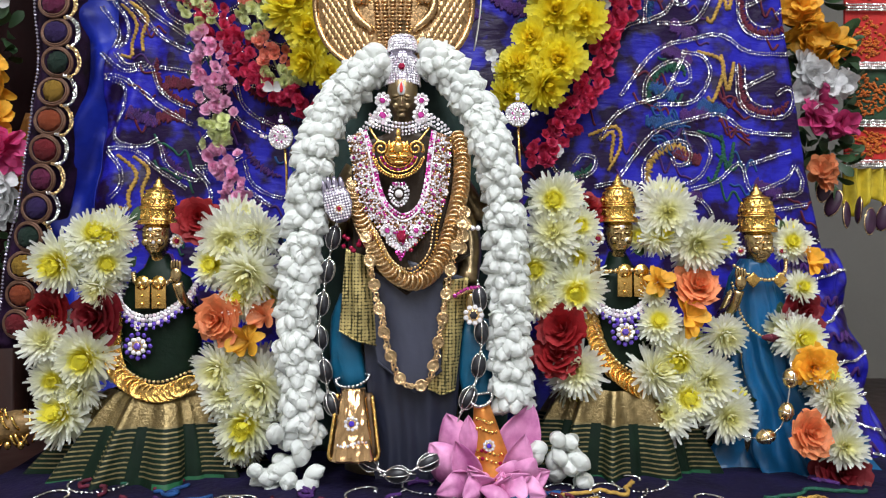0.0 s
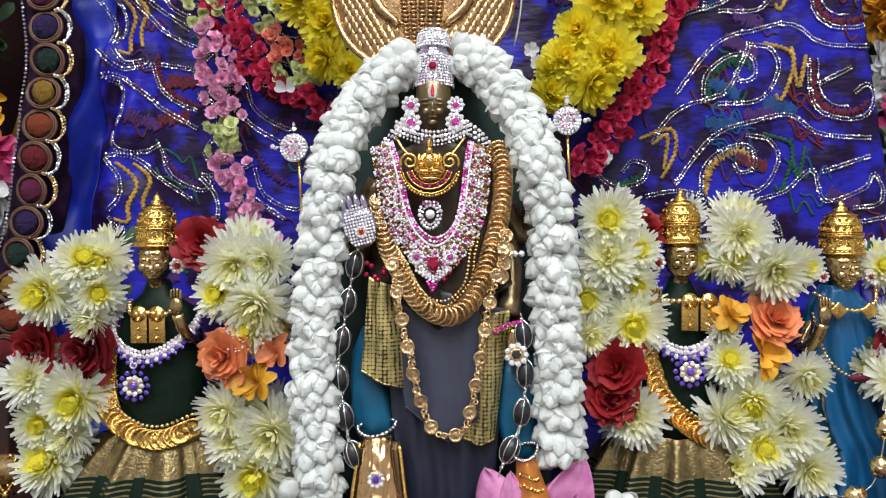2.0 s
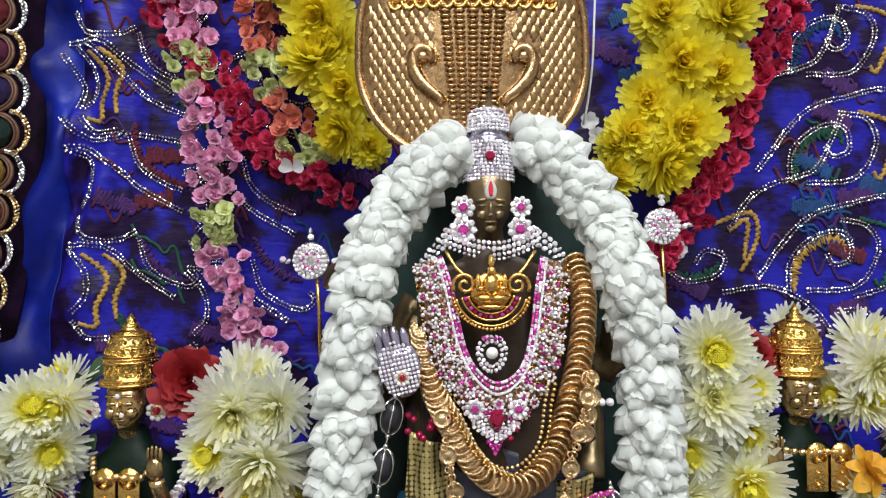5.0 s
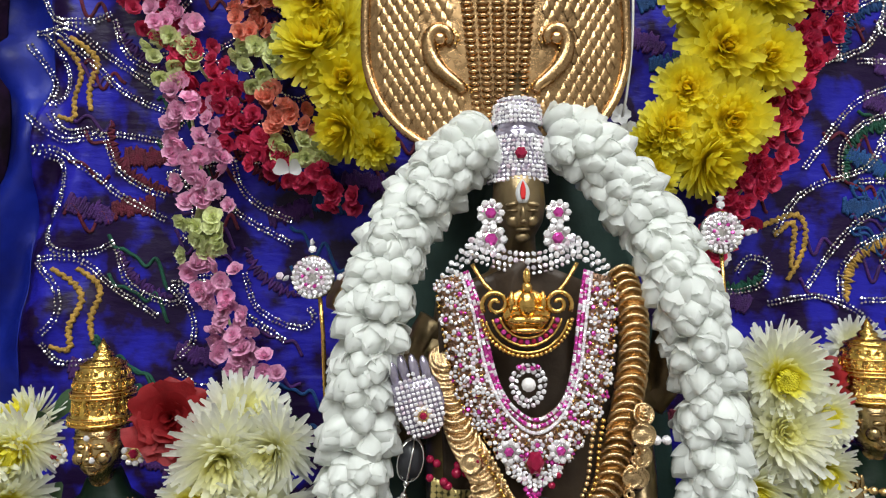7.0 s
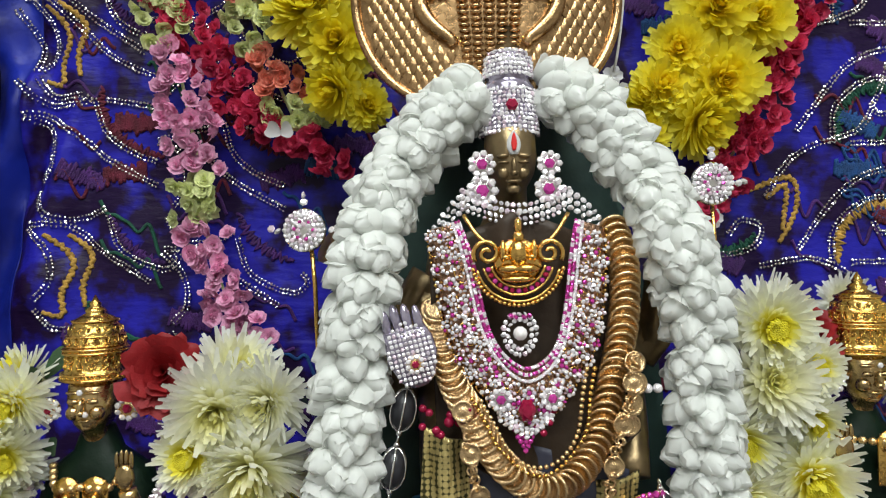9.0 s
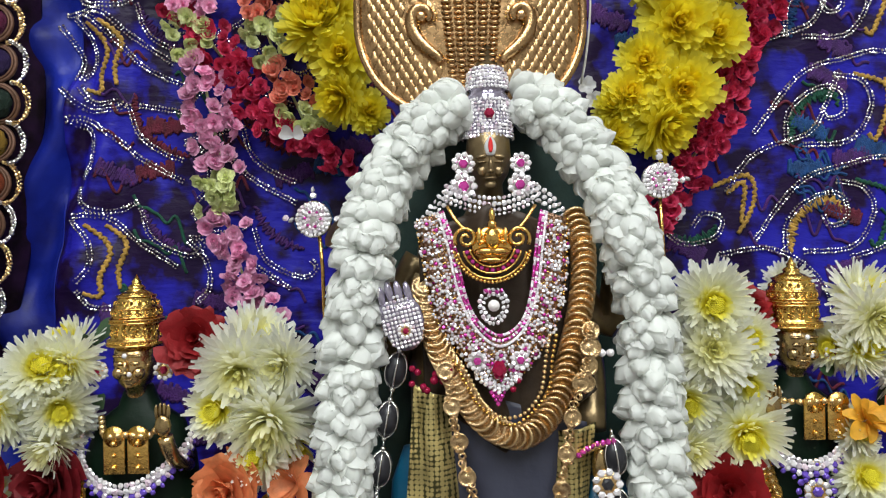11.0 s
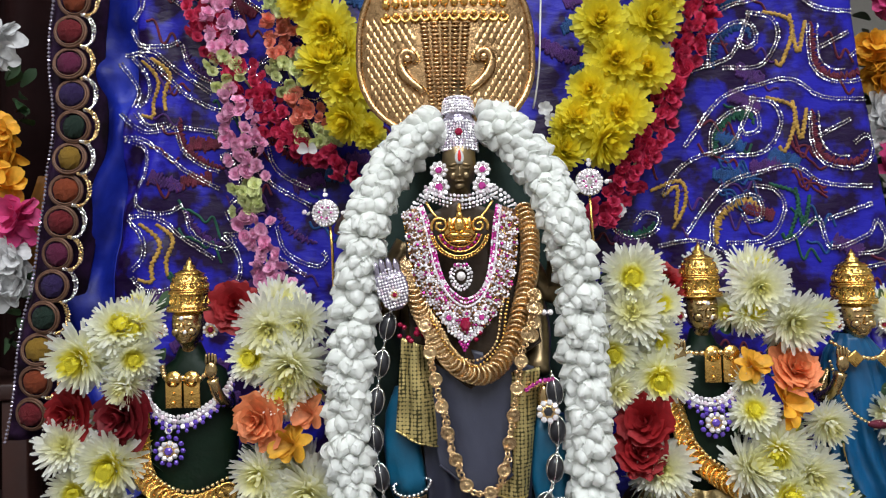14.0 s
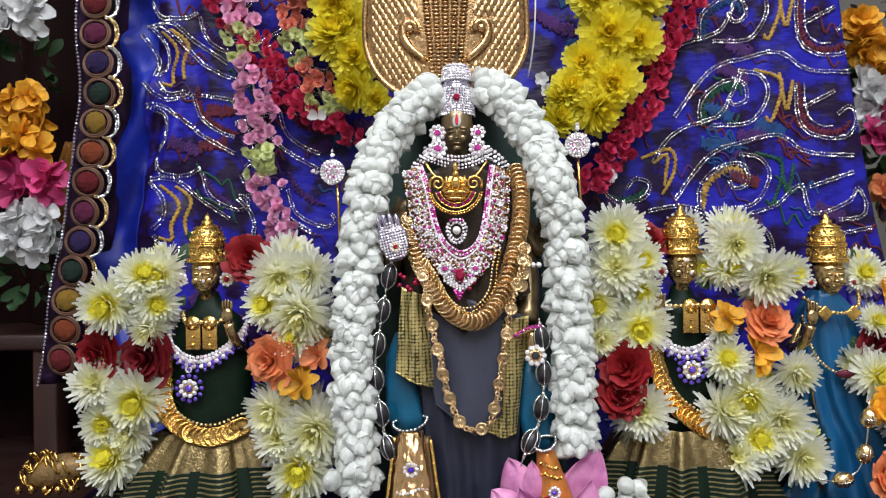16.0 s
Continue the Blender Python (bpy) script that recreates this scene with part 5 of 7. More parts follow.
for sx in (-1, 1):
    blossom(bib, (-0.0356 + sx * 0.0125, 0.5875, 0.9760), 0.0056, DIAMOND, PINK_STONE, "drop", metal=SILVER)
    g = Geo()
    for row in range(3):
        stones(g, [V((-0.0358, 0.5878, 0.9618 - 0.0022 * row)).lerp(V((-0.0358 + sx * 0.0125, 0.5885, 0.9700 - 0.0022 * row)), k / 5) for k in range(6)], 0.0015)
    tagged(part("chevron", g, DIAMOND, bib, "chevron of clear stones"), kind="stuff")
g = Geo()
for row in range(4):
    stones(g, [(-0.0364 + 0.0024 * (k - (3 - row) / 2), 0.5885, 0.9575 - 0.0022 * row) for k in range(4 - row)], 0.0014)
tagged(part("pink_drop", g, PINK_STONE, bib, "tapering drop of pink stones"), kind="stuff")
for p in ((-0.0245, 0.5890, 0.9640), (-0.0225, 0.5890, 0.9700), (-0.0275, 0.5890, 0.9590)):
    part("red_bead", Geo().add(BALL8, place(p, 0.0019)), RUBY, bib, "small red stone")

# goddess pendant, kept as a plain relief
pend = thing("pendant", "round gold pendant with a plain seated relief and bead fringe", "pendant")
pc = V((-0.0384, 0.5890, 1.0437))
g = Geo().add(ball(16, 10, 0.0122, 0.0030, 0.0112), pose(pc.x, pc.y, pc.z - 0.001))
g.v = [(x, y + 0.0007 * noise.noise(V((x * 700, 0, z * 700))), z) for x, y, z in g.v]
part("plate", g, GOLD, pend)
for a, b, c, d, e in ((0, 0.003, 0.0050, 0.0045, 0.0065), (0, 0.0105, 0.0028, 0.0035, 0.0034), (0, 0.0158, 0.0020, 0.003, 0.0045), (-0.004, -0.0045, 0.0065, 0.0045, 0.0026), (0.004, -0.0045, 0.0065, 0.0045, 0.0026), (-0.0075, 0.004, 0.0018, 0.003, 0.0055), (0.0075, 0.004, 0.0018, 0.003, 0.0055), (-0.0062, 0.0010, 0.0028, 0.003, 0.0016), (0.0062, 0.0010, 0.0028, 0.003, 0.0016), (0, -0.0095, 0.0085, 0.003, 0.0018)):
    part("relief_boss", Geo().add(ball(10, 8, c, d, e), pose(pc.x + a, pc.y - 0.0030, pc.z + b)), GOLD, pend)
for ring in (0.0135, 0.0172, 0.0205):
    part("crescent", Geo().add(tube([pc + V((ring * math.cos(a), -0.0015, ring * math.sin(a))) for a in np.linspace(1.08 * math.pi, 1.92 * math.pi, 30)], 0.0008, 6)), GOLD, pend)
fringe = Geo().add(BALL6).mesh("bead", [GOLD])
for k in range(27):
    a = math.pi * (1.07 + 0.86 * k / 26)
    part("bead", fringe, [], pend, "", place(pc + V((0.0223 * math.cos(a), -0.001, 0.0223 * math.sin(a))), 0.0013))
    if k % 2:
        part("stone", stone_of(PINK_STONE if k % 4 == 1 else RUBY), [], pend, "", place(pc + V((0.0154 * math.cos(a), -0.002, 0.0154 * math.sin(a))), 0.0014))
for sx in (-1, 1):
    part("scroll", Geo().add(tube([pc + V((sx * (0.0150 + 0.0066 * math.cos(a) * (1 - a / 11)), -0.002, 0.003 + 0.0066 * math.sin(a) * (1 - a / 11))) for a in np.linspace(-0.6, 9, 34)], 0.0012, 6)), GOLD, pend)
tear = V((-0.0380, 0.5880, 1.0077))
part("pearl", Geo().add(BALL8, place(tear, 0.0036)), mat("pearl", (0.82, 0.78, 0.76), 0.2, var=0.05, scale=200, coat=0.6), pend, "round white pearl")
g, h = Geo(), Geo()
for rad, n in ((0.0058, 15), (0.0080, 20)):
    stones(g, [tear + V((rad * math.sin(a) * (1 + 0.12 * math.cos(a)), 0.001, 1.25 * rad * math.cos(a) - 0.0005)) for a in np.linspace(0, 2 * math.pi, n, endpoint=False)], 0.0015)
stones(h, [tear + V((x, -0.0005, 0.0075 + 0.001 * abs(x) / 0.004)) for x in (-0.0045, -0.002, 0.002, 0.0045)], 0.0015)
tagged(part("stone_paving", g, DIAMOND, pend, "pear-shaped setting of clear stones"), kind="stuff")
tagged(part("pink_paving", h, PINK_STONE, pend, "small pink stones"), kind="stuff")
for line in ([(-0.0640, 0.5960, 1.0660), (-0.0580, 0.5920, 1.0560), (-0.0500, 0.5900, 1.0490)], [(-0.0120, 0.5960, 1.0660), (-0.0190, 0.5920, 1.0560), (-0.0260, 0.5900, 1.0490)]):
    part("string", Geo().add(tube(smooth_line(line, 0.004), 0.0011, 6)), GOLD, pend)

# coin necklace
coins = thing("coin_necklace", "overlapping gold coin necklace on the main idol", "necklace")
coin_string(coins, [(0.0135, 0.6080, 1.0580), (0.0165, 0.6010, 1.0420), (0.0160, 0.5990, 1.0180), (0.0120, 0.5970, 0.9960), (0.0060, 0.5950, 0.9740), (-0.0005, 0.5920, 0.9550), (-0.0105, 0.5900, 0.9390), (-0.0239, 0.5890, 0.9315), (-0.0400, 0.5890, 0.9370), (-0.0524, 0.5910, 0.9500), (-0.0624, 0.5930, 0.9680), (-0.0704, 0.5960, 0.9830), (-0.0755, 0.6000, 1.0020), (-0.0790, 0.6060, 1.0220)], 0.0080, 0.0043, GOLD_ROSE, 0.3, 0.6)
for off in (0.0, 0.0038):
    bead_string("bead_row", [(-0.0060 + off, 0.5880, 0.9899), (-0.0085 + off, 0.5870, 0.9781), (-0.0120 + off, 0.5860, 0.9580), (-0.0220, 0.5860, 0.9457 - off), (-0.0345, 0.5860, 0.9437 - off), (-0.0450 - off, 0.5860, 0.9520), (-0.0520 - off, 0.5870, 0.9650), (-0.0590 - off, 0.5890, 0.9780)], 0.0013, 0.0030, GOLD if off else GOLD_PALE, coins)

# long chain with medallions
chain = thing("long_chain", "long gold chain with round medallions", "necklace")
cl = smooth_line([(-0.0665, 0.5900, 0.9703), (-0.0616, 0.5900, 0.9409), (-0.0557, 0.5900, 0.9116), (-0.0508, 0.5900, 0.8872), (-0.0435, 0.5900, 0.8627), (-0.0352, 0.5900, 0.8452), (-0.0239, 0.5900, 0.8412), (-0.0127, 0.5900, 0.8471), (-0.0059, 0.5900, 0.8701), (-0.0005, 0.5900, 0.8994), (0.0064, 0.5900, 0.9409), (0.0152, 0.5900, 0.9752), (0.0195, 0.5900, 0.9947)], 0.0042)
link = Geo().add(torus(1, 0.34, 8, 5)).mesh("link", [GOLD_ROSE])
for i, p in enumerate(cl):
    if i % 5 == 0:
        part("medallion", COIN_MESH["rose_gold"], [], chain, "", place(p + V((0, -0.001, 0)), 0.0054, tilt_to(0.15)))
    elif i % 5 in (1, 2, 3, 4):
        part("link", link, [], chain, "", place(p, 0.0021, tilt_to(0.8), rnd.uniform(0, 6)))
        part("link", link, [], chain, "", place(p + V((rnd.uniform(-0.0025, 0.0025), -0.001, 0)), 0.0018, tilt_to(0.8), rnd.uniform(0, 6)))

# onyx beads in silver wire
onyx = thing("onyx_mala", "black onyx bead chain in silver wire cages", "necklace")
for line in ([(-0.0926, 0.5980, 0.9843), (-0.0996, 0.5980, 0.9506), (-0.1045, 0.5980, 0.9209), (-0.1080, 0.5980, 0.8911), (-0.1045, 0.5980, 0.8604), (-0.0991, 0.5980, 0.8307), (-0.0873, 0.5920, 0.8026, 0.0000), (-0.0674, 0.5850, 0.7802, 0.0000), (-0.0410, 0.5750, 0.7700, 0.0000), (-0.0161, 0.5720, 0.7795, 0.0000), (0.0029, 0.5780, 0.7881, 0.0000)], [(0.0300, 0.5940, 0.9320), (0.0330, 0.5940, 0.9054), (0.0330, 0.5940, 0.8759), (0.0285, 0.5940, 0.8463), (0.0166, 0.5880, 0.8212, 0.0000), (0.0078, 0.5850, 0.8006, 0.0000)]):
    pts = smooth_line(line, 0.007380)
    part("wire", Geo().add(tube(pts, 0.0007, 5)), SILVER, onyx)
    for i in range(2, len(pts) - 1, 4):
        d = (pts[i + 1] - pts[i - 1]).normalized()
        m = place(pts[i], 1.0, d)
        bead = part("bead", Geo().add(ball(12, 9, 0.0066, 0.0066, 0.0098)), ONYX, onyx, "", m)
        cage = Geo()
        for k in range(3):
            cage.add(torus(1, 0.06, 20, 5), Matrix.Rotation(k * math.pi / 3, 4, "Z") @ pose(0, 0, 0, 90, 0, 0) @ Matrix.Diagonal((0.0072, 0.0106, 0.0085, 1)))
        for s in (-1, 1):
            cage.add(BALL6, pose(0, 0, s * 0.0118) @ Matrix.Scale(0.0018, 4)).add(torus(0.0018, 0.0005, 8, 4), pose(0, 0, s * 0.0145, 90, 0, 0))
        part("cage", cage, SILVER, bead, "silver wire cage")

# jewelled palm and sceptres
palm = thing("hand_cover", "silver palm cover set with small clear stones", "ornament")
c = V((-0.0914, 0.5900, 1.0015))
g = Geo().add(loft([(0, 0, -0.019, 0.004, 0.002), (0, 0, -0.015, 0.009, 0.003), (0, 0, -0.004, 0.0125, 0.004), (0, 0, 0.004, 0.012, 0.004), (-0.001, 0, 0.010, 0.0105, 0.003)], 18), Matrix.Translation(c) @ pose(0, 0, 0, 0, -14, 0))
for k in range(4):
    g.add(ball(8, 6, 0.0026, 0.003, 0.0075), Matrix.Translation(c) @ pose(0, 0, 0, 0, -14, 0) @ pose(-0.0085 + 0.0052 * k, 0, 0.0135 + 0.002 * math.sin(k + 0.6)))
part("palm", g, SMOKE, palm)
g = Geo()
for i in range(10):
    for k in range(15):
        p = V((-0.0105 + 0.0023 * i, -0.0045, -0.016 + 0.0024 * k))
        if (p.x / 0.0112) ** 2 + ((p.z + 0.003) / 0.0165) ** 2 < 1:
            g.add(GEM6, Matrix.Translation(c) @ pose(0, 0, 0, 0, -14, 0) @ place(p, 0.0011, tilt_to(0.5)), smooth=False)
part("stone_paving", g, DIAMOND, palm)
blossom(palm, c + V((0.0025, -0.006, -0.007)), 0.0045, DIAMOND, RUBY, "palm_flower")
for spec, rod in (((-0.1455, 0.6120, 1.0604), [(-0.1424, 0.6140, 1.0510), (-0.1409, 0.6140, 1.0317), (-0.1399, 0.6140, 0.9910)]), ((0.0669, 0.6120, 1.0807), [(0.0676, 0.6140, 1.0699), (0.0687, 0.6140, 1.0470), (0.0702, 0.6140, 1.0114)])):
    sc = thing("sceptre", "gold rod topped by a round clear stone emblem", "ornament", "sceptres")
    p = V(spec)
    part("rod", Geo().add(tube([V(q) for q in rod], 0.0012, 8)), GOLD, sc)
    part("disc", Geo().add(lathe([(0.001, -0.15), (1, -0.15), (1.04, 0), (0.9, 0.1), (0.001, 0.14)], 20), place(p, 0.011)), SILVER, sc)
    g = Geo()
    for rr, n in ((0.0098, 22), (0.0078, 18), (0.0056, 13), (0.0032, 8)):
        stones(g, [p + V((rr * math.cos(2 * math.pi * k / n), -0.0022, rr * math.sin(2 * math.pi * k / n))) for k in range(n)], 0.0014)
    stones(g, [p + V((x, 0, z)) for x, z in ((-0.014, 0), (0.014, 0), (0, 0.0145), (-0.017, 0.001), (0.017, 0.001), (0, 0.018))], 0.0022)
    part("stone_paving", g, DIAMOND, sc)
    g = Geo()
    stones(g, [p + V((0.0048 * math.cos(k), -0.003, 0.0048 * math.sin(k))) for k in range(6)], 0.0011)
    part("pink_paving", g, PINK_STONE, sc)
bracelet = thing("bracelet", "pink stone bracelet with a round jewelled ring", "jewellery")
g = Geo()
stones(g, smooth_line([(0.0103, 0.5920, 0.9193), (0.0201, 0.5920, 0.9252), (0.0324, 0.5920, 0.9271)], 0.0032), 0.0022)
part("pink_paving", g, PINK_STONE, bracelet)
part("band", Geo().add(tube(smooth_line([(0.0093, 0.5940, 0.9182), (0.0202, 0.5940, 0.9236), (0.0335, 0.5940, 0.9261)], 0.004), 0.0022, 8)), GOLD_PALE, bracelet)
blossom(bracelet, (0.0264, 0.5900, 0.9028), 0.0085, DIAMOND, ONYX, "ring_flower")
part("finger", Geo().add(ball(10, 8, 0.0055, 0.005, 0.013), pose(*(0.0247, 0.5970, 0.9110))), BRONZE, bracelet)
armlet = thing("armlet", "gold armlet with pearls on the idol's arm", "jewellery")
for p in [(0.0207, 0.5950, 0.9782), (0.0256, 0.5950, 0.9782), (0.0306, 0.5950, 0.9782)]:
    part("pearl", Geo().add(BALL8, place(p, 0.0025)), DIAMOND, armlet)
coin_string(armlet, [(0.0186, 0.5920, 0.9919), (0.0196, 0.5920, 0.9821), (0.0167, 0.5920, 0.9654), (0.0137, 0.5920, 0.9546)], 0.0056, 0.0105, GOLD_ROSE)
reds = thing("red_bead_cluster", "cluster of small red beads at the idol's side", "jewellery")
one = Geo().add(BALL8).mesh("bead", [RUBY])
for k in range(16):
    part("bead", one, [], reds, "", place(V((-0.0758, 0.5940, 0.9664)) + V((rnd.uniform(-0.011, 0.013), rnd.uniform(-0.003, 0.003), rnd.uniform(-0.008, 0.006))), rnd.uniform(0.002, 0.0027)))

# feet
foot = thing("foot_cover", "polished gold foot cover with a blue stone flower", "ornament", "foot covers")
a, b = V((-0.0790, 0.6010, 0.8388)), V((-0.0762, 0.5780, 0.7810))


def plate_at(u, v):
    p, q = b.lerp(a, v), 2 * u - 1
    w = 0.0185 - 0.0078 * v ** 0.8
    relief = 0.0016 * noise.noise(V((7 * u, 6 * v, 3))) + 0.0008 * noise.noise(V((16 * u, 15 * v, 8)))
    toes = 0.0016 * abs(math.sin(2.5 * math.pi * u)) if v < 0.22 else 0
    return p.x + q * w, p.y - 0.010 * math.sqrt(max(0, 1 - 0.95 * q * q)) * (0.65 + 0.35 * math.sin(math.pi * (0.2 + 0.6 * v))) + relief - toes, p.z


def back_at(u, v):
    return -0.0762 - 0.0012 * v + (2 * u - 1) * (0.0218 - 0.0068 * v), 0.5840 + 0.0180 * v, 0.7800 + 0.0530 * v


# the shade of the gap behind the foot is coloured into this plate
part("back_plate", Geo().add(sheet(back_at, 8, 8, 0.0015)), mat("shaded_recess_gold", (0.12, 0.07, 0.035), 0.4, 0.7, var=0.3, scale=90), foot)
part("plate", Geo().add(sheet(plate_at, 28, 28, 0.0015)), POLISHED, foot, "polished gold foot relief")
part("rim", Geo().add(tube(smooth_line([back_at(0, v) for v in (1, 0.75, 0.5, 0.25, 0.08)] + [back_at(u, 0) for u in (0.08, 0.3, 0.5, 0.7, 0.92)] + [back_at(1, v) for v in (0.08, 0.25, 0.5, 0.75, 1)], 0.003), 0.0019, 8), Matrix.Translation((0, -0.002, 0))), GOLD, foot, "rounded gold rim")
blossom(foot, b.lerp(a, 0.53) + V((0, -0.0110, 0)), 0.0062, DIAMOND, VIOLET_STONE, "flower")
g = Geo()
stones(g, [b.lerp(a, 0.25) + V((x, -0.0112 + 18 * x * x, 0.002 * math.sin(200 * x))) for x in np.linspace(-0.012, 0.012, 9)], 0.0015)
tagged(part("stone_paving", g, DIAMOND, foot, "row of clear stones"), kind="stuff")
foot2 = thing("foot_cover", "orange gold foot cover with red stones, set in a lotus", "ornament", "foot covers")
a, b = V((0.0335, 0.5900, 0.8260)), V((0.0436, 0.5720, 0.7640))


def plate2(u, v):
    p = b.lerp(a, v)
    w = 0.0200 - 0.0130 * v
    return p.x + (2 * u - 1) * w, p.y - 0.007 * math.sin(math.pi * u), p.z


part("plate", Geo().add(sheet(plate2, 14, 14, 0.0015)), mat("orange_gold", (0.72, 0.27, 0.06), 0.32, 0.7, var=0.2, scale=80, bump=0.3), foot2)
blossom(foot2, b.lerp(a, 0.5) + V((0, -0.009, 0)), 0.005, DIAMOND, VIOLET_STONE, "flower")
g, gg = Geo(), Geo()
for v in (0.3, 0.4, 0.68, 0.8):
    for u in np.linspace(0.15, 0.85, 7):
        (g if rnd.random() < 0.3 else gg).add(GEM6, place(V(plate2(u, v)) + V((0, -0.0015, 0.002 * math.sin(6 * u))), 0.0018, tilt_to(0.3)), smooth=False)
for u in np.linspace(0.05, 0.95, 12):
    gg.add(BALL6, place(V(plate2(u, 0.1)) + V((0, -0.0015, 0.003 * math.sin(9 * u))), 0.0026))
    gg.add(BALL6, place(V(plate2(u, 0.02)) + V((0, -0.0015, 0)), 0.0022))
part("stone_paving", g, RUBY, foot2)
part("bead_edging", gg, GOLD, foot2)
for p, rx in (((-0.0793, 0.5960, 0.8440), 0.0145), ((0.0330, 0.5880, 0.8290), 0.0095)):
    ank = thing("anklet", "silver beaded anklet at the hem of the legging", "jewellery", "anklets")
    one = Geo().add(BALL6).mesh("bead", [SILVER])
    for k in range(26):
        t = 2 * math.pi * k / 26
        part("bead", one, [], ank, "", place(V(p) + V((rx * math.cos(t), 0.004 + 0.011 * math.sin(t), 0.002 * math.cos(t) + 0.006 * min(0, math.sin(t)) + 0.003)), 0.0017))

# lotus
lotus = thing("lotus_flower", "open pink lotus flower lying at the idol's foot", "flower")


def lotus_petal(base, tip, width, bow=0.006, cup=0.5):
    """A broad pointed petal that bows towards the viewer."""
    base, tip = V(base), V(tip)
    way = tip - base
    across = way.cross(FRONT).normalized()
    front = across.cross(way).normalized()
    front = front if front.y < 0 else -front
    seed = rnd.uniform(0, 9)

    def fn(u, v):
        q = 2 * u - 1
        half = 0.5 * width * math.sin(math.pi * (0.08 + 0.92 * v) ** 0.85) ** 0.75 * (1 + 0.08 * noise.noise(V((2 * v, q, seed))))
        out = bow * math.sin(math.pi * v) - cup * half * q * q + 0.0045 * v * noise.noise(V((3 * u, 2 * v, seed)))
        return base + way * v + across * (q * half) + front * out

    part("petal", Geo().add(sheet(fn, 12, 14, 0.0005)), LOTUS, lotus)


for spec in (((0.030, 0.597, 0.768), (0.030, 0.602, 0.806), 0.026, 0.004, 0.3), ((0.052, 0.598, 0.768), (0.054, 0.603, 0.802), 0.026, 0.004, 0.3),
             ((0.054, 0.592, 0.770), (0.0785, 0.594, 0.8255), 0.037, 0.003, -0.35), ((0.022, 0.590, 0.764), (0.003, 0.588, 0.8185), 0.036, 0.009, 0.6),
             ((0.024, 0.584, 0.764), (0.0215, 0.580, 0.8190), 0.022, 0.006, 0.5), ((0.018, 0.580, 0.762), (-0.0115, 0.577, 0.7960), 0.033, 0.009, 0.6),
             ((0.026, 0.576, 0.762), (0.010, 0.570, 0.8000), 0.025, 0.003, -0.5), ((0.058, 0.580, 0.764), (0.0690, 0.574, 0.8040), 0.026, 0.003, -0.5),
             ((0.056, 0.574, 0.763), (0.0890, 0.566, 0.7760), 0.027, 0.003, -0.5), ((0.060, 0.570, 0.762), (0.0760, 0.560, 0.7880), 0.024, 0.006, 0.5),
             ((0.026, 0.572, 0.763), (-0.0060, 0.556, 0.7600), 0.030, 0.007, 0.5), ((0.034, 0.566, 0.764), (0.0160, 0.546, 0.7590), 0.029, 0.006, 0.5),
             ((0.044, 0.564, 0.764), (0.0420, 0.541, 0.7585), 0.029, 0.006, 0.5), ((0.052, 0.566, 0.764), (0.0660, 0.545, 0.7590), 0.029, 0.006, 0.5), ((0.056, 0.570, 0.763), (0.0840, 0.552, 0.7600), 0.028, 0.006, 0.5)):
    lotus_petal(*spec)
for k in range(16):  # crumpled inner petals
    x = rnd.uniform(0.012, 0.078)
    base = V((0.3 * x + 0.030, rnd.uniform(0.566, 0.576), 0.762))
    lotus_petal(base, (x + (x - 0.045) * 0.3, base.y - rnd.uniform(0.004, 0.016), rnd.uniform(0.766, 0.786)), rnd.uniform(0.014, 0.022), 0.004, rnd.uniform(-0.9, 0.2))
part("receptacle", Geo().add(ball(14, 9, 0.020, 0.016, 0.010), pose(0.042, 0.582, 0.764)), LOTUS, lotus)
# loose jasmine ends
for ctr, lab in (((-0.1368, 0.5920, 0.7668), "a"), ((0.1045, 0.5920, 0.7715), "b")):
    t = thing("jasmine_tassel", "loose tassel of white jasmine flowers at the garland's end", "garland", "jasmine tassels")
    for k in range(24):
        o = V((rnd.gauss(0, 0.014), rnd.uniform(-0.012, 0.008), rnd.gauss(0, 0.012)))
        part("bud", rnd.choice(BUDS), [], t, "", place(V(ctr) + o, rnd.uniform(0.010, 0.013), tilt_to(0.9, (o.normalized() + FRONT).normalized()), rnd.uniform(0, 6)))

# ---- the serpent hood ----
HC = V([(-0.0462, 0.6400, 1.1893)][0])
HW = 0.0735
hood = thing("serpent_hood", "embossed golden serpent hood plate behind the idol's crown", "ornament")


def hood_half(h):
    """Half the plate's width at a height over its widest line."""
    if h < 0:
        return HW * math.sqrt(max(0.0, 1 - (h / 0.066) ** 2)) ** 0.85
    return HW * (1 - 0.9 * (h / 0.1) ** 3.2) if h < 0.062 else HW * (0.80 - 2.2 * (h - 0.062))


def hood_y(x):
    return HC.y + 0.012 * (x / HW) ** 2 - 0.012


def hood_at(u, v):
    h = -0.064 + 0.142 * v
    x = (2 * u - 1) * hood_half(h)
    return HC.x + x, hood_y(x), HC.z + h


part("plate", Geo().add(sheet(hood_at, 48, 40, 0.002)), HOOD_GOLD, hood)
rim = [hood_at(0, v) for v in np.linspace(1, 0.02, 30)] + [hood_at(1, v) for v in np.linspace(0.02, 1, 30)]
part("rim", Geo().add(tube(smooth_line(rim, 0.003), 0.0028, 8)), HOOD_GOLD, hood, "rolled golden rim")
scale_shape = ([(0, 0, 1.0), (0.62, 0, 0.1), (0, 0, -0.9), (-0.62, 0, 0.1), (0, -0.55, -0.25), (0, -0.1, 0.7)], [(0, 3, 5), (0, 5, 1), (5, 3, 4), (5, 4, 1), (3, 2, 4), (4, 2, 1)])
g = Geo()
STEPX, STEPZ = 0.0060, 0.0050
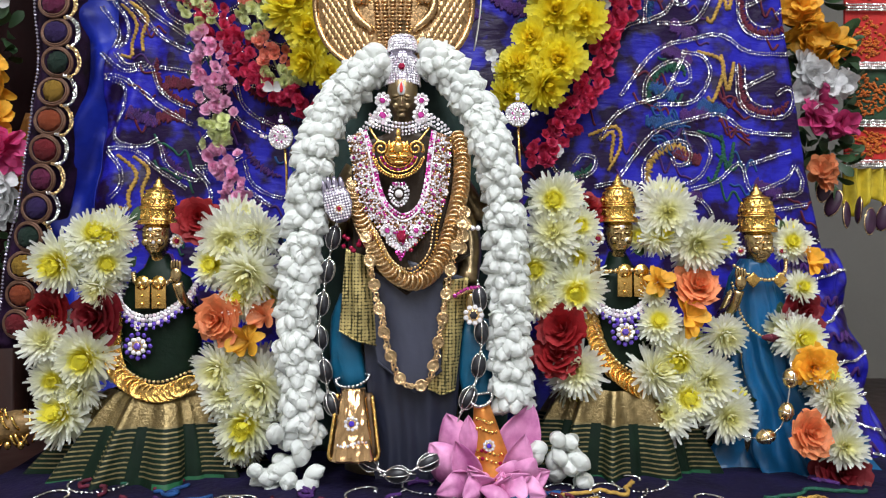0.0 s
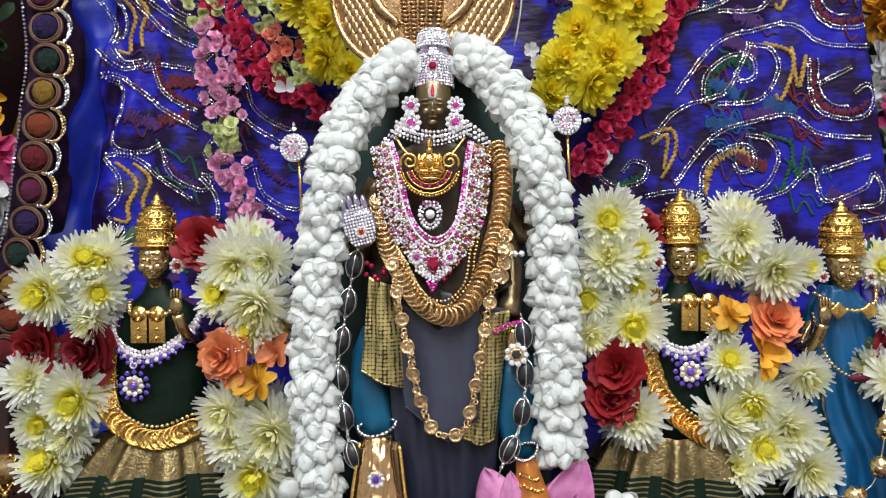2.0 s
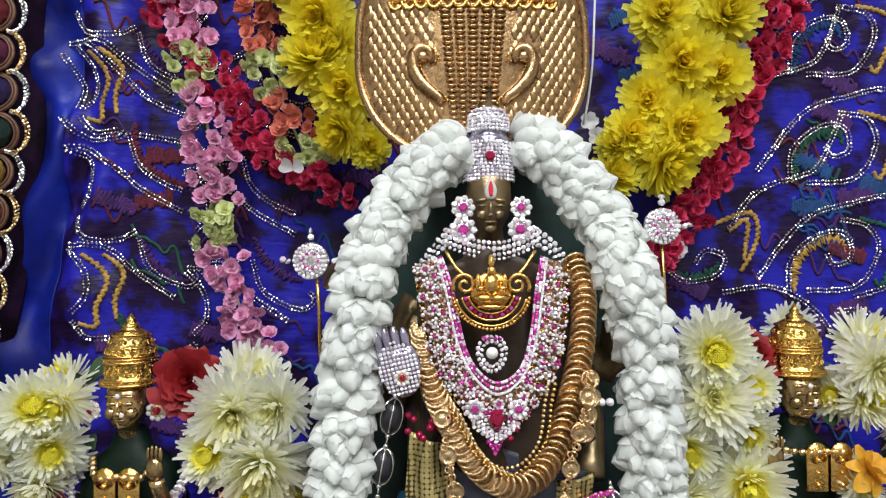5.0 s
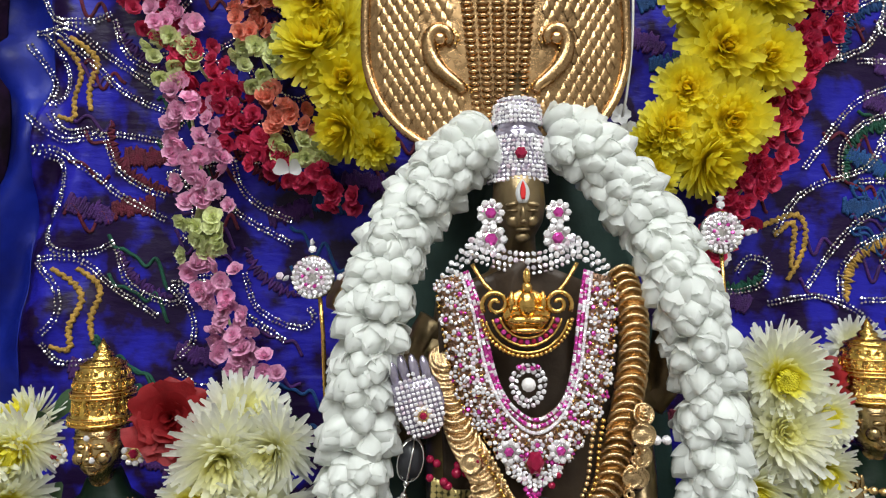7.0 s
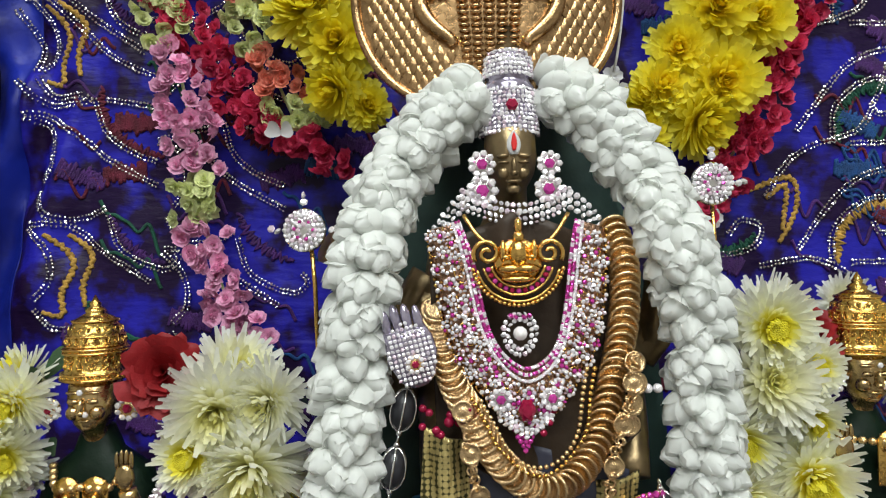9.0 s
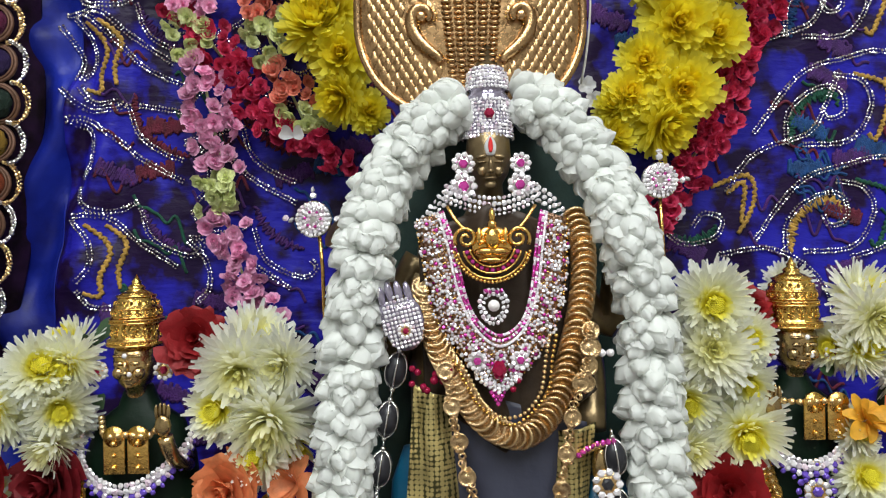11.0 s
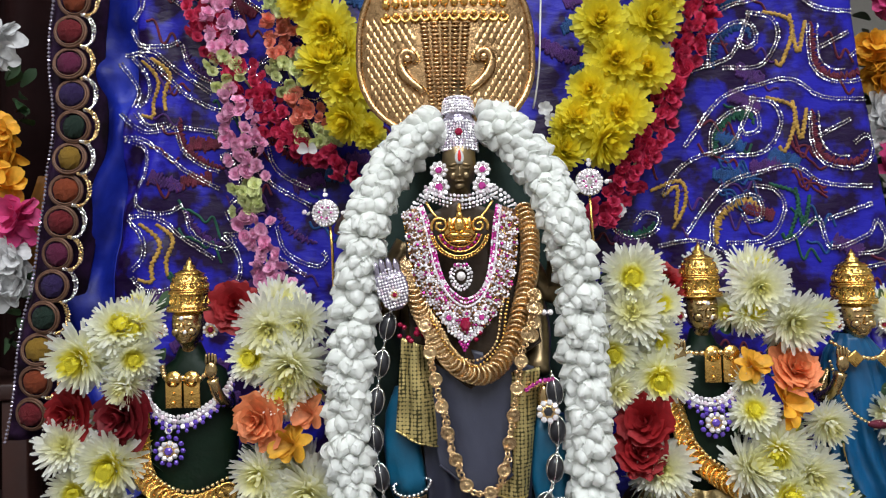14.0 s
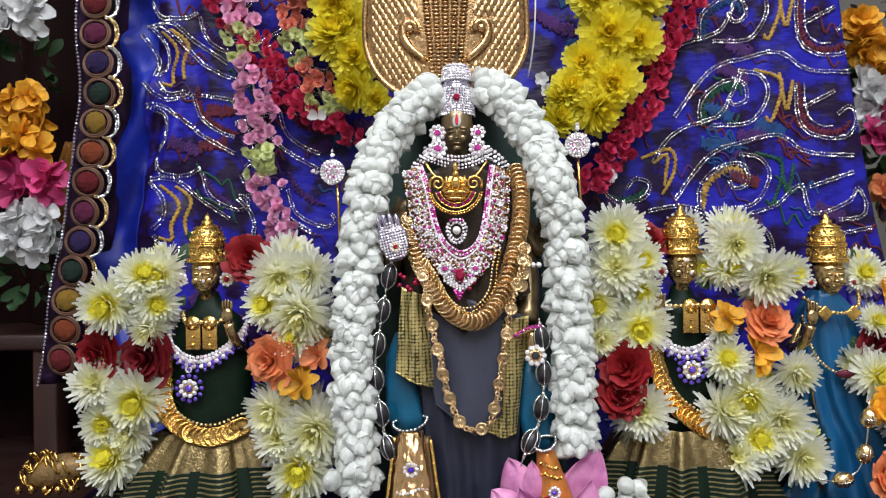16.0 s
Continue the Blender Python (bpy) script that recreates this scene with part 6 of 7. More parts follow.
for j in range(-13, 16):
    for i in range(-13, 14):
        x, h = (i + 0.5 * (j % 2)) * STEPX, j * STEPZ
        if abs(x) > hood_half(h) - 0.005 or h > 0.034 - 0.000 or h < -0.056:
            continue
        if abs(x) < 0.021 + 0.22 * max(0, h + 0.01):
            continue
        if 0.018 < abs(x) < 0.043 and -0.032 < h < 0.011 and abs(abs(x) - 0.021 - 0.55 * (h + 0.030)) < 0.010:
            continue
        g.add(scale_shape, Matrix.Translation((HC.x + x, hood_y(x) - 0.0006, HC.z + h)) @ pose(0, 0, 0, 0, 0, 14 * x / HW) @ Matrix.Diagonal((STEPX * 0.74, 0.0034, STEPZ * 1.25, 1)), smooth=True)
tagged(part("scale_relief", g, HOOD_GOLD, hood, "embossed golden scales"), kind="stuff")
for c in range(-2, 3):  # belly ribs, fanned
    g = Geo()
    for k in range(24):
        h = -0.046 + 0.0034 * k
        x = c * (0.0056 + 0.055 * max(0, h + 0.05) * 0.75)
        g.add(ball(8, 5, 0.0030 + 0.02 * max(0, h + 0.046) * 0.6, 0.0022, 0.0013), pose(HC.x + x, hood_y(x) - 0.001, HC.z + h))
    part("belly_rib", g, HOOD_GOLD, hood)
for s in (-1, 1):
    spine = [(0.0195, -0.0300), (0.0215, -0.0265), (0.0265, -0.0225), (0.0330, -0.0160), (0.0372, -0.0080), (0.0375, 0.0000), (0.0335, 0.0050), (0.0280, 0.0035), (0.0262, -0.0010), (0.0290, -0.0040)]
    pts = smooth_line([(HC.x + s * a, hood_y(a) - 0.0022, HC.z + b) for a, b in spine], 0.0012)
    part("scroll", Geo().add(tube(pts, 0.0042, 10, lambda t: 0.35 + 0.75 * math.sin(math.pi * min(1, 0.12 + 0.85 * t)) ** 0.8)), HOOD_GOLD, hood, "raised serpent scroll")
    part("eye_boss", Geo().add(ball(14, 10, 0.0040, 0.0036, 0.0040), pose(HC.x + s * 0.0318, hood_y(0.0318) - 0.002, HC.z - 0.0005)), POLISHED, hood)
    g = Geo()
    for p in pts[::2]:
        g.add(BALL6, place(p + V((-s * 0.0045, -0.0015, -0.0006)), 0.0008))
    tagged(part("beaded_edge", g, GOLD, hood, "fine beaded edge of the scroll"), kind="stuff")
for j, h in enumerate((0.036, 0.047, 0.058)):
    for k in range(-6, 7):
        g = Geo()
        x = k * 0.0082
        if j == 0:
            g.add(tube([(HC.x + x + 0.0041 * math.cos(a), hood_y(x) - 0.0015, HC.z + h + 0.0052 * math.sin(a)) for a in np.linspace(math.pi, 2 * math.pi, 9)], 0.0013, 6))
            g.add(BALL8, place((HC.x + x, hood_y(x) - 0.001, HC.z + h + 0.001), 0.0026))
        else:
            g.add(ball(10, 8, 0.0036, 0.003, 0.0042), pose(HC.x + x, hood_y(x) - 0.001, HC.z + h))
        part("boss", g, GOLD, hood)
cord = thing("twine", "thin white twine hanging beside the golden hood", "twine")
part("thread", Geo().add(tube(smooth_line([(0.0419, 0.6600, 1.3413), (0.0397, 0.6600, 1.2700), (0.0379, 0.6600, 1.2294), (0.0363, 0.6600, 1.1939), (0.0323, 0.6600, 1.1636), (0.0276, 0.6600, 1.1435)], 0.01), 0.0008, 6)), THREAD, cord)

# ---- the small idols ----
GOLD_BAND = mat("woven_gold_border", (0.23, 0.17, 0.075), 0.33, 0.85, var=0.3, scale=150, bump=0.4, bump_scale=500)
STRIPE = mat("woven_gold_stripe", (0.20, 0.16, 0.07), 0.45, 0.6, var=0.3, scale=200)
HEM_GREEN = mat("bright_green_hem", (0.008, 0.075, 0.028), 0.5, var=0.3, scale=60)
PURPLE = mat("violet_bead", (0.13, 0.07, 0.45), 0.2, 0.2, var=0.3, scale=300)


def small_idol(x, y, z, s, robe, label, raised):
    """A small bronze idol; x, y, z: the middle of its base, s: metres for one two-thousandth of its height."""
    def at(u, v, d=0.0):
        return V((x + u * s, y + d * s, z + v * s))
    g = Geo().add(loft([(*at(0, 40), 60 * s, 50 * s), (*at(0, 180), 45 * s, 34 * s), (*at(0, 330), 44 * s, 30 * s), (*at(0, 388), 40 * s, 24 * s), (*at(0, 408), 15 * s, 15 * s), (*at(0, 424, -6), 13 * s, 16 * s), (*at(0, 429, -10), 13 * s, 20 * s), (*at(0, 436, -10), 19 * s, 24 * s), (*at(0, 446, -9), 24 * s, 26 * s), (*at(0, 460, -8), 26 * s, 27 * s), (*at(0, 474, -6), 26 * s, 26 * s), (*at(0, 492), 18 * s, 18 * s)], 26))
    f = (lambda u, v, d, a, b, c: g.add(ball(10, 8, a * s, b * s, c * s), pose(*at(u, v, d))))
    for k in (-1, 1):
        f(9.5 * k, 460, -34.5, 6.5, 3.4, 3.0)
        f(9.5 * k, 469, -33.5, 8.5, 3.5, 1.8)
        f(11.5 * k, 448, -29, 8, 8, 8)
        if k != raised:  # the other arm hangs under the robe
            continue
        g.add(tube(smooth_line([at(40 * k, 375), at(64 * k, 335, -14), at(60 * k, 350, -48), at(54 * k, 380, -60)], 6 * s), 9 * s, 8))
        f(53 * k, 392, -62, 10, 6, 13)
        for q in range(4):
            f((46 + 4.6 * q) * k, 408 + 2 * (q in (1, 2)), -62, 2.4, 3, 9)
    f(0, 455, -36.5, 3.4, 6, 9)
    f(0, 449, -39, 5.0, 4.5, 3.2)
    f(0, 440.5, -33.5, 7, 3.5, 2.2)
    f(0, 433, -27, 7, 6, 5)
    return at, tagged(part("idol_statue", g, BRONZE), label, "statue", "small idols")


CROWN_BOSS = Geo().add(ball(8, 6, 1, 1, 1.2)).mesh("boss", [CROWN_GOLD])


def gold_crown(at, s):
    c = thing("golden_crown", "tall embossed golden crown on a small idol", "crown", "golden crowns")
    prof = [(31, 0), (34, 1.5), (34, 6), (31, 8.5), (29.5, 12), (29, 26), (31, 28), (31, 31.5), (28.5, 33.5), (28, 44), (26, 52), (21.5, 58), (22.5, 60.5), (15, 65), (9, 68), (10.5, 70.5), (8, 73), (5, 75), (6, 77.5), (4, 80), (0.5, 87)]
    part("body", Geo().add(lathe([(r * s, q * s) for r, q in prof], 28), Matrix.Translation(at(0, 479, -4))), CROWN_GOLD, c)
    for q, r, t in ((1.5, 34, 1.8), (7, 33.5, 1.6), (28, 31, 1.6), (32, 31, 1.6), (35, 28.8, 1.2), (45, 28, 1.4), (60, 22.3, 1.6)):
        part("ring", Geo().add(torus(r * s, t * s, 30, 6), Matrix.Translation(at(0, 479 + q, -4))), GOLD, c)
    for q, r, n, b in ((4.2, 32.5, 36, 2.4), (30, 30, 34, 1.9), (15, 27.5, 15, 4.4), (22, 27.5, 22, 3.4), (40, 26.5, 17, 4.0), (51, 24.0, 18, 3.2)):
        for k in range(n):
            a = 2 * math.pi * k / n
            part("boss", CROWN_BOSS, [], c, "", Matrix.Translation(at(r * math.cos(a), 479 + q, -4 + r * math.sin(a))) @ Matrix.Scale(b * s, 4))
    return c


def skirt(at, s, top, w0, low, w1, label, lean=0.0):
    th = thing("pleated_skirt", label, "skirt", "pleated skirts")
    n, rows = 132, 60
    vs, fs, ms = [], [], []
    for j in range(rows + 1):
        t = j / rows
        w = w0 + (w1 - w0) * t ** 0.8
        for k in range(n):
            a = 2 * math.pi * k / n
            fold = 1 + (0.06 + 0.11 * t) * (1.3 - 2.2 * abs(math.sin(5.5 * a + 0.4 * math.sin(3 * a))) ** 0.7 + 0.25 * math.sin(25 * a + 2))
            vs.append(at(w * fold * math.cos(a) + lean * t, top + (low - top) * t, 0.62 * w * fold * math.sin(a)))
    for j in range(rows):
        for k in range(n):
            a = 2 * math.pi * (k + 0.5) / n
            ph = 1 - 2 * abs(math.sin(5.5 * a + 0.4 * math.sin(3 * a)))
            fs.append((j * n + k, j * n + (k + 1) % n, (j + 1) * n + (k + 1) % n, (j + 1) * n + k))
            if j < 21:
                m = 0
            elif j < 52:
                m = 2 if (j % 3 == 0 and ph > -0.85) else 1
            else:
                m = 3 if j > 53 and math.sin(5 * a) > -0.2 else 1
            ms.append(m)
    for name, lo, hi, mats, lab in (("gold_border", 0, 21, [GOLD_BAND], "woven gold border"), ("striped_field", 21, 52, [GREEN_SILK, GREEN_SILK, STRIPE], "dark green silk with gold stripes"), ("hem", 52, rows, [GREEN_SILK, GREEN_SILK, GREEN_SILK, HEM_GREEN], "green hem")):
        g = Geo().add((vs[lo * n:(hi + 1) * n], [tuple(q - lo * n for q in f) for f in fs[lo * n:hi * n]]))
        g.m = ms[lo * n:hi * n]
        part(name, g, mats, th, lab)
    return th


def bodice(at, s, secs, material, label):
    th = thing("robe", label, "clothing", "robes")
    g = Geo().add(loft([(*at(u, v), a * s, b * s) for u, v, a, b in secs], 36))
    g.v = [(px + 4 * s * noise.noise(V((px * 50, pz * 25, 1))), py + 6 * s * noise.noise(V((px * 70, pz * 20, 4))), pz) for px, py, pz in g.v]
    part("silk", g, material, th)
    return th


def jewels(at, s, plate, arc, drop, belt):
    """Gold twin plate, violet stone necklace with a flower, coin belt, earrings."""
    th = thing("gold_plate_pendant", "twin arched gold plate pendant on a small idol", "pendant", "plate pendants")
    u, v = plate
    for k in (-1, 1):
        g = Geo()
        g.add(box(25 * s, 4 * s, 44 * s, 1.2 * s), Matrix.Translation(at(u + 14 * k, v, -52)))
        g.add(lathe([(12.5 * s, -2 * s), (12.5 * s, 2 * s), (0.1 * s, 2.4 * s)], 16), Matrix.Translation(at(u + 14 * k, v + 22, -52)) @ pose(0, 0, 0, 90, 0, 0))
        g.add(BALL6, place(at(u + 14 * k, v + 14, -54), 4.5 * s)).add(BALL6, place(at(u + 14 * k, v - 14, -54), 4 * s)).add(BALL6, place(at(u + 14 * k, v, -54), 3 * s))
        part("plate", g, GOLD, th)
    g = Geo()
    for q in smooth_line([at(-38, 392, -20), at(u - 26, v + 22, -48), at(u, v + 24, -52), at(u + 26, v + 22, -48), at(38, 392, -20)], 9 * s):
        part("bead", Geo().add(BALL8), GOLD_PALE, th, "", place(q, 4.5 * s))
    nk = thing("violet_necklace", "clear and violet stone necklace with a flower drop", "necklace", "violet necklaces")
    line = smooth_line([at(*p) for p in arc], 6.5 * s)
    g, h = Geo(), Geo()
    for i, q in enumerate(line):
        g.add(GEM6, place(q, 4.8 * s, tilt_to(0.4)), smooth=False)
        g.add(GEM6, place(q + V((0, 0, 7 * s)), 3.6 * s, tilt_to(0.4)), smooth=False)
        (h if i % 2 else g).add(GEM6, place(q - V((0, 0, 8 * s)), 4.4 * s, tilt_to(0.4)), smooth=False)
        if i % 2:
            h.add(GEM6, place(q - V((0, 0.001, 15 * s)), 3.4 * s, tilt_to(0.4)), smooth=False)
    part("stone_paving", g, DIAMOND, nk)
    part("violet_paving", h, PURPLE, nk)
    q = at(*drop)
    blossom(nk, q, 15 * s, DIAMOND, PURPLE, "flower_drop")
    h = Geo()
    for k in range(12):
        a = 2 * math.pi * k / 12
        h.add(GEM6, place(q + V((21 * s * math.cos(a), 0.001, 21 * s * math.sin(a))), 4.4 * s, tilt_to(0.3)), smooth=False)
    part("violet_rim", h, PURPLE, nk)
    blossom(nk, q + V((0, 0, 32 * s)), 6 * s, DIAMOND, PURPLE, "link")
    bt = thing("coin_belt", "gold coin belt slung over the dark green robe", "belt", "coin belts")
    coin_string(bt, [at(*p) for p in belt], 16 * s, 9.5 * s, GOLD)
    bead_string("bead_row", [at(p[0], p[1] + 21, p[2] - 1) for p in belt], 3.2 * s, 7.5 * s, GOLD_PALE, bt)
    ears = thing("ear_flowers", "round gold ear flowers with dark red stones", "jewellery", "ear flowers")
    for k in (-1, 1):
        blossom(ears, at(40 * k, 450, -24), 12 * s, DIAMOND, RUBY, "ear_flower")
        part("nose_stone" if k > 0 else "brow_stone", Geo().add(GEM6, place(at(0 if k < 0 else 5, 470 if k < 0 else 448, -40), 3.4 * s), smooth=False), DIAMOND, ears)


rnd.seed(77)
S1 = 0.000524
at, _ = small_idol(*(-0.2656, 0.6400, 0.7315), S1, GREEN_SILK, "small bronze idol in a dark green robe and gold crown", 1)
gold_crown(at, S1)
bodice(at, S1, [(0, 150, 72, 50), (0, 190, 72, 46), (0, 270, 72, 42), (0, 340, 68, 38), (2, 385, 52, 30), (2, 404, 25, 22), (1, 416, 20, 19), (0, 428, 15, 15)], GREEN_SILK, "dark green silk robe on a small idol")
skirt(at, S1, 190, 82, 37, 184, "dark green pleated silk skirt with woven gold stripes", -22)
jewels(at, S1, (6, 356), [(-60, 385, -22), (-52, 345, -40), (-20, 318, -54), (20, 318, -54), (62, 348, -40), (76, 375, -24)], (-15, 270, -56), [(-68, 330, -30), (-66, 270, -42), (-50, 225, -52), (-10, 196, -60), (30, 190, -60), (72, 205, -48)])
S2 = 0.000534
at, _ = small_idol(*(0.1663, 0.6520, 0.7294), S2, GREEN_SILK, "small bronze idol in a dark green robe beside lilies", -1)
gold_crown(at, S2)
bodice(at, S2, [(0, 150, 66, 48), (0, 190, 64, 44), (0, 270, 62, 40), (0, 340, 60, 38), (2, 385, 50, 30), (2, 404, 25, 22), (1, 416, 20, 19), (0, 428, 15, 15)], GREEN_SILK, "dark green silk robe on a small idol")
skirt(at, S2, 190, 98, 40, 170, "dark green pleated silk skirt with woven gold stripes", 0)
jewels(at, S2, (14, 372), [(-60, 375, -24), (-44, 335, -42), (-12, 318, -54), (20, 326, -52), (46, 352, -40), (56, 380, -24)], (0, 290, -56), [(-56, 330, -34), (-46, 270, -46), (-20, 225, -56), (20, 195, -58), (60, 170, -52), (84, 160, -40)])
S3 = 0.000543
at, _ = small_idol(*(0.3027, 0.6620, 0.7160), S3, BLUE_SILK, "small bronze idol in a bright blue silk robe", -1)
gold_crown(at, S3)
robe3 = thing("saree", "bright blue silk saree falling in loose folds to the altar", "clothing")
secs = [(60, 52, 158, 92), (54, 90, 140, 80), (38, 150, 104, 62), (20, 225, 72, 48), (6, 300, 52, 38), (0, 360, 52, 34), (0, 400, 46, 28), (-4, 425, 26, 24), (-6, 432, 20, 18)]
n = 96
vs, fs = [], []
fine = []
for j in range(len(secs) - 1):
    for q in range(7):
        t = q / 7
        fine.append([a + (b - a) * t for a, b in zip(secs[j], secs[j + 1])])
fine.append(secs[-1])
for u, v, a, b in fine:
    amp = 0.26 * (1 - v / 432) + 0.03
    for k in range(n):
        th = 2 * math.pi * k / n
        fold = 1 + amp * (1.1 - 2.2 * abs(math.sin(6.5 * th + v * 0.011 + 2 * noise.noise(V((v * 0.008, th, 0))))) + 0.7 * noise.noise(V((5 * math.cos(th), 5 * math.sin(th), v * 0.012))))
        vs.append(at(u + a * fold * math.cos(th), v, b * fold * math.sin(th)))
for j in range(len(fine) - 1):
    for k in range(n):
        fs.append((j * n + k, j * n + (k + 1) % n, (j + 1) * n + (k + 1) % n, (j + 1) * n + k))
part("silk", Geo().add((vs, fs)), BLUE_SILK, robe3)
part("hem", Geo().add(tube([at(60 + 158 * math.cos(a) * (1 + 0.08 * math.sin(9 * a)), 56, 93 * math.sin(a)) for a in np.linspace(math.pi, 2 * math.pi, 40)], 4 * S3, 6)), STRIPE, robe3, "woven gold hem")
nk = thing("gold_necklace", "gold necklace with square drops on the blue-robed idol", "necklace")
g = Geo()
for q in smooth_line([at(-46, 420, -20), at(-22, 402, -36), at(6, 396, -42), at(34, 408, -36), at(46, 430, -18)], 7 * S3):
    part("bead", Geo().add(BALL6), GOLD_PALE, nk, "", place(q, 4 * S3))
for u, v in ((-22, 396), (24, 396)):
    part("square_drop", Geo().add(box(20 * S3, 4 * S3, 20 * S3, 2 * S3), Matrix.Translation(at(u, v, -42)) @ pose(0, 0, 0, 0, 45, 0)), GOLD, nk)
cord3 = thing("waist_cord", "beaded cord and red amulet over the blue saree", "belt")
g = Geo()
for q in smooth_line([at(-52, 390, -26), at(-40, 330, -42), at(-14, 302, -50), at(20, 296, -50), at(46, 310, -40), at(56, 350, -26)], 6 * S3):
    part("bead", Geo().add(BALL6), GOLD_PALE, cord3, "", place(q, 3 * S3))
part("amulet", Geo().add(ball(12, 8, 22 * S3, 7 * S3, 7 * S3), Matrix.Translation(at(8, 298, -54))), ROPE["red"], cord3, "dark red thread-wound amulet")
ears = thing("ear_flowers", "round gold ear flowers with dark red stones", "jewellery", "ear flowers")
for k in (-1, 1):
    blossom(ears, at(36 * k, 446, -24), 9 * S3, DIAMOND, RUBY, "ear_flower")
sil = thing("silver_bead_chain", "chain of large oval silver beads over the saree", "necklace")
pts = smooth_line([(0.3087, 0.6050, 0.8603), (0.3067, 0.6050, 0.8302), (0.2997, 0.6050, 0.8026), (0.2811, 0.6050, 0.7921), (0.2636, 0.6050, 0.7951)], 0.007517)
part("wire", Geo().add(tube(pts, 0.0007, 5)), SILVER, sil)
for i in range(2, len(pts) - 1, 4):
    d = (pts[i + 1] - pts[i - 1]).normalized()
    part("bead", Geo().add(ball(12, 9, 0.0066, 0.0066, 0.009)), GOLD_PALE, sil, "pale metal bead", place(pts[i], 1.0, d))
    part("cage", Geo().add(torus(0.0068, 0.0006, 18, 5)).add(torus(0.0078, 0.0006, 18, 5), pose(0, 0, 0, 90, 0, 0)), SILVER, sil, "", place(pts[i], 1.0, d))

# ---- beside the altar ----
DARK_SHEET = mat("maroon_dark_sheet", (0.009, 0.002, 0.002), 0.8, var=0.3, scale=12, bump=0.3, bump_scale=40, spec=0.1)
MUSTARD = mat("mustard_cloth", (0.25, 0.10, 0.01), 0.6, var=0.3, scale=20, bump=0.2)
# plain sheet added for a red-brown pillar and the darkness beyond it
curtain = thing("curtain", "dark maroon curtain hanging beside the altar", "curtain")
part("fabric", Geo().add(sheet(lambda u, v: (-1.1 + 0.68 * u, 0.94 + 0.02 * math.sin(40 * u), 0.02 + 2.2 * v), 80, 20, 0.004)), DARK_SHEET, curtain)
must = thing("mustard_scarf", "mustard yellow scarf hanging on the dark curtain", "cloth")
part("fabric", Geo().add(sheet(lambda u, v: (*(V([(-0.5419, 0.8600, 1.0125)][0]).lerp(V([(-0.5013, 0.8600, 1.1318)][0]), v) + V(((u - 0.5) * 0.05, 0.005 * math.sin(12 * u), 0))),), 16, 12, 0.002)), MUSTARD, must)


def big_garland(label, y, blooms, leaves):
    th = thing("flower_hanging", label, "garland", "cloth flower hangings")
    for x, yy, z, r, m, kind in blooms:
        for k in range(6):
            o = V((rnd.uniform(-0.8, 0.8), rnd.uniform(-0.3, 0.2), rnd.uniform(-0.6, 0.6))) * r
            flower(th, (x + o.x, yy + o.y, z + o.z, r * rnd.uniform(0.6, 0.85)), rose_of(m, kind), "bloom", spread=0.8)
    for x, yy, z, r in leaves:
        for k in range(12):
            o = V((rnd.uniform(-1, 1), rnd.uniform(-0.2, 0.4), rnd.uniform(-0.8, 0.8))) * r
            part("leaf", LEAF, [], th, "", place((x + o.x, yy + o.y, z + o.z), r * 0.7, (o.normalized() + FRONT * 0.7).normalized(), rnd.uniform(0, 6)))
    return th


rnd.seed(8)
B = lambda spec, m, kind="lily": (*spec, m, kind)
big_garland("hanging of white, amber and pink cloth flowers with leaves", 0.8,
    [B(s, m, k) for s, m, k in zip([(-0.5461, 0.8000, 1.2705, 0.0323), (-0.5373, 0.8000, 1.1654, 0.0291), (-0.5344, 0.8000, 1.1228, 0.0310), (-0.5283, 0.8000, 1.0781, 0.0336), (-0.5288, 0.8000, 1.0310, 0.0323), (-0.5390, 0.8000, 1.0082, 0.0291)], (P_WHITE, P_YELLOW, P_YELLOW, P_MAGENTA, P_WHITE, P_WHITE), ("lily", "lily", "lily", "lily", "lily", "lily"))],
    [(-0.5531, 0.8150, 1.2223, 0.0329), (-0.5499, 0.8150, 1.2056, 0.0296), (-0.5457, 0.8150, 0.9784, 0.0316), (-0.5527, 0.8150, 0.9584, 0.0290), (-0.6037, 0.8150, 1.2533, 0.0329), (-0.6055, 0.8150, 1.0928, 0.0395)])
big_garland("hanging of amber, white and pink cloth flowers with leaves", 0.82,
    [B(s, m, "lily") for s, m in zip([(0.4579, 0.8300, 1.3113, 0.0309), (0.4510, 0.8300, 1.2460, 0.0309), (0.4579, 0.8300, 1.2116, 0.0303), (0.4579, 0.8300, 1.1738, 0.0289), (0.4613, 0.8300, 1.1498, 0.0275), (0.4613, 0.8300, 1.1188, 0.0316), (0.4661, 0.8300, 1.0501, 0.0234)], (P_MAGENTA, P_YELLOW, P_YELLOW, P_WHITE, P_WHITE, P_MAGENTA, P_ORANGE))],
    [(0.4760, 0.8500, 1.0839, 0.0282), (0.4724, 0.8500, 1.0698, 0.0268), (0.4619, 0.8500, 1.2846, 0.0310), (0.4619, 0.8500, 1.2283, 0.0310), (0.4689, 0.8500, 1.1930, 0.0310), (0.4654, 0.8500, 1.1508, 0.0310), (0.4689, 0.8500, 1.1121, 0.0310), (0.4865, 0.8500, 1.0593, 0.0253), (0.4900, 0.8500, 1.1015, 0.0211), (0.4900, 0.8500, 1.1578, 0.0211), (0.4886, 0.8500, 1.2071, 0.0211)])

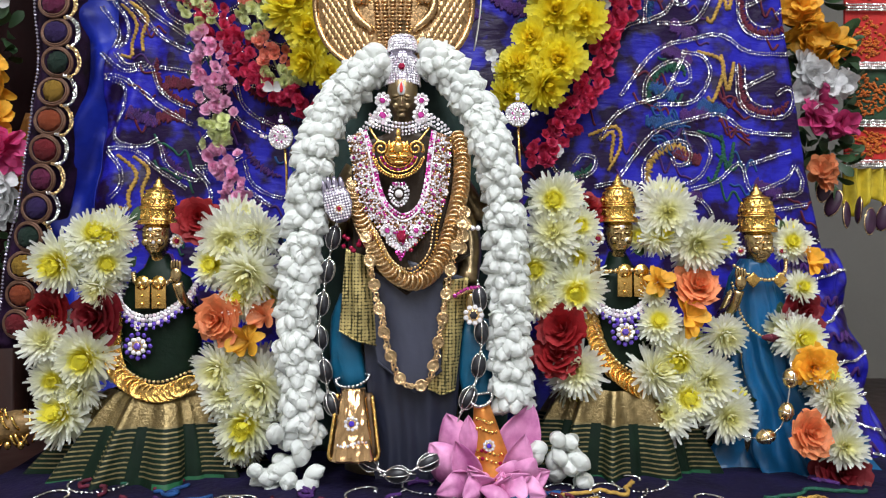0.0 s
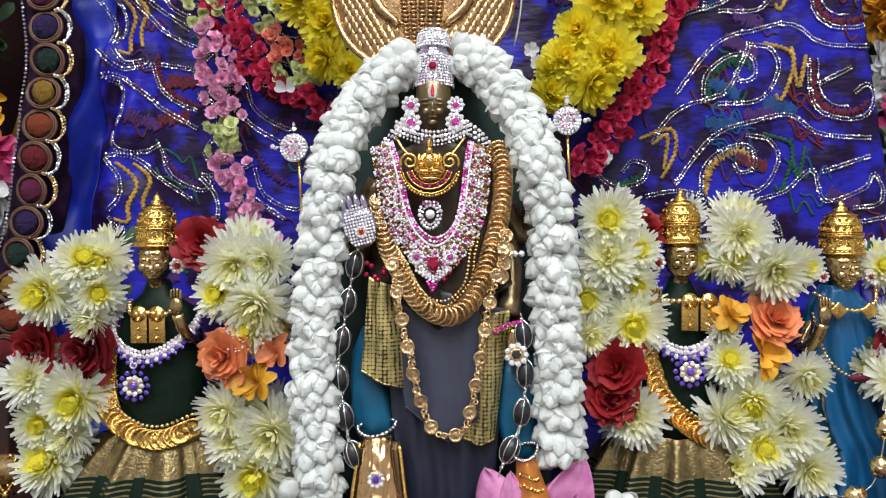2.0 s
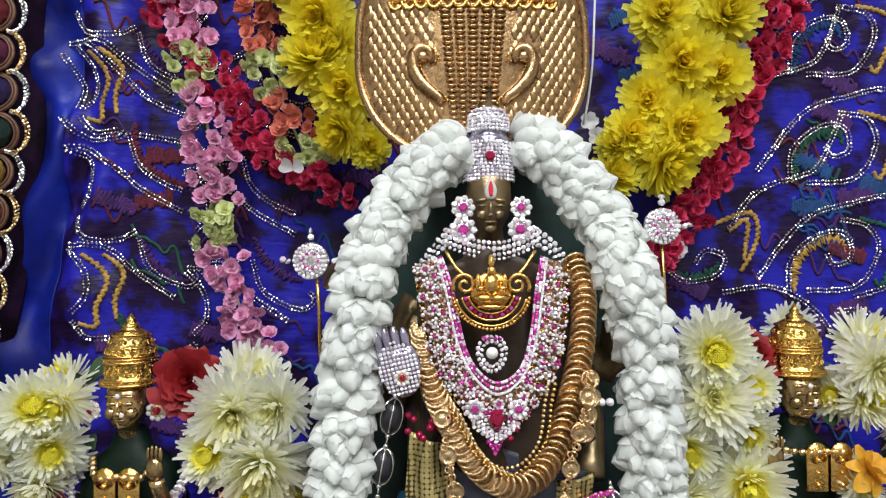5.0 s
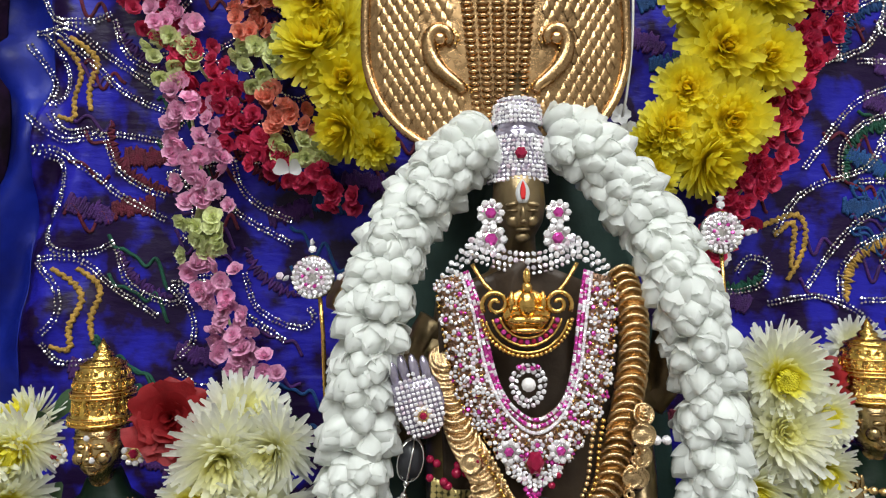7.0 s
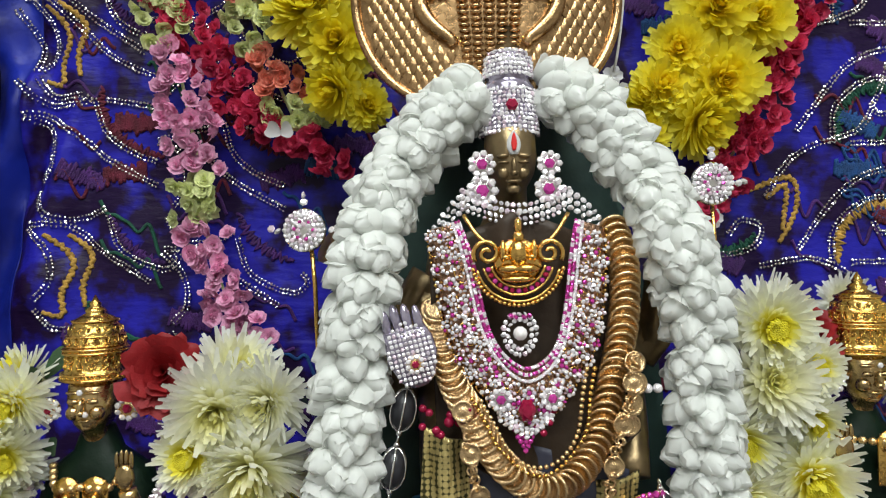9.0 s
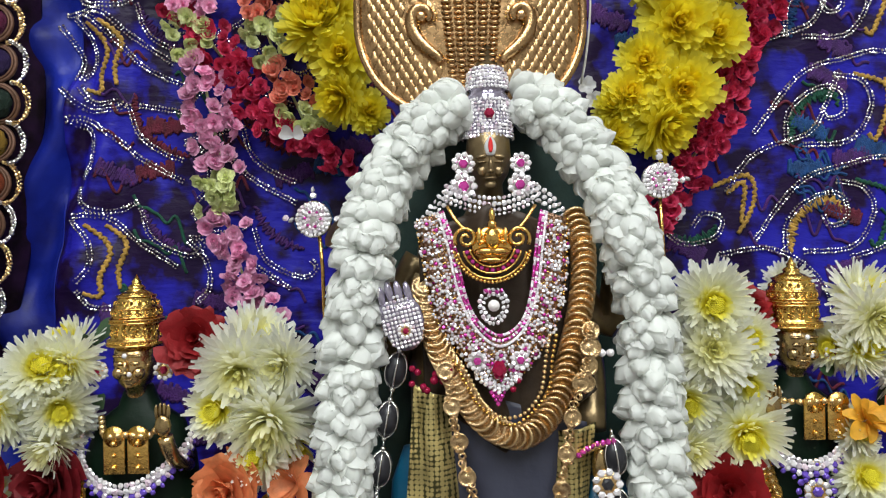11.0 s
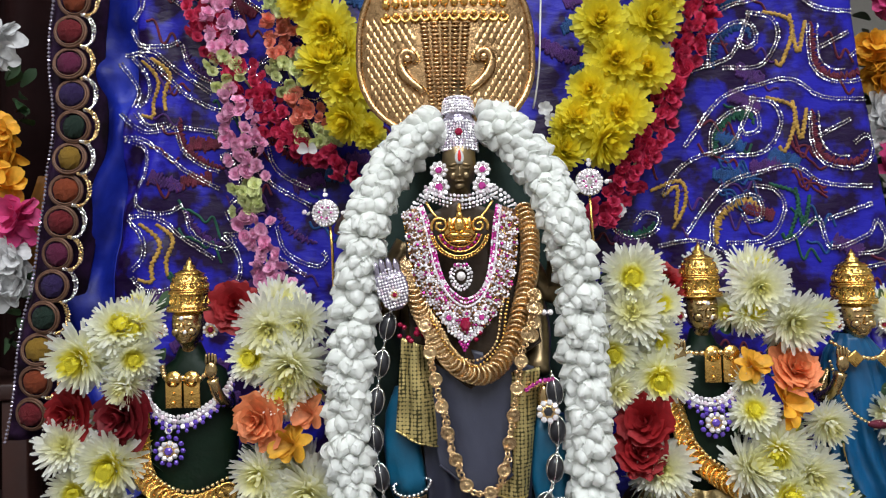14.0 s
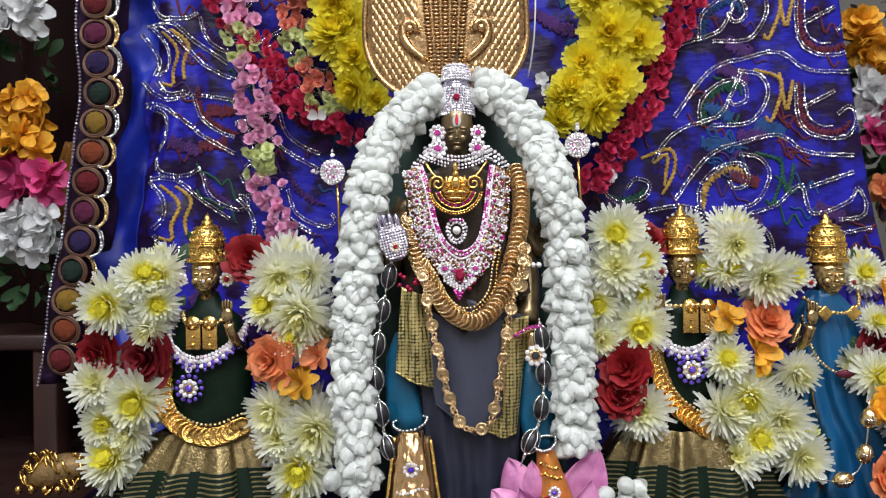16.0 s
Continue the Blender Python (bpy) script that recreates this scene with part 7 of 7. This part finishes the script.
toran = thing("toran_panel", "red and green embroidered door hanging with silver bands and yellow fringe", "hanging")
TORAN_RED = mat("toran_red", (0.45, 0.015, 0.012), 0.7, var=0.2, scale=60)
TORAN_GREEN = mat("toran_green", (0.012, 0.04, 0.015), 0.7, var=0.3, scale=60)
TORAN_ORANGE = mat("toran_orange", (0.50, 0.12, 0.012), 0.8, var=0.5, scale=300, bump=0.5, bump_scale=600)
FRINGE = mat("yellow_fringe", (0.55, 0.42, 0.02), 0.7, var=0.3, scale=60)
x0, x1 = 0.5124, 0.6745
for q in (x0 + 0.03, x1 - 0.03):
    part("hanging_cord", Geo().add(tube([(q, 0.872, 1.44), (q, 0.872, 2.42)], 0.002, 6)), THREAD, toran)
zs = [1.4652, 1.3499, 1.2670, 1.1928, 1.1193, 1.0688]
for i, (za, zb) in enumerate(zip(zs, zs[1:])):
    part("panel", Geo().add(box(x1 - x0, 0.004, za - zb, 0.001), pose((x0 + x1) / 2, 0.872, (za + zb) / 2), smooth=False), (TORAN_GREEN, TORAN_RED, TORAN_RED, TORAN_GREEN, TORAN_RED)[i], toran)
    g = Geo()
    for k in range(60):
        for r in range(3):
            g.add(GEM4, place((x0 + (x1 - x0) * k / 60, 0.866, zb + 0.0035 * (r - 1)), 0.0021, tilt_to(0.5)), smooth=False)
    part("silver_band", g, SILVER, toran, "silver sequin band")
    g = Geo()
    for k in range(620):
        u, v = rnd.random(), rnd.random()
        if abs(v - 0.5) < 0.18 + 0.28 * abs(math.sin(9 * u)):
            g.add(ball(5, 4, 0.0028, 0.0016, 0.0014), pose(x0 + (x1 - x0) * u, 0.869, zb + 0.008 + (za - zb - 0.016) * v, 0, rnd.uniform(-60, 60), 0))
    part("knot_work", g, TORAN_ORANGE, toran, "orange knotted flowers")
part("fringe", Geo().add(sheet(lambda u, v: (x0 + (x1 - x0) * u, 0.872 + 0.006 * math.sin(60 * u), zs[-1] - 0.006 - (0.05 + 0.012 * math.sin(20 * u)) * (1 - v)), 60, 8, 0.003)), FRINGE, toran, "yellow silk fringe")
MANGO = mat("purple_petal_drop", (0.04, 0.012, 0.035), 0.45, var=0.3, scale=60)
for k, p in enumerate([(0.4745, 0.8500, 1.0346), (0.4865, 0.8500, 1.0170), (0.5027, 0.8500, 1.0029), (0.5182, 0.8500, 1.0086), (0.5323, 0.8500, 0.9945), (0.5499, 0.8500, 0.9994), (0.5675, 0.8500, 0.9959), (0.5886, 0.8500, 0.9945)]):
    m = part("mango_drop", Geo().add(ball(12, 8, 0.009, 0.004, 0.017)), MANGO, toran, "purple petal-shaped drop", place(p, 1.0, tilt_to(0.2, V((0.15, 0, 1)))) @ Matrix.Rotation(1.2, 4, "Z"))
    part("rim", Geo().add(torus(1, 0.09, 16, 5), pose(0, 0, 0, 90, 0, 0) @ Matrix.Diagonal((0.0085, 0.0165, 0.008, 1))), GOLD_PALE, m)

# low stool and brass things on the altar's far side
stool = thing("wooden_stool", "dark brown wooden stool standing beside the altar", "stool")
sc = V([(-0.6043, 0.8600, 0.8860)][0])
part("seat", Geo().add(box(0.22, 0.16, 0.02, 0.004), pose(sc.x - 0.02, 0.90, sc.z)), BROWN_WOOD, stool)
for dx in (-0.11, 0.07):
    for dy in (-0.06, 0.06):
        part("leg", Geo().add(box(0.03, 0.03, sc.z - 0.01, 0.003), pose(sc.x + dx, 0.90 + dy, (sc.z - 0.01) / 2)), mat("red_brown_wood", (0.03, 0.008, 0.005), 0.5, var=0.3, scale=14), stool)
knot = thing("gold_tassel", "crumpled gold thread tassel lying on the altar cloth", "tassel")
kc = V([(-0.4004, 0.6300, 0.7960)][0])
part("core", Geo().add(ball(14, 10, 0.030, 0.016, 0.014), Matrix.Translation(kc) @ pose(0, 0, 0, 0, -14, 0)), BROWN_GOLD, knot)
for k in range(34):
    a, b = rnd.uniform(0, 6.28), rnd.uniform(-1.3, 1.3)
    d = V((math.cos(a) * math.cos(b) * 0.031, -abs(math.sin(a)) * math.cos(b) * 0.017, math.sin(b) * 0.015))
    turn = rnd.uniform(0, 6)
    pts = [kc + d + V((0.007 * (q - 0.5), -0.003 * math.sin(3.1 * q), 0.006 * math.sin(turn + 3 * q))) for q in np.linspace(0, 1, 7)]
    part("thread_loop", Geo().add(tube(pts, 0.0013, 6)), CROWN_GOLD if k % 3 else GOLD, knot)
for k in range(5):
    part("bell", Geo().add(ball(8, 6, 0.003, 0.003, 0.0042)), GOLD, knot, "", pose(*(kc + V((-0.03 + 0.012 * k, -0.012, -0.014)))))
